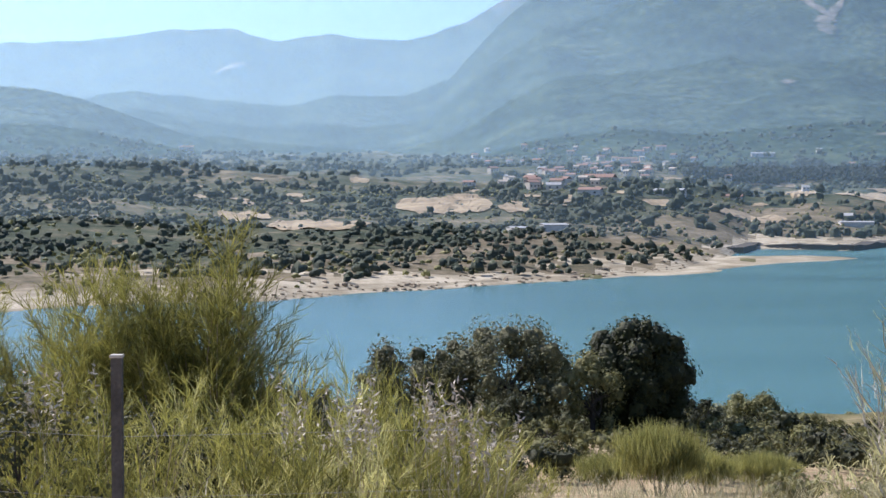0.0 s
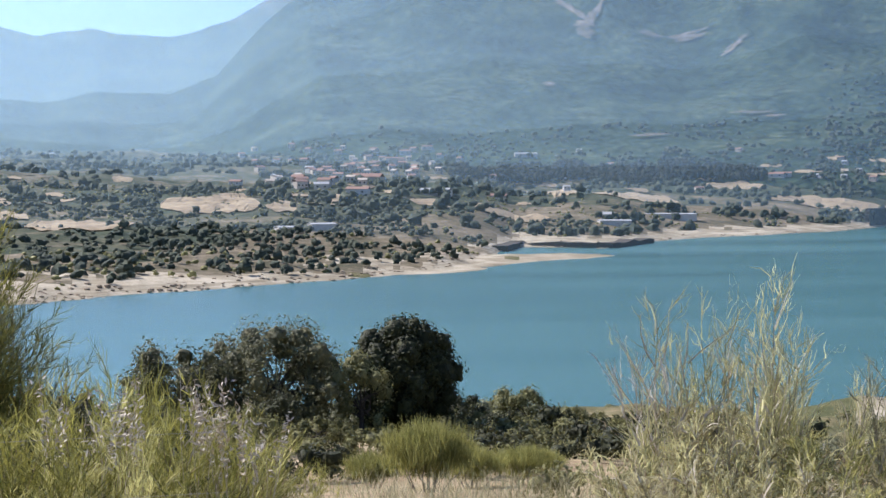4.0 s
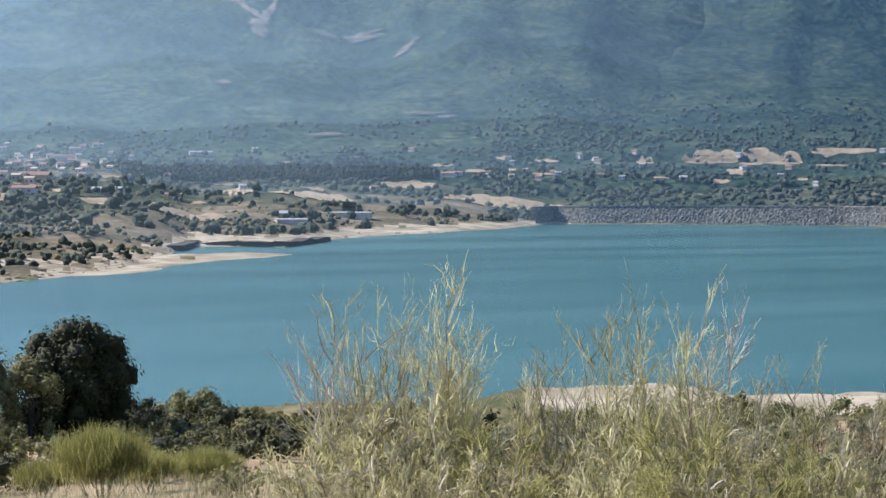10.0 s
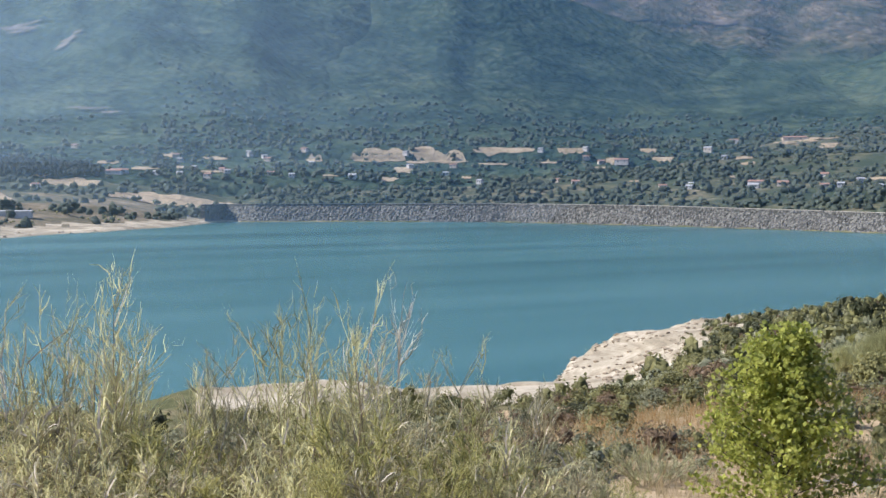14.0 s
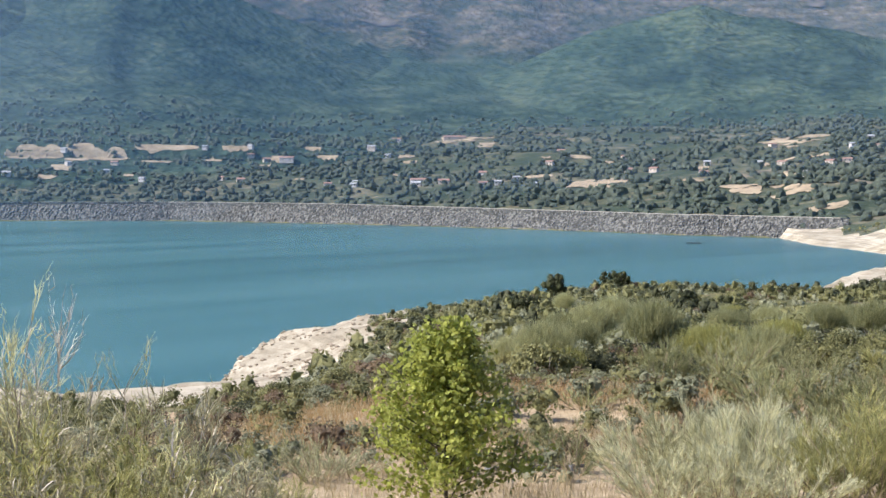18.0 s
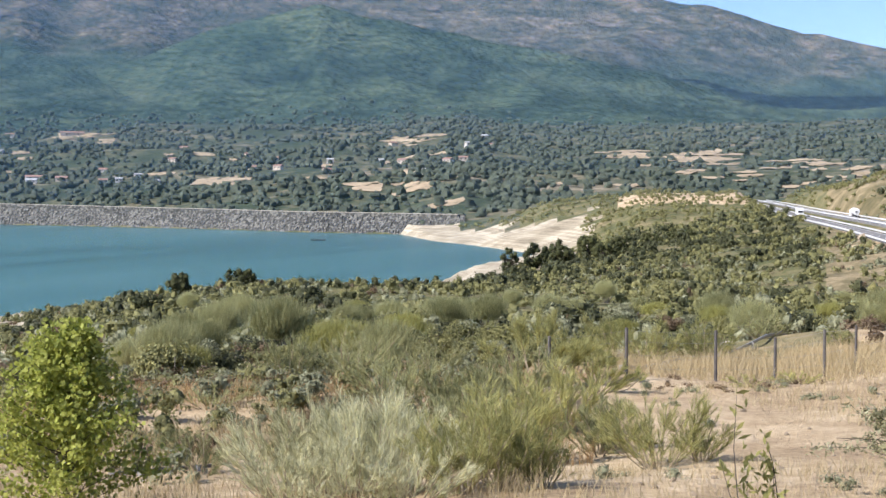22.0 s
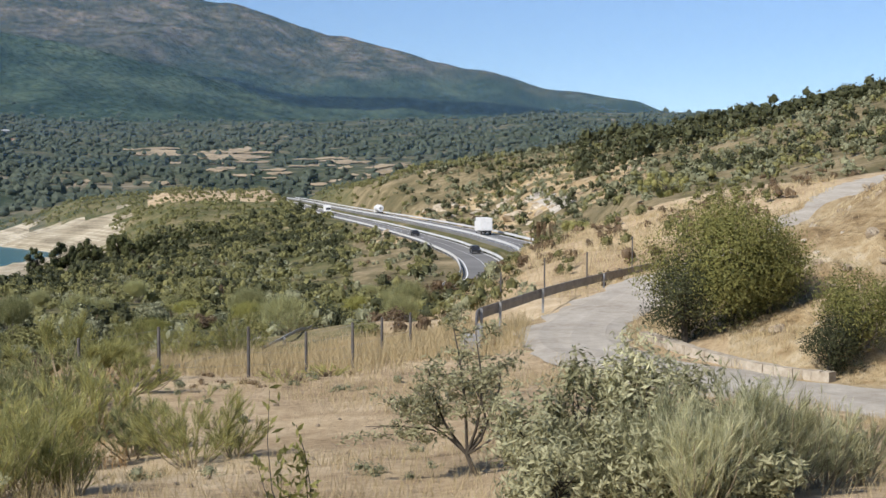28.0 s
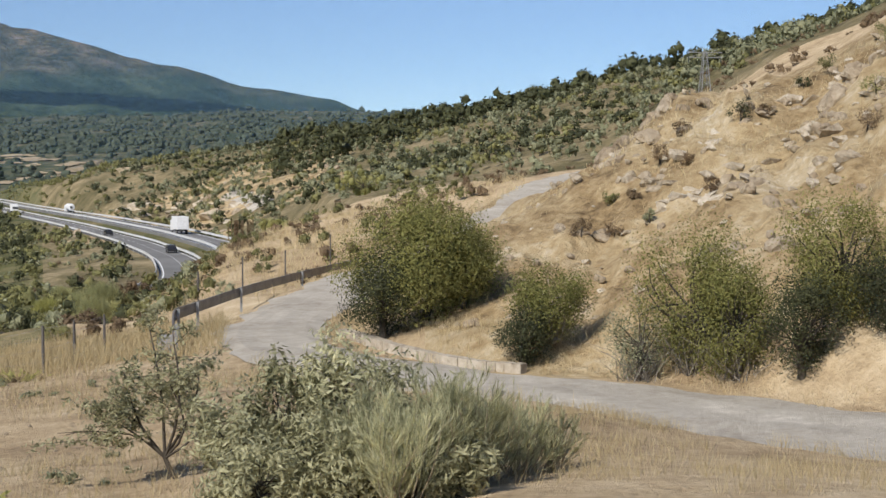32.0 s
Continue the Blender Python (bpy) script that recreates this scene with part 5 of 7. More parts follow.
# the young poplar
rng = np.random.default_rng(5)
H = height_to(-49.0, 20, -5.3)
pop = thing("young_poplar", "young poplar tree with bright green shimmering leaves", "tree")
lead = [np.array([0.03 * math.sin(3 * s), 0.02 * s, H * s]) for s in np.linspace(0, 0.97, 9)]
part("trunk", tube(lead, np.linspace(0.035, 0.006, 9), 7), M_bark, pop, "slender dark trunk", True)
tips, starts = [], []
for k in range(64):
    s = 0.04 + 0.90 * ((k + rng.uniform(0, 0.8)) / 64) ** 0.9
    w = k * 2.4 + rng.uniform(-0.5, 0.5)
    ln = (0.10 + 1.30 * (1 - s) ** 0.85) * rng.uniform(0.70, 1.15)
    starts.append(np.array([0.02 * math.sin(3 * s), 0.02 * s, H * s]))
    tips.append(np.array([math.cos(w) * ln, math.sin(w) * ln, H * s + ln * rng.uniform(0.35, 0.75)]))
for a, b in zip(starts, tips):
    part("branch", limb(a, b, 0.011, 0.003, 0.05, rng, 4), M_bark, pop)
n = 9600
i = rng.integers(0, 64, n)
s = rng.uniform(0.12, 1.06, (n, 1)) ** 0.8
q = np.array(starts)[i] + (np.array(tips)[i] - np.array(starts)[i]) * s + rng.normal(size=(n, 3)) * 0.10
q[:, 2] = np.clip(q[:, 2], 0.05, H * 1.02)
part("foliage", leaves(q, 0.082, 0.070, rng, 0.1), M_poplar, pop, "glossy bright green leaves")
put(pop, -49.0, 20, 0)

# grey brooms and green brooms before the fence
L_GB = "silvery grey-green broom bush with dense upright shoots"
for k, (a, r, el, w, n, m, lab) in enumerate(((-57.6, 22, -9.0, 1.7, 3600, M_broom_grey, L_GB), (-59.4, 22.6, -8.2, 1.8, 4200, M_broom_grey, L_GB), (-61.2, 21.6, -8.15, 1.8, 4200, M_broom_grey, L_GB), (-63.0, 22.3, -8.7, 1.6, 3400, M_broom_grey, L_GB), (-60.2, 19.5, -9.8, 1.6, 3000, M_broom_grey, L_GB), (-57.8, 19.6, -10.4, 1.4, 2600, M_broom_grey, L_GB), (-62.6, 19.4, -10.2, 1.4, 2600, M_broom_grey, L_GB), (-66.4, 22, -8.25, 1.5, 3200, M_broom_green, "yellow-green broom bush on bare sandy soil"), (-64.8, 21.2, -8.7, 1.5, 2800, M_broom_green, "yellow-green broom bush on bare sandy soil"),
                                              (-67.9, 22, -9.3, 0.8, 1500, M_broom_green, "yellow-green broom bush on bare sandy soil"), (-57.7, 48, -5.9, 2.5, 2600, M_broom_sage, L_GB), (-60.4, 47, -5.4, 2.6, 3000, M_broom_sage, L_GB), (-63.4, 50, -6.2, 2.6, 2400, M_broom_sage, L_GB), (-54.6, 40, -7.8, 2.2, 2200, M_broom_sage, L_GB),
                                              (-43.8, 25, -9.9, 1.2, 1800, M_broom_grey, L_GB), (-45.2, 26, -10.3, 1.2, 1700, M_broom_grey, L_GB), (-42.0, 27, -9.9, 1.3, 1800, M_broom_green, L_YB), (-72.2, 60, -5.3, 2.4, 2400, M_broom_green, L_YB), (-74.2, 62, -5.1, 2.6, 2600, M_broom_green, L_YB), (-70.6, 62, -5.2, 2.2, 2200, M_broom_green, L_YB), (-76.6, 72, -4.8, 2.6, 2000, M_broom_sage, L_GB),
                                              (-67.6, 43, -4.9, 2.7, 3600, M_broom_green, "tall broom bush with bare woody lower stems behind a fence"), (-69.0, 44, -5.7, 2.0, 2000, M_broom_green, "tall broom bush with bare woody lower stems behind a fence"),
                                              (-72.6, 28.0, -8.0, 1.9, 3400, M_broom_green, "low spreading broom bush on bare sandy soil"), (-74.2, 28.6, -8.7, 1.3, 2200, M_broom_green, "low spreading broom bush on bare sandy soil"), (-66.3, 30, -7.5, 2.0, 3000, M_broom_green, L_YB), (-68.6, 34, -7.0, 2.0, 3000, M_broom_green, L_YB), (-70.2, 31, -8.3, 1.6, 2400, M_broom_sage, L_GB), (-67.2, 38, -6.3, 2.4, 2600, M_broom_sage, L_GB), (-70.0, 40, -6.6, 2.2, 2400, M_broom_green, L_YB), (-64.6, 36, -6.9, 2.4, 2600, M_broom_sage, L_GB), (-61.9, 38, -6.8, 2.4, 2600, M_broom_sage, L_GB), (-65.6, 33, -7.8, 2.0, 2600, M_broom_sage, L_GB), (-63.6, 30, -8.4, 1.6, 2200, M_broom_sage, L_GB), (-54.2, 27, -9.3, 1.6, 2200, M_broom_sage, L_GB), (-76.2, 43, -7.7, 1.6, 1600, M_broom_green, "low bright green broom along a fence"), (-78.0, 45, -7.6, 1.6, 1600, M_broom_green, "low bright green broom along a fence"))):
    h = height_to(a, r, el)
    woody = "bare woody" in lab
    ob = twig_broom(h, w * (1.3 if r < 30 else 1.25), 9 if woody else 20, 16 if woody else 12, n // (130 if woody else 170), m, lab, 0.0042 if r < 30 else 0.0075, 0.0, 0.42, 110 + k, 0.5 if woody else 0.08, 0.0, None, 0.012 if r < 30 else 0.02, 1.25, (0.10, 0.2))
    put(ob, a, r)

for k, (a, r, el, w, m) in enumerate(((-80.4, 128, -4.4, 7, M_shrub_olive), (-81.6, 132, -4.1, 7, M_shrub_olive), (-82.6, 138, -3.9, 6.5, M_shrub_brown), (-83.4, 142, -3.9, 6, M_shrub_olive), (-84.1, 150, -3.85, 5, M_shrub_brown), (-84.9, 146, -3.3, 5, M_shrub_brown), (-85.8, 142, -2.75, 5, M_shrub_olive), (-86.6, 140, -2.45, 4.5, M_shrub_brown),
                                      (-88.0, 150, -1.45, 5.0, M_broom_green), (-89.5, 152, -1.5, 4.4, M_broom_green), (-91.4, 190, 0.5, 9, M_broom_green))):
    put(crown_tree("roadside_bush", "bushy scrub beside the motorway bank", "bush", height_to(a, r, el), w, 2600, 0.17, m, 26, 0.0, 240 + k, 0.9, 0.5, "bushes by the motorway", 0.5), a, r)

# olive-like bushes near the viewpoint
L_SO = "small open grey-green willow-leaved tree on sandy soil"
rng = np.random.default_rng(9)
H = height_to(-82.8, 22, -5.0)
ot = thing("small_olive_tree", L_SO, "tree")
stems, ends = [], []
fork = np.array([0.05, 0.0, 0.42])
stems.append(limb((0.25, 0, -0.05), fork, 0.034, 0.026, 0.05, rng, 6))
for k, (dx, dz, dy) in enumerate(((-0.75, 0.9, 0.1), (-0.35, 1.35, -0.2), (-0.1, 1.95, 0.1), (0.15, 1.7, -0.15), (0.38, 1.4, 0.2), (-1.0, 0.55, -0.1), (-0.5, 1.0, 0.35), (0.1, 1.2, -0.4), (0.45, 0.9, -0.1))):
    e = np.array([dx, dy, dz * H / 2.4 + 0.25])
    stems.append(limb(fork, e, 0.02, 0.006, 0.10, rng, 5))
    for j in range(7):
        s = rng.uniform(0.45, 1.0)
        o = fork + (e - fork) * s
        d = rng.normal(size=3) * [0.28, 0.28, 0.16] + [0, 0, 0.18]
        stems.append(limb(o, o + d, 0.006, 0.002, 0.1, rng, 3))
        ends.append((o, o + d))
part("branching", joined(*stems), M_bark, ot, "dark forked branches")
i = rng.integers(0, len(ends), 4600)
s = rng.uniform(0.1, 1.1, (4600, 1))
A, B = np.array([e[0] for e in ends]), np.array([e[1] for e in ends])
part("foliage", leaves(A[i] + (B[i] - A[i]) * s + rng.normal(size=(4600, 3)) * 0.05, 0.085, 0.026, rng, 0.8), M_olive, ot, "narrow grey-green leaves")
ot.matrix_basis = spot(-83.4, 22, -83, (1.5, 1.2, 1.0))
L_BO = "dense grey-green olive-leaved bush near the track"
for k, (a, r, el, w, n) in enumerate(((-86.2, 17, -8.0, 1.5, 4200), (-88.6, 17.2, -6.8, 1.6, 5200), (-90.6, 17.3, -5.8, 1.5, 5200), (-92.8, 17.2, -7.0, 1.6, 5200), (-95.0, 17.0, -7.9, 1.4, 4200), (-89.4, 16.4, -8.8, 1.6, 3800), (-93.6, 16.4, -9.2, 1.6, 3800), (-87.2, 15.6, -9.9, 1.5, 3000), (-91.2, 15.4, -9.4, 1.6, 3000), (-95.4, 15.6, -10.0, 1.4, 2600))):
    put(crown_tree("olive_bush", L_BO, "bush", height_to(a, r, el), w, int(n * 0.8), 0.115, M_olive, 30, 0.0, 140 + k, 0.9, 0.27, "olive bushes by the track"), a, r)
for k, (a, r, el) in enumerate(((-94.2, 16.0, -7.7), (-91.6, 15.6, -8.3), (-92.9, 15.0, -8.6), (-95.6, 16.2, -7.9), (-96.4, 17.5, -8.5), (-97.8, 18, -9.0), (-99.0, 18.5, -9.3))):
    put(twig_broom(height_to(a, r, el + 0.5), 1.3, 22, 12, 13, M_broom_grey, "light green broom beside the gravel track", 0.0034, 0.0, 0.4, 150 + k, 0.1), a, r)
rng = np.random.default_rng(10)
sp = thing("leafy_sprout", "dark leafy sprout with a bleached bare tip", "plant")
H = height_to(-76.2, 13, -8.1)
tips = [(-0.22, 0.0, H), (0.10, 0.05, H * 0.62), (0.02, -0.1, H * 0.8), (-0.36, 0.1, H * 0.6), (0.2, 0.0, H * 0.4), (-0.12, 0.1, H * 0.5)]
part("woody_base", joined(*[limb((0.1, 0, -0.05), t, 0.012, 0.003, 0.08, rng, 4) for t in tips]), M_bark, sp)
i = rng.integers(0, len(tips), 230)
s = rng.uniform(0.25, 1, (230, 1))
part("foliage", leaves(np.array([0.1, 0, 0]) + (np.array(tips)[i] - [0.1, 0, 0]) * s + rng.normal(size=(230, 3)) * 0.04, 0.11, 0.042, rng, 0.8), M_bush_green, sp, "dark oval leaves")
sp.matrix_basis = spot(-76.6, 13, -76, 1.0)

# bushes on the cutting beside the track
L_CB = "large bushy green shrub at the foot of a rocky cutting"
for k, (a, r, el, w, n, m, sz) in enumerate(((-93.9, 48, -0.35, 5.4, 11000, M_bush_green, 0.115), (-92.3, 47, -2.4, 2.8, 3000, M_shrub_dark, 0.105), (-95.6, 48, -1.8, 2.8, 3400, M_bush_green, 0.105), (-99.0, 42, -3.3, 2.7, 4200, M_bush_green, 0.09), (-98.0, 41, -5.0, 1.7, 1800, M_shrub_dark, 0.09),
                                             (-104.7, 39, -1.5, 3.6, 6000, M_bush_green, 0.09), (-106.4, 38, -2.8, 2.6, 3000, M_bush_green, 0.09), (-102.6, 39, -4.4, 2.0, 1200, M_shrub_grey, 0.08), (-110.4, 38.5, -0.3, 3.2, 5200, M_bush_green, 0.09), (-109.0, 37, -3.4, 2.2, 2400, M_shrub_dark, 0.09), (-112.4, 37.5, -2.2, 2.6, 3200, M_shrub_dark, 0.09), (-114.5, 37, -1.0, 3, 3000, M_bush_green, 0.09))):
    ob = crown_tree("cutting_bush", L_CB, "bush", height_to(a, r, el), w * 1.15, int(n * 3.0), sz * 0.9, m, 44, 0.0, 160 + k, 0.9, 0.46, "bushes along the cutting")
    if -108 < a < -98:
        rng = np.random.default_rng(190 + k)
        n2 = 70
        b = rng.normal(size=(n2, 3)) * [0.25, 0.25, 0] + [0, 0, 0.05]
        t = b + rng.normal(size=(n2, 3)) * [w * 0.24, w * 0.24, 0.2] + [0, 0, w * 0.45]
        tagged(part("dead_wood", blades(b, t, rng.normal(size=(n2, 3)) * 0.1, 0.013, 3, rng), M_twig, ob, "grey bare stems"), kind="stuff")
    put(ob, a, r)


def land_on(az, el, near=40.0, far=2600.0):
    """Distance at which the line of sight at that bearing and angle first meets the land."""
    r = np.geomspace(near, far, 900)
    z = top_of(np.full(900, az), r) if far > 1500 else ground(np.full(900, az), r)
    hit = np.nonzero(z - EYE >= r * math.tan(radians(el)))[0]
    return float(r[hit[0]]) if len(hit) else far


L_RS = "small dry scrub bush on the rocky slope"
for k, (a, el, w, m) in enumerate(((-106.5, 2.3, 1.6, M_shrub_dark), (-104.2, 1.9, 1.0, M_shrub_brown), (-103.4, 0.7, 1.2, M_shrub_brown), (-104.5, 0.6, 0.9, M_shrub_brown), (-100.3, -2.2, 1.2, M_shrub_brown), (-101.6, -2.3, 1.1, M_shrub_brown), (-108.9, 3.6, 0.9, M_shrub_dark), (-111.6, 3.4, 1.5, M_shrub_olive), (-105.4, -0.4, 0.9, M_shrub_brown),
                                   (-102.4, -0.9, 0.8, M_shrub_brown), (-101.4, -1.0, 0.9, M_shrub_olive), (-111.3, 1.9, 1.3, M_shrub_brown), (-107.4, 2.6, 0.8, M_shrub_brown), (-103.0, -1.6, 0.7, M_shrub_grey), (-109.8, 4.3, 1.2, M_shrub_olive), (-112.0, 5.2, 1.6, M_shrub_olive))):
    r = land_on(a, el, 34, 140)
    put(crown_tree("scrub_bush", L_RS, "bush", w * 0.62, w, 420, 0.09, m, 9, 0.03, 210 + k, 1.0, 0.5, "scrub on the rocky slope"), a, r)

# ---- shrubs of the middle distance: the nearest as things, the rest as one cover ----
SHRUBS = [(M_shrub_dark, 0), (M_shrub_olive, 0), (M_shrub_grey, 0), (M_shrub_brown, 0), (M_shrub_dark, 1), (M_shrub_olive, 1)]
rng = np.random.default_rng(77)


def scatter(n, az0, az1, r0, r1, seed):
    g = np.random.default_rng(seed)
    return g.uniform(az1, az0, n), np.sqrt(g.uniform(r0 ** 2, r1 ** 2, n)), g


def place_xyz(a, r):
    z = top_of(a, r) if np.max(r) > 1500 else ground(a, r)
    return np.stack([-r * np.sin(np.radians(a)), r * np.cos(np.radians(a)), z], 1)


def clear_of_ways(p, road=6.0, way=18.0):
    d1, _ = polyline_distance(p[:, 0], p[:, 1], TRACK_LINE[:, :2])
    d2, _ = polyline_distance(p[:, 0], p[:, 1], HIGHWAY_LINE)
    return (d1 > road) & (d2 > way)


near_kinds = []
for k, (m, v) in enumerate(SHRUBS):
    ob = thing("round_shrub", "rounded evergreen shrub in dry scrubland", "bush", "shrubs of the scrubland")
    rg = np.random.default_rng(300 + k)
    part("woody_base", joined(*[limb((0, 0, 0), (math.cos(j) * 0.25, math.sin(j) * 0.25, 0.4), 0.02, 0.006, 0.1, rg, 4) for j in range(5)]), M_twig, ob)
    part("foliage", shrub_mesh(BALL_FINE, 2300, 310 + k, 0.058 if v == 0 else 0.048, 15, 0.55), m, ob, "", True)
    near_kinds.append(ob)
a, r, g = scatter(420, -41, -82, 52, 118, 401)
p = place_xyz(a, r)
keep = clear_of_ways(p) & (fbm(p[:, 0] / 18, p[:, 1] / 18, 3, 77) > -0.22) & ~((a < -69) & (r < 66))
a, r = a[keep][:230], r[keep][:230]
for k in range(len(a)):
    kind = near_kinds[int(g.choice(6, p=[0.26, 0.28, 0.14, 0.10, 0.1, 0.12]))]
    w = g.uniform(1.3, 3.0)
    m = spot(a[k], r[k], None, (w, w, w * g.uniform(0.7, 1.15)), 0.1)
    if k < 6:
        near_kinds[k].matrix_basis = m
    else:
        copy_thing(kind, Matrix.Identity(4)).matrix_basis = m


def cover(name, label, category, a, r, width, n, mat, seed, leaf=0.2, tall=0.62, lumps=5):
    """Many shrubs or trees too far off to count, as one mesh: leaf clumps with gaps."""
    g = np.random.default_rng(seed)
    p = place_xyz(a, r)
    vs, fs, o = [], [], 0
    models = [shrub_mesh(BALL, n, seed + k, leaf, lumps, tall) for k in range(5)]
    for k in range(5):
        idx = np.arange(k, len(a), 5)
        if not len(idx):
            continue
        mv, mf = models[k]
        w = width[idx] if hasattr(width, "__len__") else np.full(len(idx), width)
        t = g.uniform(0, 2 * math.pi, len(idx))
        hz = g.uniform(0.75, 1.25, len(idx))
        c, s = np.cos(t), np.sin(t)
        x = (mv[None, :, 0] * c[:, None] - mv[None, :, 1] * s[:, None]) * w[:, None] + p[idx, 0][:, None]
        y = (mv[None, :, 0] * s[:, None] + mv[None, :, 1] * c[:, None]) * w[:, None] + p[idx, 1][:, None]
        z = mv[None, :, 2] * (w * hz)[:, None] + p[idx, 2][:, None] - 0.08
        vs.append(np.stack([x, y, z], -1).reshape(-1, 3))
        fs.append((mf[None] + (np.arange(len(idx)) * len(mv))[:, None, None]).reshape(-1, 4) + o)
        o += len(idx) * len(mv)
    me = mesh_of(name, np.vstack(vs), np.vstack(fs), True)
    me.materials.append(mat)
    return tagged(new(name, me), label, category, kind="stuff")


for k, (m, n, a0, a1, r0, r1, th, wd, lab) in enumerate((
        (M_shrub_dark, 2300, -40, -85, 110, 480, -0.22, (1.6, 4.2), "dark evergreen scrub covering the hillside"),
        (M_shrub_olive, 3000, -40, -86, 95, 480, -0.28, (1.5, 4.0), "olive-green scrub covering the hillside"),
        (M_shrub_grey, 2300, -40, -86, 70, 420, -0.25, (1.2, 2.6), "grey-green scrub covering the hillside"),
        (M_shrub_brown, 700, -40, -86, 90, 420, 0.05, (1.2, 2.4), "brownish dry scrub covering the hillside"),
        (M_shrub_dark, 520, -65, -79, 330, 640, -0.3, (3.0, 6.5), "dark holm oak wood above the beach"),
        (M_shrub_olive, 3000, -63, -86, 500, 980, -0.3, (2.4, 5.0), "olive-green scrub on a low hill"),
        (M_shrub_grey, 3800, -80, -118, 185, 640, -0.35, (1.8, 4.2), "grey-green scrub on the upper hillside"),
        (M_shrub_dark, 2600, -81, -118, 230, 640, -0.22, (2.0, 4.6), "olive oak scrub on the upper hillside"),
        (M_shrub_brown, 500, -86, -112, 90, 260, 0.0, (1.0, 2.0), "dry brown scrub on the plateau"),
        (M_shrub_olive, 620, 26, -24, 24, 80, -0.4, (1.0, 2.2), "olive-green scrub on the bank above the lake"),
        (M_shrub_dark, 320, 26, -24, 40, 80, -0.3, (1.0, 2.4), "dark scrub on the bank above the lake"),
        (M_shrub_grey, 300, -24, -66, 24, 60, -0.2, (0.7, 1.6), "grey-green scrub among dry grass"),
        (M_shrub_olive, 640, -26, -68, 26, 100, -0.25, (0.8, 2.0), "olive-green scrub among dry grass"),
        (M_shrub_brown, 200, -36, -68, 24, 80, -0.1, (0.7, 1.5), "dry brown scrub among dry grass"),
        (M_shrub_olive, 1700, -79, -118, 200, 620, -0.25, (2.0, 4.6), "olive-green scrub above the motorway cutting"),
        (M_shrub_brown, 110, -81, -96, 62, 170, -0.1, (0.8, 2.0), "brown scrub on the dry bank"),
        (M_shrub_olive, 160, -81, -96, 62, 200, -0.1, (1.0, 2.4), "olive scrub on the dry bank"),
        (M_shrub_brown, 130, -66, -94, 18, 46, -0.3, (0.2, 0.6), "small dry tufts on sandy soil"),
        (M_shrub_grey, 60, -66, -94, 20, 46, -0.3, (0.25, 0.7), "small grey tufts on sandy soil"),
        (M_shrub_dark, 1300, -88, -118, 400, 640, -0.6, (5.0, 9.0), "dark oak wood along the hilltop"),
        (M_shrub_olive, 260, 26, -40, 80, 190, -0.1, (1.4, 2.8), "olive-green scrub on the lake slope"),
        (M_shrub_dark, 160, 26, -26, 80, 190, -0.1, (1.4, 2.8), "dark scrub on the lake slope"))):
    a, r, g = scatter(n, a0, a1, r0, r1, 500 + k)
    p = place_xyz(a, r)
    keep = clear_of_ways(p, 6, 11) & (fbm(p[:, 0] / 30, p[:, 1] / 30, 3, 500 + k) > th) & (p[:, 2] > 3.5) & ~((a > -46) & (r > 135) & (a < -24)) & ~((a > -13.5) & (a < -2.0) & (r < 39)) & ~((a > -16.5) & (a < -13) & (r > 33) & (r < 46)) & ~((r > near_shore(a)) & (a > -66) & (r < 900))
    from_way = polyline_distance(p[:, 0], p[:, 1], HIGHWAY_LINE)[0]
    keep &= ~((a < -78.5) & (from_way < 32) & (g.random(len(a)) < 0.6))
    keep &= ~((a < -61.8) & (a > -69.6) & (r > near_shore(a) - 60) & (r < np.maximum(far_shore(a) + 120, 700)))
    if k == 1:
        keep &= ~((a < -80) & (r < 100))
    w = g.uniform(*wd, len(a))[keep]
    cover("scrub", lab, "scrub", a[keep], r[keep], w * 1.15, (190 if r1 < 110 else 84) if r1 < 500 else 34, m, 520 + k, (0.064 if r1 < 110 else 0.088) if r1 < 500 else 0.14, 0.52 if r1 < 110 else 0.58, (4 if r1 < 110 else 3) if r1 < 500 else 2)

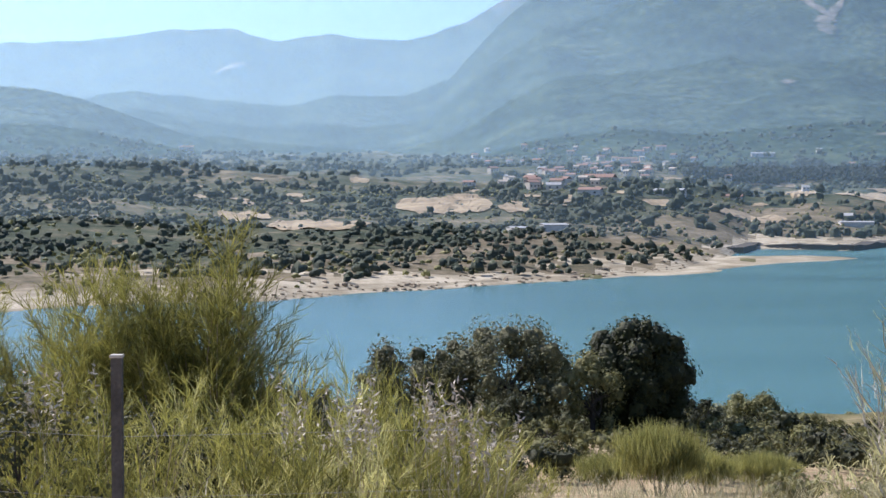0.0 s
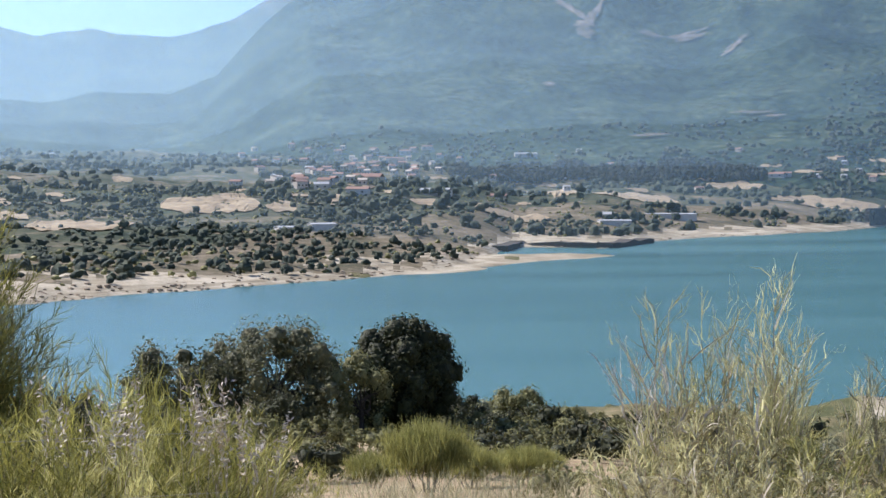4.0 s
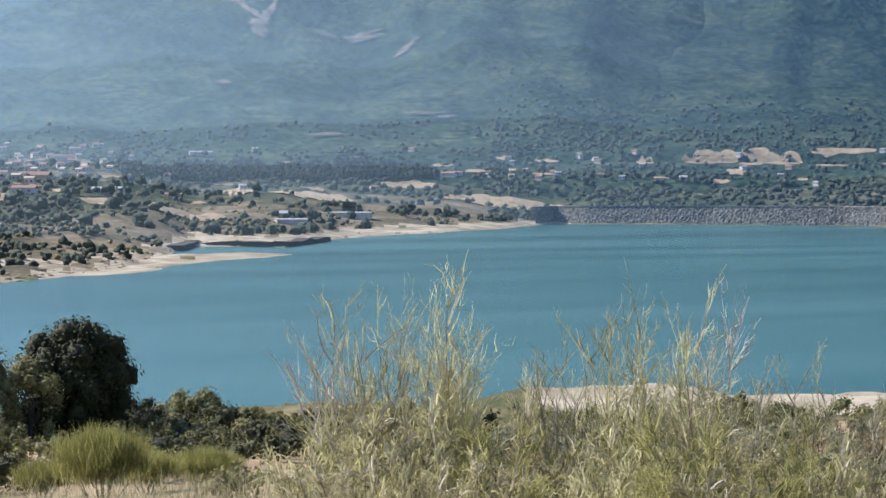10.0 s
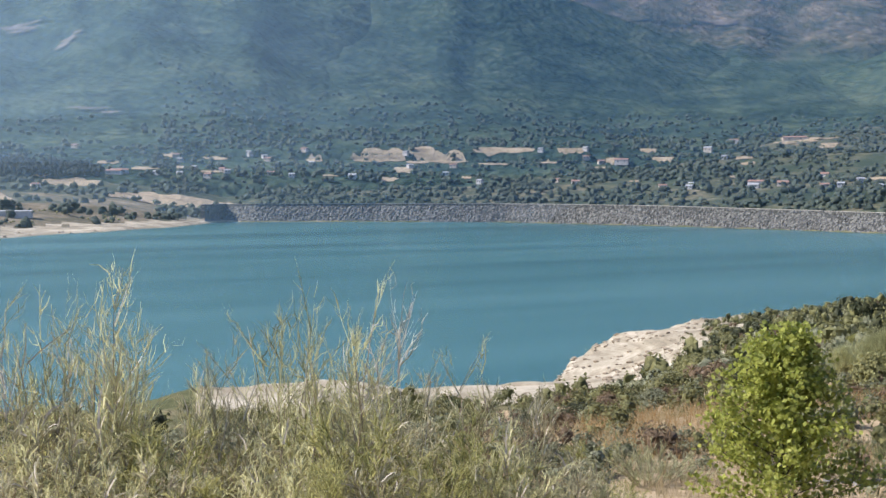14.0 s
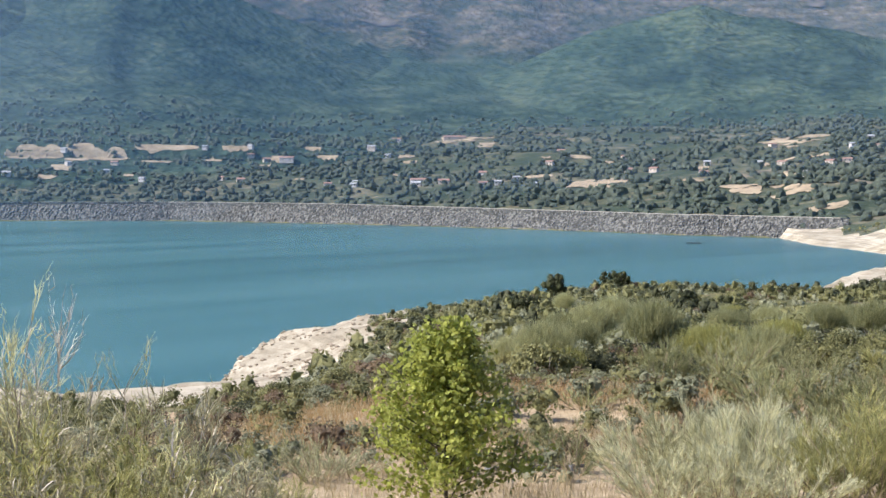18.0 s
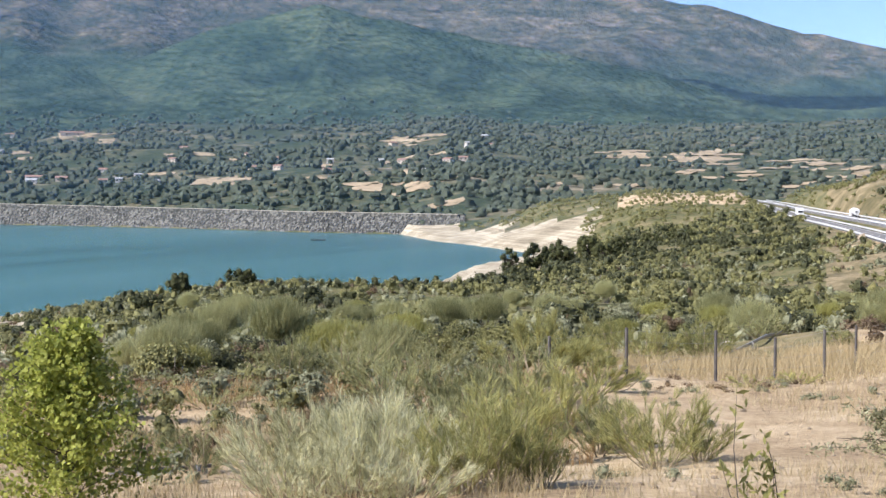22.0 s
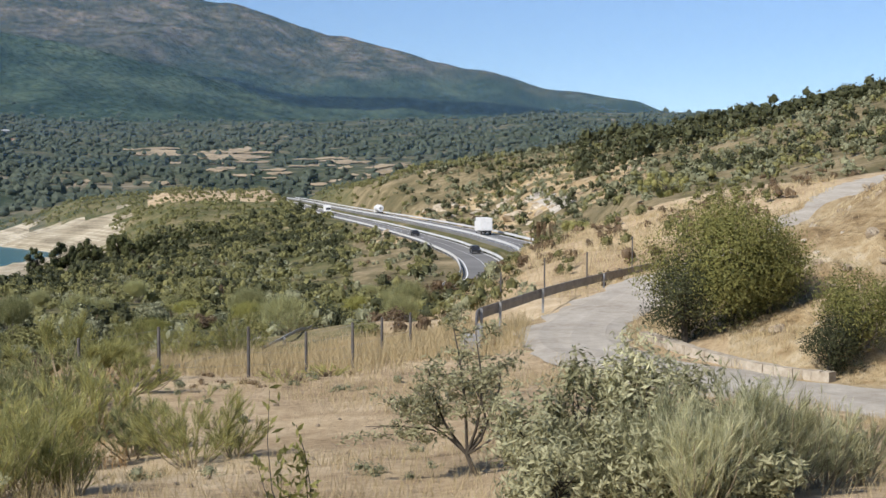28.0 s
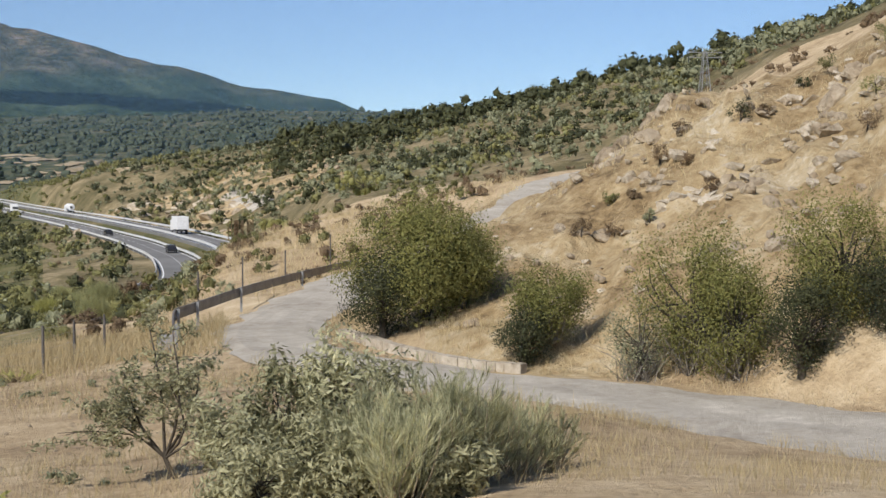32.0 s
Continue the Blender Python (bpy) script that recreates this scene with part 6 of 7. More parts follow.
# trees and hedges of the valley
for k, (m, n, a0, a1, r0, r1, th, wd, lab) in enumerate((
        (M_far_tree, 4200, 24, -17, 520, 1150, -0.16, (2.0, 4.6), "scattered trees and hedges on the far shore"),
        (M_far_tree, 8000, 24, -30, 950, 2500, -0.10, (4, 9), "trees of the valley floor"),
        (M_far_tree, 12500, -24, -67, 1180, 2800, -0.30, (4, 8.5), "trees of the valley floor behind the dam"),
        (M_far_tree, 7000, -62, -96, 1000, 2700, -0.28, (4, 8.5), "trees of the valley floor"),
        (M_shrub_olive, 3600, 24, -26, 480, 1400, -0.2, (1.4, 3.2), "low scrub on the far shore"))):
    a, r, g = scatter(n, a0, a1, r0, r1, 600 + k)
    p = place_xyz(a, r)
    over = r - far_shore(a)
    behind_dam = (a < -26) & (a > -64)
    keep = (fbm(p[:, 0] / 90, p[:, 1] / 60, 3, 600 + k) > th) & ((over > np.where(behind_dam, 60, np.where(a < -11, 85, 28))) | (a < -67)) & clear_of_ways(p, 6, 24) & (g.random(len(a)) < np.interp(r, [1900, 2750], [1.0, 0.12]))
    for f in FIELDS:
        inside = (a < f[0]) & (a > f[1]) & (p[:, 2] - EYE > r * np.tan(np.radians(f[2] - 0.13))) & (p[:, 2] - EYE < r * np.tan(np.radians(f[3]))) & (np.arange(len(a)) % 14 > 0)
        keep &= ~inside
    w = g.uniform(*wd, len(a))[keep]
    cover("valley_trees", lab, "trees", a[keep], r[keep], w * 2.0, 6, m, 620 + k, 0.2, 0.5, 1)


# a dark pine belt below the village slopes
M_pine = leafy("pine_needles", (0.012, 0.020, 0.016), (0.036, 0.048, 0.034), 0.1, 0.8, 0.7)
a, r, g = scatter(15000, -9.6, -22.0, 1650, 2350, 640)
rise = np.degrees(np.arctan2(top_of(a, r) - EYE, r))
keep = (rise > 0.38 + 0.25 * fbm(a, r * 0, 3, 641)) & (rise < 1.0 + 0.4 * fbm(a * 0.7, r * 0, 3, 642))
cover("pine_belt", "dark pine belt below the mountain slopes", "trees", a[keep], r[keep], g.uniform(8, 14, int(keep.sum())), 6, M_pine, 643, 0.2, 0.75, 1)


# ---- land use on the ground sheet ----
for m in (M_scrubland, M_sand, M_slope, M_valley, M_shoreland, M_hillside):
    land.data.materials.append(m)
ca = 0.25 * (G_AZ[:-1] + G_AZ[1:] + np.roll(G_AZ, -1, 1)[:-1] + np.roll(G_AZ, -1, 1)[1:])
ca[:, -1] = G_AZ[:-1, -1]
cr, cz = 0.5 * (G_R[:-1] + G_R[1:]), 0.5 * (G_Z[:-1] + G_Z[1:])
cx, cy = -cr * np.sin(np.radians(ca)), cr * np.cos(np.radians(ca))
wob = fbm(cx / 22, cy / 22, 4, 91)
use = np.zeros(ca.shape, np.int32)
use[(cr > 62 + wob * 20) & (ca > -92)] = 1
use[(cr > 170) & (ca <= -92)] = 1
lake_side = (ca > -67) & (ca < 60)
use[lake_side & (cr < 900) & (cz < 4.5 + wob * 6) & (cr > 150)] = 2
use[(ca < -25.5) & (ca > -40) & (cr > 150 + wob * 20) & (cr < 300)] = 2
use[(ca <= -40) & (ca > -46.5 + wob * 3) & (cr > 150 + wob * 30) & (cr < 400)] = 2
use[(ca < -62) & (ca > -72) & (cr > 480) & (cr < 1100) & (cz < 6.5 + wob * 8)] = 2
use[(ca < -94.5 - wob * 3) & (cr > 39) & (cr < 110 + wob * 30)] = 3
use[(ca < -79.5) & (ca > -91) & (cr > 320) & (cr < 480 + wob * 60) & (wob > -0.15)] = 3
use[(ca < -80) & (cr < 170)] = np.where(use[(ca < -80) & (cr < 170)] == 1, 0, use[(ca < -80) & (cr < 170)])
use[(ca < -70.8) & (ca > -76) & (cr > 780 + wob * 60) & (cr < 960)] = 0
far_mask = lake_side & (cr > far_shore(ca) + 20)
use[far_mask & (cz > 3.2 + wob * 5)] = 4
near_edge = cr < far_shore(ca) + 95 + wob * 70
use[far_mask & (cz > 3.2 + wob * 5) & (ca > -24) & (cr < far_shore(ca) + np.interp(ca, [-27, -8, -3, 2], [420, 420, 300, 150]) + wob * 180)] = 5
use[(ca < -10) & (ca > -27.4) & (cr > far_shore(ca) - 30) & near_edge] = 2
use[(ca < -79) & (cr > 170) & (cr < 1000) & (use == 1)] = 6
use[(ca + wob * 1.4 < -61.8) & (ca + wob * 2.4 > -69.4) & (cr > near_shore(ca) - 60) & (cr < np.maximum(far_shore(ca) + 120 + wob * 60, 700))] = 2
use[(ca <= -66) & (ca > -98) & (cr > 1000)] = 4
land.data.polygons.foreach_set("material_index", np.append(use.ravel(), 0).astype(np.int32))

# ---- see-through shells added to imitate summer haze over the valley ----
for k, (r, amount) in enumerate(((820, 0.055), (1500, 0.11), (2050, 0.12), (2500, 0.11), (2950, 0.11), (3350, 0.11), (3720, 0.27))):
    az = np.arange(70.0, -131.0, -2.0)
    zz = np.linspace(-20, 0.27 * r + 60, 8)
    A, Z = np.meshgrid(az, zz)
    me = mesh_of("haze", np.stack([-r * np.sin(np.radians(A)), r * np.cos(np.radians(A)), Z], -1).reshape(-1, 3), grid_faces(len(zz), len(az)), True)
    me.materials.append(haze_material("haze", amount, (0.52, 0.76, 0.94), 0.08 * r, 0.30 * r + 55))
    tagged(new("haze_backdrop", me), "thin bluish see-through shell imitating summer haze over the valley", "haze", kind="structure")


# ---- strips along lines: roads, paint, barriers ----
def offset_line(line, off):
    p = np.asarray(line, float)[:, :2]
    d = np.gradient(p, axis=0)
    d /= np.linalg.norm(d, axis=1, keepdims=True)
    return p + np.stack([d[:, 1], -d[:, 0]], 1) * off


def strip(line, o0, o1, z, lift=0.0):
    a, b = offset_line(line, o0), offset_line(line, o1)
    zz = np.full(len(a), z) if np.isscalar(z) else np.asarray(z)
    v = np.stack([np.column_stack([a, zz + lift]), np.column_stack([b, zz + lift])], 1).reshape(-1, 3)
    i = np.arange(len(a) - 1)[:, None] * 2
    return v, np.concatenate([i, i + 1, i + 3, i + 2], 1)


def beam(line, o0, o1, z0, z1):
    """A long closed bar along a line, between two offsets and two heights (each one value or one for every point)."""
    a, b = offset_line(line, o0), offset_line(line, o1)
    n = len(a)
    z0, z1 = np.broadcast_to(z0, n), np.broadcast_to(z1, n)
    v = np.stack([np.column_stack([a, z0]), np.column_stack([b, z0]), np.column_stack([b, z1]), np.column_stack([a, z1])], 1).reshape(-1, 3)
    i = np.arange(n - 1)[:, None] * 4
    f = np.concatenate([np.concatenate([i + j, i + (j + 1) % 4, i + 4 + (j + 1) % 4, i + 4 + j], 1) for j in range(4)])
    return v, np.vstack([f, [[0, 3, 2, 1]], [[4 * n - 4, 4 * n - 3, 4 * n - 2, 4 * n - 1]]])


def box(cx, cy, cz, sx, sy, sz):
    v = np.array([[x, y, z] for z in (-0.5, 0.5) for x, y in ((-0.5, -0.5), (0.5, -0.5), (0.5, 0.5), (-0.5, 0.5))]) * [sx, sy, sz] + [cx, cy, cz]
    return v, np.array([[3, 2, 1, 0], [4, 5, 6, 7], [0, 1, 5, 4], [1, 2, 6, 5], [2, 3, 7, 6], [3, 0, 4, 7]])


def solid(name, data, mat, label, category, kind="", bevel=0.0):
    me = mesh_of(name, *data)
    me.materials.append(mat)
    ob = new(name, me)
    if bevel:
        b = ob.modifiers.new("bevel", "BEVEL")
        b.width, b.segments = bevel, 1
    return tagged(ob, label, category, kind=kind)


fine_track = smooth_line(TRACK_LINE, 4)
tz = fine_track[:, 2] + 0.02
# the track: three strips across, with a worn crown
cols = []
for off, up in ((-1.0, -0.10), (-0.62, 0.0), (-0.28, -0.02), (0, 0.02), (0.3, -0.02), (0.62, 0.0), (1.0, -0.10)):
    wide = np.interp(np.degrees(np.arctan2(-fine_track[:, 0], fine_track[:, 1])), [-112, -103, -97, -88], [4.0, 3.8, 2.6, 1.9])
    e = off * wide + fbm(fine_track[:, 0] / 2, fine_track[:, 1] / 2, 3, int(off * 10) + 60) * (0.7 if abs(off) == 1 else 0.0)
    d = np.gradient(fine_track[:, :2], axis=0)
    d /= np.linalg.norm(d, axis=1, keepdims=True)
    q = fine_track[:, :2] + np.stack([d[:, 1], -d[:, 0]], 1) * e[:, None]
    cols.append(np.column_stack([q, tz + up + fbm(q[:, 0], q[:, 1], 2, 5) * 0.03]))
tv = np.stack(cols, 1)
solid("gravel_track", (tv.reshape(-1, 3), grid_faces(tv.shape[0], 7)), M_gravel, "grey gravel track winding up past a rocky cutting", "track", "structure")

hw = smooth_line(HIGHWAY_LINE, 5)
for o0, o1, up in ((-7.9, -0.5, 0.0), (1.3, 8.7, 1.8)):
    z = HIGHWAY_Z + up
    solid("road", beam(hw, o0, o1, HIGHWAY_Z - 0.6, z), M_asphalt, "worn grey asphalt carriageway of a motorway", "road", "structure")
    for off in (o0 + 0.6, o1 - 0.6):
        solid("edge_line", beam(hw, off - 0.11, off + 0.11, z + 0.004, z + 0.012), M_white_paint, "white painted edge line", "road marking", "structure")
    mid = (o0 + o1) / 2
    dashes = [beam(hw[k:k + 2], mid - 0.09, mid + 0.09, z + 0.004, z + 0.012) for k in range(0, len(hw) - 1, 3)]
    solid("lane_line", joined(*dashes), M_white_paint, "dashed white lane marking", "road marking", "structure")
solid("median", beam(hw, -0.5, 1.3, HIGHWAY_Z - 0.5, HIGHWAY_Z + 1.2), M_scrubland, "narrow planted earth strip between the carriageways", "median", "structure")


def guard_rail(line, z, label, mat, post_every=3, drop=0.75, name="guard_rail", high=0.31):
    """A waved steel beam on posts along a line."""
    ob = thing(name, label, "guard rail")
    n = len(line)
    z = np.broadcast_to(z, n)
    part("beam", joined(beam(line, -0.03, 0.03, z - high, z - high * 0.62), beam(line, 0.0, 0.05, z - high * 0.66, z - high * 0.34), beam(line, -0.03, 0.03, z - high * 0.38, z)), mat, ob, "waved steel beam")
    q = offset_line(line, 0.1)
    for k in range(0, n, post_every):
        part("post", box(q[k][0], q[k][1], z[k] - drop / 2 - 0.1, 0.08, 0.1, drop + 0.2), M_steel, ob)
    return ob


guard_rail(offset_line(hw, -0.85), HIGHWAY_Z + 0.8, "steel guard rail in sunlit colour along the motorway median", M_rail_sunlit, 6, 0.75, "guard_rail", 0.45)
guard_rail(offset_line(hw, 1.6), HIGHWAY_Z + 2.6, "steel guard rail in sunlit colour along the motorway median", M_rail_sunlit, 6, 0.75, "guard_rail", 0.45)
guard_rail(offset_line(hw, 9.2), HIGHWAY_Z + 2.5, "steel guard rail in sunlit colour along the motorway edge", M_rail_sunlit, 6, 0.75, "guard_rail", 0.45)
guard_rail(offset_line(hw, -8.3), HIGHWAY_Z + 0.75, "grey steel guard rail along the motorway edge", M_rail_sunlit, 6, 0.75, "guard_rail", 0.45)

# the dark rail at the bend of the track
RAIL = smooth_line([(*at(a, r).xy, EYE + r * math.tan(radians(e))) for a, r, e in ((-83.95, 49.0, -5.65), (-84.0, 51.0, -5.12), (-84.4, 53.0, -4.93), (-85.4, 57, -4.62), (-87.0, 64, -4.12), (-89, 74, -3.62), (-91.2, 86, -3.13), (-93.5, 96, -2.7))], 4)
guard_rail(RAIL[:, :2], RAIL[:, 2], "dark weathered steel guard rail round the bend of a gravel track", M_rail, 5, 0.85, "guard_rail", 0.40)
p = at(-83.7, 49.4)
p.z = ground_at(p)
solid("rail_end", joined(box(p.x, p.y, p.z + 0.35, 0.25, 0.5, 0.9), box(p.x + 0.5, p.y + 0.3, p.z + 0.3, 0.12, 0.16, 0.8)), M_steel, "pale bent steel end piece of a guard rail", "guard rail", "", 0.03)

# low kerb of stones at the far edge of the track
M_kerb = landcover("pale_kerb_stone", [(0.0, (0.26, 0.21, 0.15)), (0.5, (0.46, 0.40, 0.31)), (1.0, (0.64, 0.58, 0.48))], 0.5, 6.0, 0.95, 0.8, 0.08)
KERB = smooth_line([at(a, r).xy for a, r in ((-90.7, 50.5), (-92.0, 46.5), (-93.6, 43.6), (-95.9, 41.2), (-98.0, 40.2))], 6)
kz = np.array([ground_at(q) for q in KERB])
rng = np.random.default_rng(15)
kerb = thing("stone_kerb", "low pale stone kerb along a gravel track", "kerb")
for k in range(len(KERB) - 1):
    a, b = KERB[k], KERB[k + 1]
    m = (a + b) / 2
    d = b - a
    w = math.atan2(d[1], d[0])
    v, f = box(0, 0, 0, np.linalg.norm(d) * 0.97, 0.36 + rng.uniform(-0.05, 0.05), 0.52)
    v = v * (1 + rng.normal(size=v.shape) * 0.03)
    c, s = math.cos(w), math.sin(w)
    v = np.column_stack([v[:, 0] * c - v[:, 1] * s + m[0], v[:, 0] * s + v[:, 1] * c + m[1], v[:, 2] + kz[k] + 0.02])
    part("stone", (v, f), M_kerb, kerb)

# edge of the small road below the fence, with its rail
for piece in (((-50.6, 26.6), (-52, 27.0), (-53.4, 27.4), (-54.6, 27.9)), ((-71, 53), (-73, 58.5), (-75, 64), (-77.8, 76), (-79.5, 92))):
    low = smooth_line([at(a, r).xy for a, r in piece], 5)
    lz = np.array([ground_at(q) for q in low])
    far_piece = len(piece) > 4
    guard_rail(low, lz + (0.34 if far_piece else 0.10), "low grey steel rail beside a small road", M_steel if far_piece else M_rail, 4, 0.35 if far_piece else 0.12, "guard_rail", 0.13 if far_piece else 0.07)

# the small road below the fence and a track on the far bank
for name, lab, wide, piece in (("small_road", "pale gravel road below the fence", 1.7, ((-69, 72), (-71, 74), (-73, 76), (-75, 79), (-77.5, 86), (-79.5, 95))), ("bank_track", "narrow earth track climbing the far bank", 3.0, ((-87.5, 356), (-87.1, 372), (-86.6, 390), (-86.2, 410)))):
    low = smooth_line([at(a, r).xy for a, r in piece], 6)
    rows = [offset_line(low, o) for o in (-wide, -wide * 0.4, wide * 0.4, wide)]
    cells = np.stack([np.column_stack([q, [ground_at(p) + 0.12 for p in q]]) for q in rows], 1)
    solid(name, (cells.reshape(-1, 3), grid_faces(len(low), 4)), M_gravel, lab, "track", "structure")

# ---- fence ----
fence_posts = ((-71.28, 43, 1.62), (-74.8, 45.2, 1.6), (-77.1, 48, 1.35), (-78.97, 48.5, 1.55), (-80.15, 54, 1.5), (-81.3, 57, 1.4), (-68.2, 42, 1.5))
fence = thing("wire_fence", "wire fence with grey posts across dry grass", "fence")
tops = []
for a, r, h in fence_posts:
    p = at(a, r)
    z = ground_at(p)
    part("post", joined(tube([(p.x, p.y, z - 0.2), (p.x, p.y, z + h)], [0.055, 0.05], 7), tube([(p.x, p.y, z + h), (p.x, p.y, z + h + 0.02)], [0.05, 0.01], 7)), M_post, fence)
    tops.append((a, Vector((p.x, p.y, z)), h))
tops.sort(key=lambda q: q[0])
for (_, p, h), (_, q, g) in zip(tops, tops[1:]):
    for s in (0.25, 0.5, 0.75, 0.95):
        a, b = p + Vector((0, 0, h * s)), q + Vector((0, 0, g * s))
        part("wire", tube([a, (a + b) / 2 - Vector((0, 0, 0.03)), b], [0.004] * 3, 4), M_steel, fence)
p = at(12.95, 9.3)
z = ground_at(p)
post = thing("fence_post", "single grey concrete fence post in tall broom", "fence post")
top = EYE + 9.3 * math.tan(radians(-6.39))
part("shaft", joined(box(p.x, p.y, (top + z - 0.3) / 2, 0.066, 0.066, top - z + 0.3)), M_post, post)
part("cap", box(p.x, p.y, top + 0.006, 0.078, 0.078, 0.018), M_concrete, post, "pale weathered top")
for s in (0.35, 0.75, 1.15):
    part("wire", tube([Vector((p.x - 2.2, p.y + 0.6, z + s)), Vector((p.x, p.y, z + s)), Vector((p.x + 2.2, p.y + 0.3, z + s))], [0.0015] * 3, 4), M_steel, post)
for a, r, h in ((-84.95, 78, 2.0), (-86.7, 80, 2.1), (-88.4, 84, 2.2), (-90.2, 90, 2.0)):
    p = at(a, r)
    z = ground_at(p)
    ob = thing("tall_post", "thin grey post beside the track", "post", "posts beside the track")
    part("shaft", tube([(p.x, p.y, z - 0.2), (p.x, p.y, z + h)], [0.05, 0.045], 6), M_post, ob)

# ---- dam ----
dam_az = np.linspace(-26.0, -64.8, 760)
dam_r = far_shore(dam_az) + np.where(dam_az > -28, (dam_az + 28) * 16, 0) + np.where(dam_az < -62.2, (-62.2 - dam_az) * 24, 0)
dam_r = np.where(dam_az < -62.2, np.interp(dam_az, [-64.8, -62.2], [985, 1020]), dam_r)
crest_z = np.interp(dam_az, [-64.8, -58, -51, -44, -37, -26], [14.0, 14.6, 16.4, 19.0, 19.6, 19.0])
rows = 15
s = np.linspace(0, 1, rows)[:, None]
R = dam_r[None] - 4 + s * 27
A = np.broadcast_to(dam_az[None], R.shape)
Z = -1.5 + s * (crest_z[None] + 1.5)
rg = np.random.default_rng(31)
lump = rg.uniform(-1, 1, R.shape) * np.where((s > 0.02) & (s < 0.98), 1.3, 0.15)
R, Z = R + lump, Z + rg.uniform(-0.35, 0.35, R.shape) * (s < 0.98)
X, Y = -R * np.sin(np.radians(A)), R * np.cos(np.radians(A))
solid("dam_face", (np.stack([X, Y, Z], -1).reshape(-1, 3), grid_faces(rows, 760)), M_rock, "long grey rockfill dam face above the water", "dam", "structure")
dam_line = np.column_stack([-(dam_r + 25) * np.sin(np.radians(dam_az)), (dam_r + 25) * np.cos(np.radians(dam_az))])[::4]
cz4 = crest_z[::4]
solid("dam_crest", beam(dam_line, -4.5, 4.5, cz4 - 14, cz4 + 0.25), M_rock, "earth crest road along the dam", "dam", "structure")
solid("dam_parapet", beam(dam_line, 3.6, 4.2, cz4 + 0.1, cz4 + 0.6), M_gravel, "low pale parapet along the dam crest", "dam", "structure")

bank_az = np.linspace(-11.6, -17.5, 30)
bank_r = far_shore(bank_az) + 10
bank_line = np.column_stack([-bank_r * np.sin(np.radians(bank_az)), bank_r * np.cos(np.radians(bank_az))])
solid("eroded_bank", beam(bank_line, -5, 5, -2.0, 2.9 + fbm(bank_az * 3, bank_az * 0, 3, 4) * 1.8), M_bark, "dark eroded earth bank above the water", "bank", "structure")

# ---- fields ----
for k, (a0, a1, e0, e1) in enumerate(FIELDS):
    nu, nv = 26, 9
    az = np.linspace(a0, a1, nu)
    r_lo, r_hi = land_on((a0 + a1) / 2, e0, 450), land_on((a0 + a1) / 2, e1, 450)
    r_hi = max(r_hi, r_lo + 26)
    u = np.linspace(0, 1, nu)
    edge = (1 - np.abs(2 * u - 1) ** 4) ** 0.5
    lo = r_lo + (r_hi - r_lo) * (0.5 - 0.5 * edge + fbm(u * 6 + k * 9, u * 0, 3, 7) * 0.35)
    hi = r_lo + (r_hi - r_lo) * (0.5 + 0.5 * edge + fbm(u * 6 + k * 9, u * 0 + 5, 3, 8) * 0.35)
    R = lo[None] + (hi - lo)[None] * np.linspace(0, 1, nv)[:, None]
    A = np.broadcast_to(az[None], R.shape)
    Z = top_of(A, R) + 0.9
    solid("field", (np.stack([-R * np.sin(np.radians(A)), R * np.cos(np.radians(A)), Z], -1).reshape(-1, 3), grid_faces(nv, nu)), M_field, "pale dry stubble field in the valley", "field", "structure")


# ---- buildings of the valley ----
def house(w, d, h, wall, roof, label, pitch=0.35, windows=2):
    ob = thing("house" if pitch > 0.2 else "shed", label, "house" if pitch > 0.2 else "building")
    part("wall", box(0, 0, h / 2 - 1.5, w, d, h + 3), wall, ob)
    rise = d * 0.5 * pitch
    v = np.array([[-w / 2 - 0.4, -d / 2 - 0.5, h], [w / 2 + 0.4, -d / 2 - 0.5, h], [w / 2 + 0.4, 0, h + rise], [-w / 2 - 0.4, 0, h + rise], [-w / 2 - 0.4, d / 2 + 0.5, h], [w / 2 + 0.4, d / 2 + 0.5, h]])
    f = np.array([[0, 1, 2, 3], [3, 2, 5, 4], [0, 4, 5, 1], [0, 3, 3, 4], [1, 5, 2, 2]])
    v2 = np.vstack([v, v + [0, 0, 0.3]])
    f2 = np.array([[0, 1, 2, 3], [3, 2, 5, 4], [6, 9, 8, 7], [9, 10, 11, 8], [0, 6, 7, 1], [4, 5, 11, 10], [0, 3, 9, 6], [3, 4, 10, 9], [1, 7, 8, 2], [2, 8, 11, 5]])
    part("roof", (v2, f2), roof, ob)
    for k in range(windows):
        part("window", box((k + 0.5) / windows * w - w / 2, -d / 2 - 0.02, h * 0.55, min(1.6, w / windows * 0.4), 0.12, min(1.6, h * 0.35)), M_glass_dark, ob)
    return ob


def face_eye(p, turn=0.0):
    return Matrix.Translation(p) @ Matrix.Rotation(math.atan2(p.y, p.x) - math.pi / 2 + radians(turn), 4, "Z")


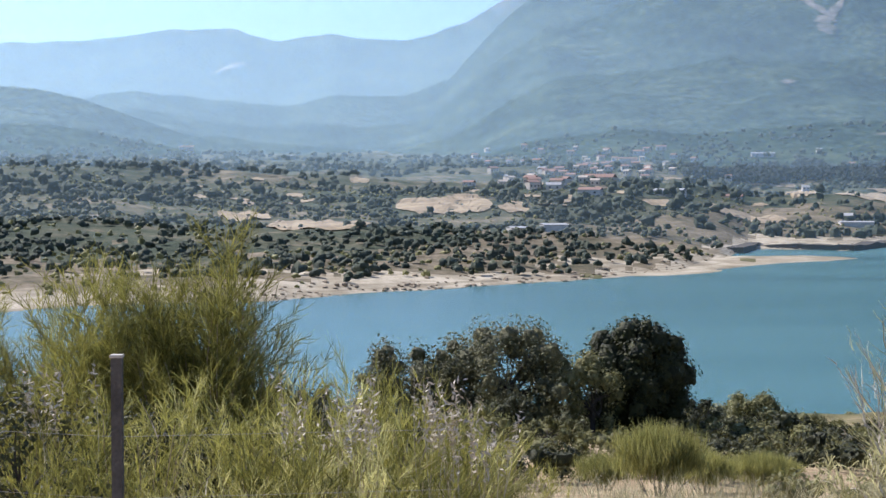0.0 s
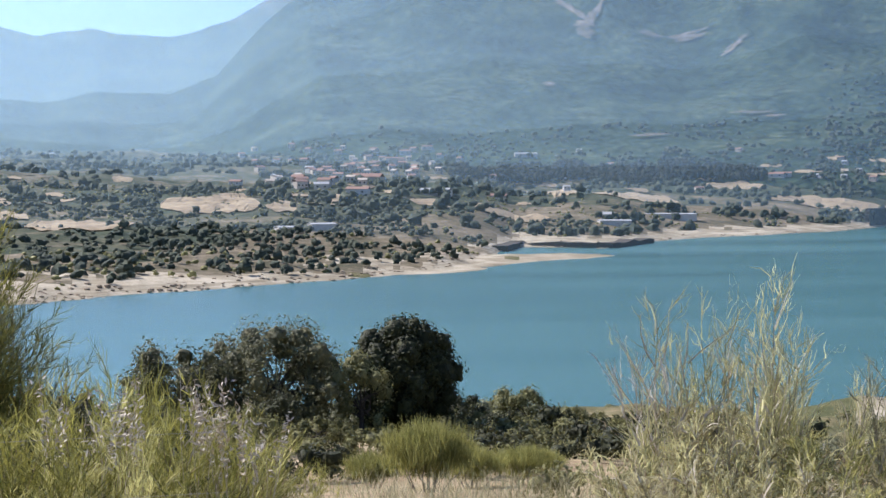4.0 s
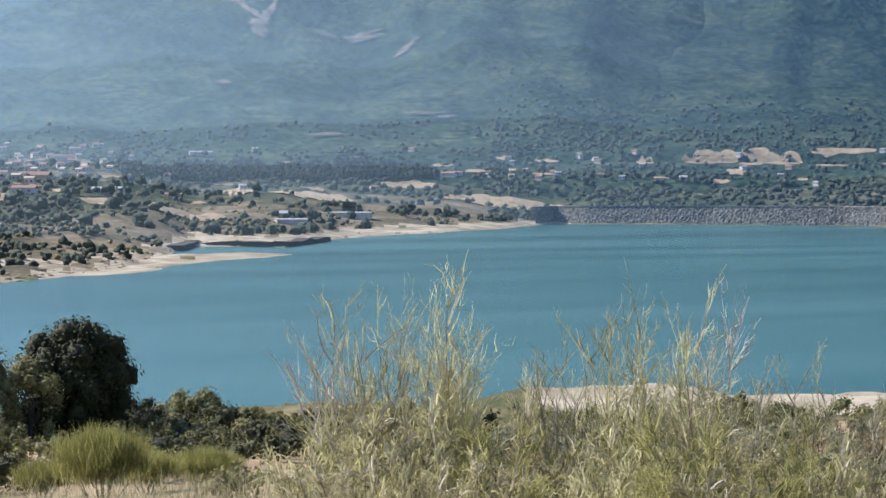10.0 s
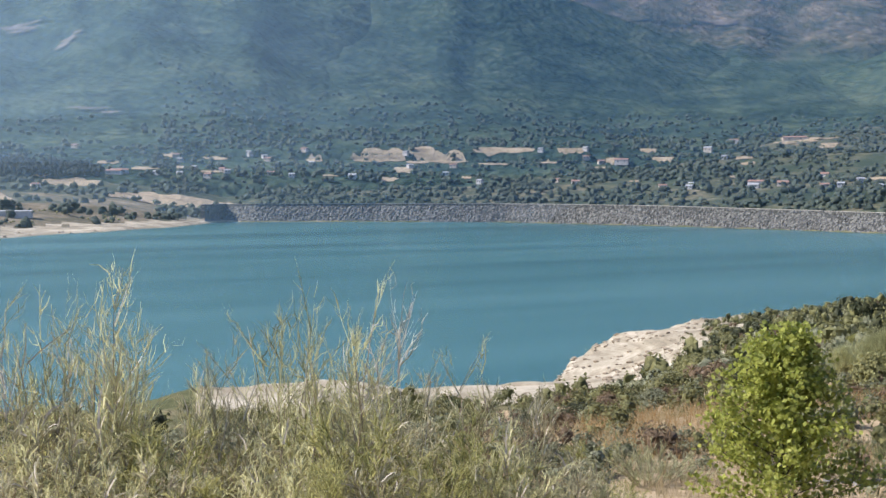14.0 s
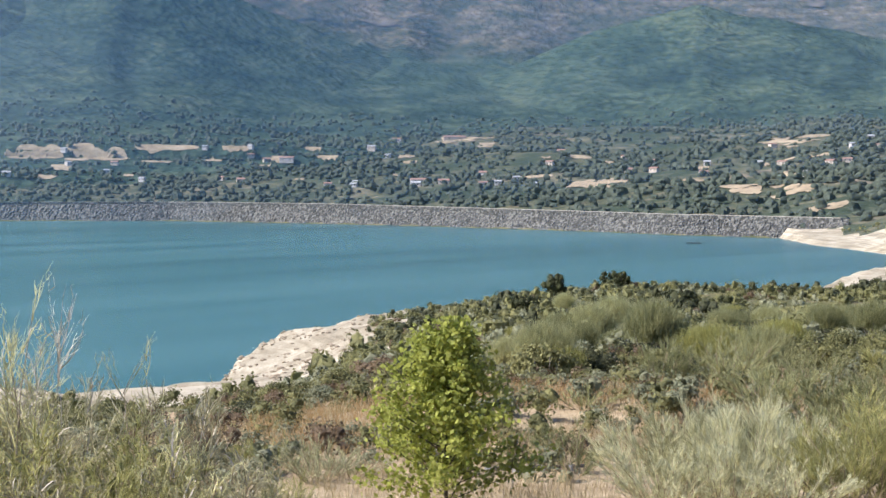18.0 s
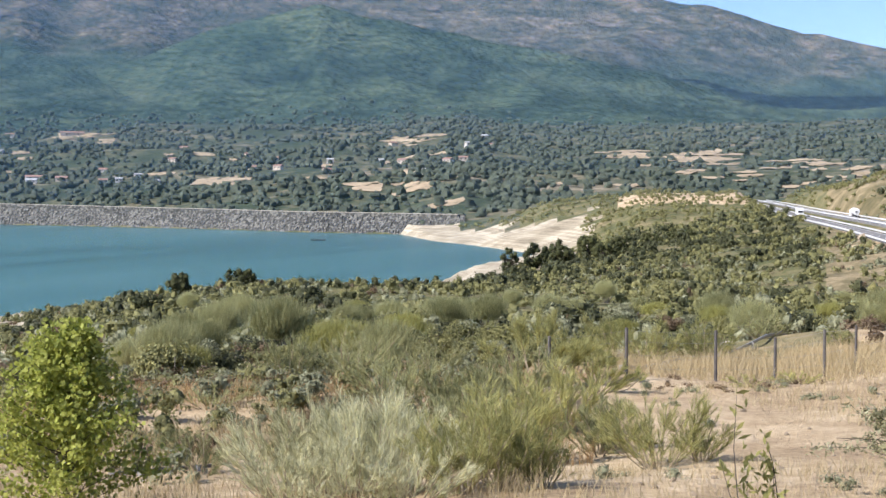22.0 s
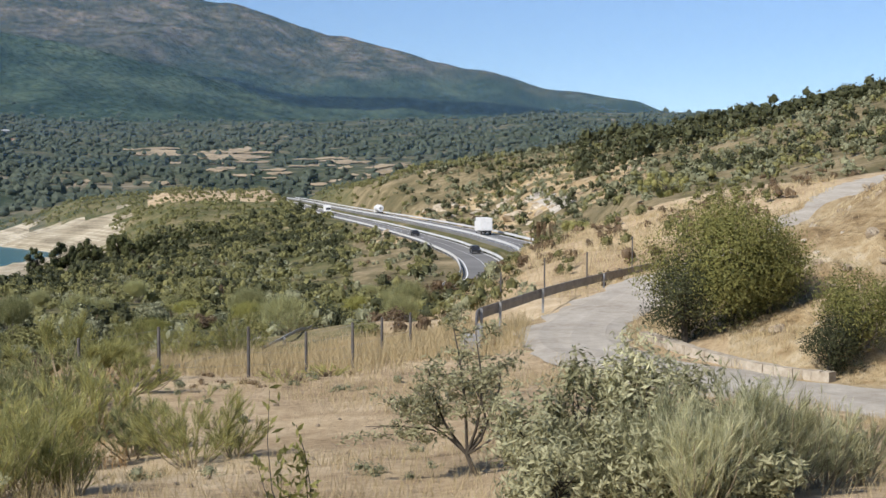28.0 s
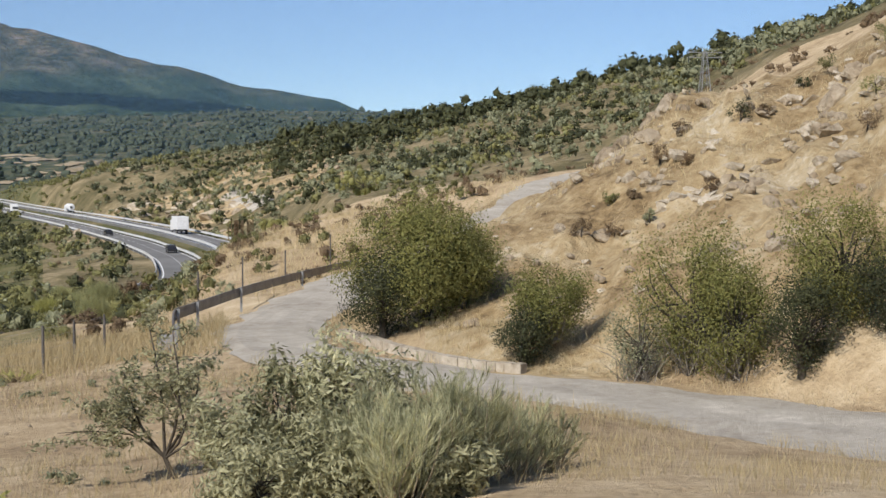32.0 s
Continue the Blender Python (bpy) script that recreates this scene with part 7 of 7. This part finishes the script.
rng = np.random.default_rng(55)
for k, (a, e, w, h, kind) in enumerate(BUILDINGS):
    r = land_on(a, e, 450)
    p = at(a, r)
    p.z = float(top_of(np.array([a]), np.array([r]))[0])
    wm, hm = math.radians(w) * r, math.radians(h) * r
    if kind == "g":
        ob = house(wm, 10, max(hm * 0.8, 3), M_wall_white, M_roof_white, "long low white farm building in the valley", 0.16, 0)
    elif kind == "shed":
        ob = house(wm, 16, hm * 0.75, M_wall_white, M_roof_white, "large white-roofed shed in the valley", 0.18, 3)
    elif kind == "red":
        ob = house(wm, 12, hm * 0.5, M_wall_tan, M_roof_red, "red-roofed block of village houses", 0.6, 4)
    else:
        ob = house(wm, 9, max(hm * 0.7, 3.2), (M_wall_white, M_wall_tan)[k % 2], (M_roof_red, M_roof_white)[k % 3 == 0], "small pale village house with a pitched roof", 0.45, 2)
    ob.matrix_basis = face_eye(p, rng.uniform(-25, 25))
village = [house(9, 8, 5.5, M_wall_white, M_roof_red, "whitewashed village house with a clay roof", 0.5, 2), house(11, 8, 6.5, M_wall_tan, M_roof_red, "tan village house with a clay roof", 0.5, 3), house(8, 7, 5, M_wall_tan, M_wall_tan, "tan village house with a tan roof", 0.5, 2)]
for k in range(64):
    a, e = rng.normal(-5.6, 2.0), rng.normal(0.95, 0.33)
    r = land_on(a, e, 700)
    p = at(a, r)
    p.z = float(top_of(np.array([a]), np.array([r]))[0])
    m = face_eye(p, rng.uniform(-40, 40))
    tagged(village[k % 3], group="village houses")
    if k < 3:
        village[k].matrix_basis = m
    else:
        copy_thing(village[k % 3], m)

farm = [house(8, 7, 3.4, M_wall_white, M_roof_white, "small pale farmhouse among valley trees", 0.4, 2), house(10, 7, 3.2, M_wall_tan, M_roof_red, "tan farmhouse with a clay roof among valley trees", 0.45, 2)]
for k in range(54):
    a, e = rng.uniform(-66, -14), rng.uniform(0.0, 1.7)
    r = land_on(a, e, 1200)
    p = at(a, r, float(top_of(np.array([a]), np.array([r]))[0]) + 1.2)
    m = face_eye(p, rng.uniform(-40, 40))
    tagged(farm[k % 2], group="farmhouses of the valley")
    if k < 2:
        farm[k].matrix_basis = m
    else:
        copy_thing(farm[k % 2], m)

# ---- vehicles ----
def wheel(ob, x, y, rad, wide):
    ring = [(x, y - wide / 2, rad), (x, y + wide / 2, rad)]
    t = part("wheel", tube(ring, [rad, rad], 14), M_rubber, ob)
    part("tyre_side", tube([(x, y - wide / 2 - 0.01, rad), (x, y - wide / 2, rad)], [0.02, rad], 14), M_rubber, ob)
    part("rim", tube([(x, y - wide / 2 - 0.04, rad), (x, y + wide / 2 + 0.04, rad)], [rad * 0.5, rad * 0.5], 10), M_steel, ob)
    return t


def truck(label, tank=False):
    ob = thing("truck", label, "truck")
    part("chassis", box(-0.5, 0, 0.75, 9.5, 1.0, 0.25), M_rubber, ob)
    if tank:
        part("tank", tube([(-5.0, 0, 2.3), (-4.8, 0, 2.3), (2.2, 0, 2.3), (2.4, 0, 2.3)], [0.4, 1.2, 1.2, 0.4], 16), M_white_paint, ob, "white tank")
    else:
        part("cargo_box", box(-1.5, 0, 2.35, 7.4, 2.5, 2.7), M_white_paint, ob, "plain white cargo box")
        part("rear_door", box(-5.23, 0, 2.35, 0.06, 2.3, 2.5), M_white_paint, ob)
    part("cab", box(3.5, 0, 1.75, 1.9, 2.35, 2.2), M_white_paint, ob)
    part("windscreen", box(4.47, 0, 2.2, 0.06, 2.0, 0.9), M_glass_dark, ob)
    part("bumper", box(4.5, 0, 0.7, 0.15, 2.4, 0.4), M_rubber, ob)
    for x in (-3.9, -2.8, 3.3):
        for y in (-1.0, 1.0):
            wheel(ob, x, y, 0.48, 0.3)
    return ob


def car(label, paint):
    ob = thing("car", label, "car")
    v = np.array([[-2.1, -0.85, 0.3], [2.1, -0.85, 0.3], [2.1, -0.85, 0.75], [1.0, -0.8, 0.9], [0.4, -0.65, 1.4], [-1.3, -0.65, 1.42], [-2.0, -0.8, 0.95]])
    v = np.vstack([v, v * [1, -1, 1]])
    f = np.array([[0, 1, 2, 3], [0, 3, 6, 6], [3, 4, 5, 6], [10, 9, 8, 7], [13, 13, 10, 7], [13, 12, 11, 10], [1, 8, 9, 2], [2, 9, 10, 3], [3, 10, 11, 4], [4, 11, 12, 5], [5, 12, 13, 6], [6, 13, 7, 0], [0, 7, 8, 1]])
    part("body", (v, f), paint, ob)
    for sy in (-1, 1):
        part("side_window", box(-0.4, sy * 0.72, 1.16, 1.7, 0.06, 0.34), M_glass_dark, ob)
    for x in (-1.3, 1.35):
        for y in (-0.75, 0.75):
            wheel(ob, x, y, 0.31, 0.2)
    return ob


def on_road(az, off, ob, flip=False):
    line = offset_line(hw, off)
    bear = np.degrees(np.arctan2(-line[:, 0], line[:, 1]))
    k = int(np.argmin(np.abs(bear - az) + 9.0 * (np.hypot(line[:, 0], line[:, 1]) < 225)))
    k = min(max(k, 1), len(line) - 2)
    d = line[k + 1] - line[k - 1]
    w = math.atan2(d[1], d[0]) + (math.pi if flip else 0)
    ob.matrix_basis = Matrix.Translation((line[k][0], line[k][1], HIGHWAY_Z + (1.82 if off > 0 else 0.02))) @ Matrix.Rotation(w, 4, "Z")


on_road(-84.2, 5.0, truck("white box truck on the far carriageway of the motorway"))
on_road(-80.0, 5.0, truck("white tank truck on the motorway", True))
on_road(-78.0, -4.6, truck("white box truck on the near carriageway of the motorway"), True)
on_road(-83.9, -2.6, car("dark car on the near carriageway of the motorway", M_car_dark), True)
on_road(-81.5, -4.6, car("dark car on the near carriageway of the motorway", M_car_dark), True)

# ---- pylon, raft, rocks ----
p = at(-105.1, 190)
p.z = ground_at(p)
top = EYE + 190 * math.tan(radians(5.1))
H = top - p.z
py = thing("pylon", "grey lattice power pylon on the hillside", "pylon")
for sx in (-1, 1):
    for sy in (-1, 1):
        part("leg", tube([(sx * 0.7, sy * 0.7, -0.5), (sx * 0.18, sy * 0.18, H)], [0.07, 0.05], 4), M_steel, py)
for k in range(6):
    s0, s1 = k / 6, (k + 1) / 6
    w0, w1 = 0.7 - 0.52 * s0, 0.7 - 0.52 * s1
    for sy in (-1, 1):
        part("brace", tube([(-w0, sy * w0, H * s0), (w1, sy * w1, H * s1)], [0.03, 0.03], 4), M_steel, py)
        part("brace", tube([(sy * w0, w0, H * s0), (sy * w1, -w1, H * s1)], [0.03, 0.03], 4), M_steel, py)
for z in (0.86, 0.97):
    part("crossarm", joined(tube([(-2.4, 0, H * z), (2.4, 0, H * z)], [0.06, 0.06], 4), tube([(-2.4, 0, H * z), (0, 0, H * z + 0.6), (2.4, 0, H * z)], [0.03] * 3, 4)), M_steel, py)
for x in (-2.2, 2.2):
    part("insulator", tube([(x, 0, H * 0.86 - 0.7), (x, 0, H * 0.86)], [0.07, 0.07], 6), M_glass_dark, py)
py.matrix_basis = face_eye(p, 20)

raft = thing("raft", "small dark floating platform on the lake", "raft")
p = at(-58.9, 905)
part("deck", box(0, 0, 0.5, 9, 4, 0.5), M_rubber, raft)
for x in (-3, 3):
    part("float", tube([(x, -1.9, 0.15), (x, 1.9, 0.15)], [0.5, 0.5], 8), M_rail, raft)
part("railing", joined(box(-4.2, 0, 1.1, 0.1, 3.6, 0.8), box(4.2, 0, 1.1, 0.1, 3.6, 0.8)), M_steel, raft)
raft.matrix_basis = face_eye(p)


def boulder(size, seed, detail=3):
    g = np.random.default_rng(seed)
    bm = bmesh.new()
    bmesh.ops.create_icosphere(bm, subdivisions=detail, radius=0.5)
    sh = g.uniform(0.6, 1.2, 3) * [1.2, 1.0, 0.75]
    for q in bm.verts:
        w = 1 + 0.5 * noise.noise(Vector(q.co) * 2.2 + Vector((seed * 3.7, 0, 0))) + 0.16 * noise.noise(Vector(q.co) * 7 + Vector((seed * 1.7, 0, 0)))
        q.co = Vector((q.co.x * sh[0], q.co.y * sh[1], q.co.z * sh[2])) * (w * size)
    me = bpy.data.meshes.new("boulder")
    bm.to_mesh(me)
    bm.free()
    me.materials.append(M_stone)
    return me


stones = [boulder(1.0, k) for k in range(8)]
rng = np.random.default_rng(66)
spots = [(-3.0, 30.5, 1.0), (-3.9, 30, 0.6)] + [(-100.9 - 0.26 * k, 76 - 0.7 * k, 0.9 + 0.3 * (k % 4)) for k in range(12)] + [(-111.6 + 0.3 * k, 64 - 0.5 * k, 0.6 + 0.35 * (k % 3)) for k in range(8)]
for k in range(70):
    a = rng.uniform(-113, -97)
    spots.append((a, rng.uniform(41, 74), rng.uniform(0.2, 0.75)))
for k in range(90):
    a = rng.uniform(-114, -99)
    spots.append((a, rng.uniform(44, 72), rng.uniform(0.3, 0.85)))
for k in range(36):
    spots.append((rng.uniform(-100, -90), rng.uniform(41, 52), rng.uniform(0.15, 0.4)))
for k in range(150):
    spots.append((rng.uniform(-98, -66), rng.uniform(14, 40), rng.uniform(0.04, 0.17)))
for k in range(40):
    spots.append((rng.uniform(-92, -80), rng.uniform(330, 450), rng.uniform(0.8, 3.0)))
for a, r, s in spots:
    p = at(a, r)
    p.z = ground_at(p) + (s * 0.06 if s < 0.5 else -s * 0.14)
    d = polyline_distance(np.array([p.x]), np.array([p.y]), TRACK_LINE[:, :2])[0][0]
    if d < 4.2:
        continue
    ob = new("boulder", stones[int(rng.integers(8))])
    ob.matrix_basis = Matrix.Translation(p) @ Euler(rng.uniform(0, 6.28, 3) * [0.15, 0.15, 1]).to_matrix().to_4x4() @ Matrix.Scale(s, 4)
    tagged(ob, "pale weathered boulder half sunk in dry earth", "boulder", "boulders")


def crag(seed):
    """An angular block of broken rock."""
    g = np.random.default_rng(seed)
    bm = bmesh.new()
    for q in g.normal(size=(18, 3)) * [0.34, 0.26, 0.22]:
        bm.verts.new(q)
    hull = bmesh.ops.convex_hull(bm, input=bm.verts)
    bmesh.ops.delete(bm, geom=[q for q in hull["geom_interior"] if isinstance(q, bmesh.types.BMVert)], context="VERTS")
    bmesh.ops.bevel(bm, geom=bm.edges[:], offset=0.012, segments=1, affect="EDGES")
    me = bpy.data.meshes.new("crag")
    bm.to_mesh(me)
    bm.free()
    me.materials.append(M_crag)
    return me


M_crag = landcover("pale_broken_rock", [(0.0, (0.20, 0.155, 0.10)), (0.4, (0.42, 0.35, 0.25)), (0.7, (0.58, 0.51, 0.40)), (1.0, (0.70, 0.64, 0.53))], 0.5, 5.0, 0.95, 1.0, 0.15)
crags = [crag(700 + k) for k in range(8)]
rg = np.random.default_rng(71)
spots = [(-100.6 - 0.22 * k, 70 + 0.5 * (k % 3), rg.uniform(0.8, 1.9)) for k in range(16)]
for a0, e0, n, wide in ((-109.0, 1.6, 9, 1.0), (-107.2, 0.6, 8, 1.2), (-111.0, 3.6, 12, 1.2), (-105.8, -0.6, 7, 1.0), (-112.4, 5.4, 10, 0.8), (-108.2, 3.2, 7, 1.1), (-103.4, -0.2, 7, 0.8), (-110.4, 0.2, 8, 1.2), (-104.8, 1.3, 6, 0.8)):
    for k in range(n):
        a = a0 + rg.normal() * wide
        r = land_on(a, e0 + rg.normal() * 0.35, 38, 130)
        if r < 125:
            spots.append((a, r, rg.uniform(0.2, 0.8)))
for k in range(150):
    spots.append((rg.uniform(-114, -96), rg.uniform(42, 70), rg.uniform(0.12, 0.42)))
for k in range(60):
    a = rg.uniform(-86.5, -80)
    spots.append((a, land_on(a, rg.uniform(-1.6, -0.6), 225, 470), rg.uniform(1.5, 4.5)))
for a, r, w in spots:
    p = at(a, r)
    x, y = np.array([p.x]), np.array([p.y])
    if polyline_distance(x, y, TRACK_LINE[:, :2])[0][0] < 4.2 or polyline_distance(x, y, HIGHWAY_LINE)[0][0] < 11.5:
        continue
    p.z = ground_at(p) - w * 0.10
    ob = new("rock", crags[int(rg.integers(8))])
    ob.matrix_basis = Matrix.Translation(p) @ Euler((rg.normal() * 0.2, rg.normal() * 0.2, rg.uniform(0, 6.28))).to_matrix().to_4x4() @ Matrix.Diagonal((w * 1.3, w, w * 0.8, 1))
    tagged(ob, "pale angular rock broken out of the dry slope", "rock", "rocks of the cutting")
rg = np.random.default_rng(67)
base = [boulder(1.0, 20 + k, 1) for k in range(3)]
bv = [np.array([list(q.co) for q in m.vertices]) for m in base]
bf = [np.array([list(q.vertices) for q in m.polygons]) for m in base]
vs, fs, o = [], [], 0
for k in range(1300):
    if k >= 900:
        a, r = rg.uniform(-47, -41), rg.uniform(170, 335)
    elif k < 420:
        a = rg.uniform(-64, -40)
        r = near_shore(a) + rg.normal(-8, 8)
    else:
        a = rg.uniform(-26, 10)
        r = far_shore(a) + abs(rg.normal(0, 18))
    s = rg.uniform(0.3, 1.1) * (2.2 if 420 <= k < 900 else 1)
    z = float(ground(np.array([a]), np.array([r]))[0])
    if z < -0.5 or z > 9:
        continue
    j = k % 3
    q = at(a, r, z)
    vs.append(bv[j] * s + np.array(q))
    fs.append(bf[j] + o)
    o += len(bv[j])
solid("shore_rocks", (np.vstack(vs), np.vstack(fs)), M_stone, "scattered pale rocks along the dry shore", "rocks", "stuff")

# ---- dry grass ----
def grass(name, label, n, a0, a1, r0, r1, tall, mat, seed, thr=-1.0, keep_fn=None, thin=0.004):
    g = np.random.default_rng(seed)
    a, r = g.uniform(a1, a0, n), np.sqrt(g.uniform(r0 ** 2, r1 ** 2, n))
    p = place_xyz(a, r)
    ok = (fbm(p[:, 0] / 5, p[:, 1] / 5, 3, seed) + 0.5 * fbm(p[:, 0] / 1.1, p[:, 1] / 1.1, 2, seed + 1) > thr) & (polyline_distance(p[:, 0], p[:, 1], TRACK_LINE[:, :2])[0] > np.interp(a, [-112, -103, -97, -88], [3.8, 3.6, 2.4, 1.7]))
    if keep_fn is not None:
        ok &= keep_fn(a, r)
    p, r = p[ok], r[ok]
    m = len(p)
    h = tall * g.uniform(0.4, 1.2, m)
    t = p + np.column_stack([g.normal(size=m) * h * 0.35, g.normal(size=m) * h * 0.35, h])
    me = mesh_of(name, *blades(p - [0, 0, 0.02], t, g.normal(size=(m, 3)) * 0.06 * tall, thin * (0.6 + r / 30), 1, g))
    me.materials.append(mat)
    return tagged(new(name, me), label, "grass", kind="stuff")


grass("dry_grass", "pale dry grass on the sandy slope", 44000, -64, -100, 16, 60, 0.26, M_straw, 801, 0.06)
grass("dry_grass", "tall golden dry grass behind the fence", 15000, -70, -86, 46, 66, 0.65, M_straw, 802, -0.25)
grass("dry_grass", "golden dry grass along the gravel track", 30000, -84, -118, 20, 58, 0.34, M_straw, 803, -0.05, lambda a, r: polyline_distance(-r * np.sin(np.radians(a)), r * np.cos(np.radians(a)), TRACK_LINE[:, :2])[0] < 6.0)
grass("dry_grass", "straw-coloured dry grass before the track", 16000, -92, -116, 15, 27, 0.22, M_straw, 812, -0.15, None, 0.003)
grass("dry_grass", "dry grass on the rocky cutting", 14000, -94, -116, 38, 75, 0.30, M_straw, 804, 0.12)
grass("dry_grass", "orange dry grass between the brooms", 9000, -41, -70, 28, 50, 0.6, M_straw_orange, 805, -0.05)
grass("dry_grass", "dry straw among the scrub", 40000, -24, -68, 18, 50, 0.45, M_straw, 809, -0.05)
grass("dry_grass", "dry straw among the scrub", 12000, 24, -24, 16, 60, 0.5, M_broom_dry, 810, -0.1)
grass("dry_grass", "golden dry grass on the bank above the motorway", 22000, -80, -94, 58, 150, 0.55, M_straw, 811, -0.1)
grass("dry_grass", "orange dry grass patches behind the track", 12000, -84, -98, 88, 150, 0.7, M_straw, 806, 0.0)
grass("green_grass", "tall yellow-green grass on the bank", 5000, 20, -6, 8.5, 14, 0.5, M_broom_straw, 807, -0.1)
grass("green_grass", "straw and green grass on the bank", 9000, -6, -46, 9.5, 17, 0.55, M_broom_dry, 808, -0.1)
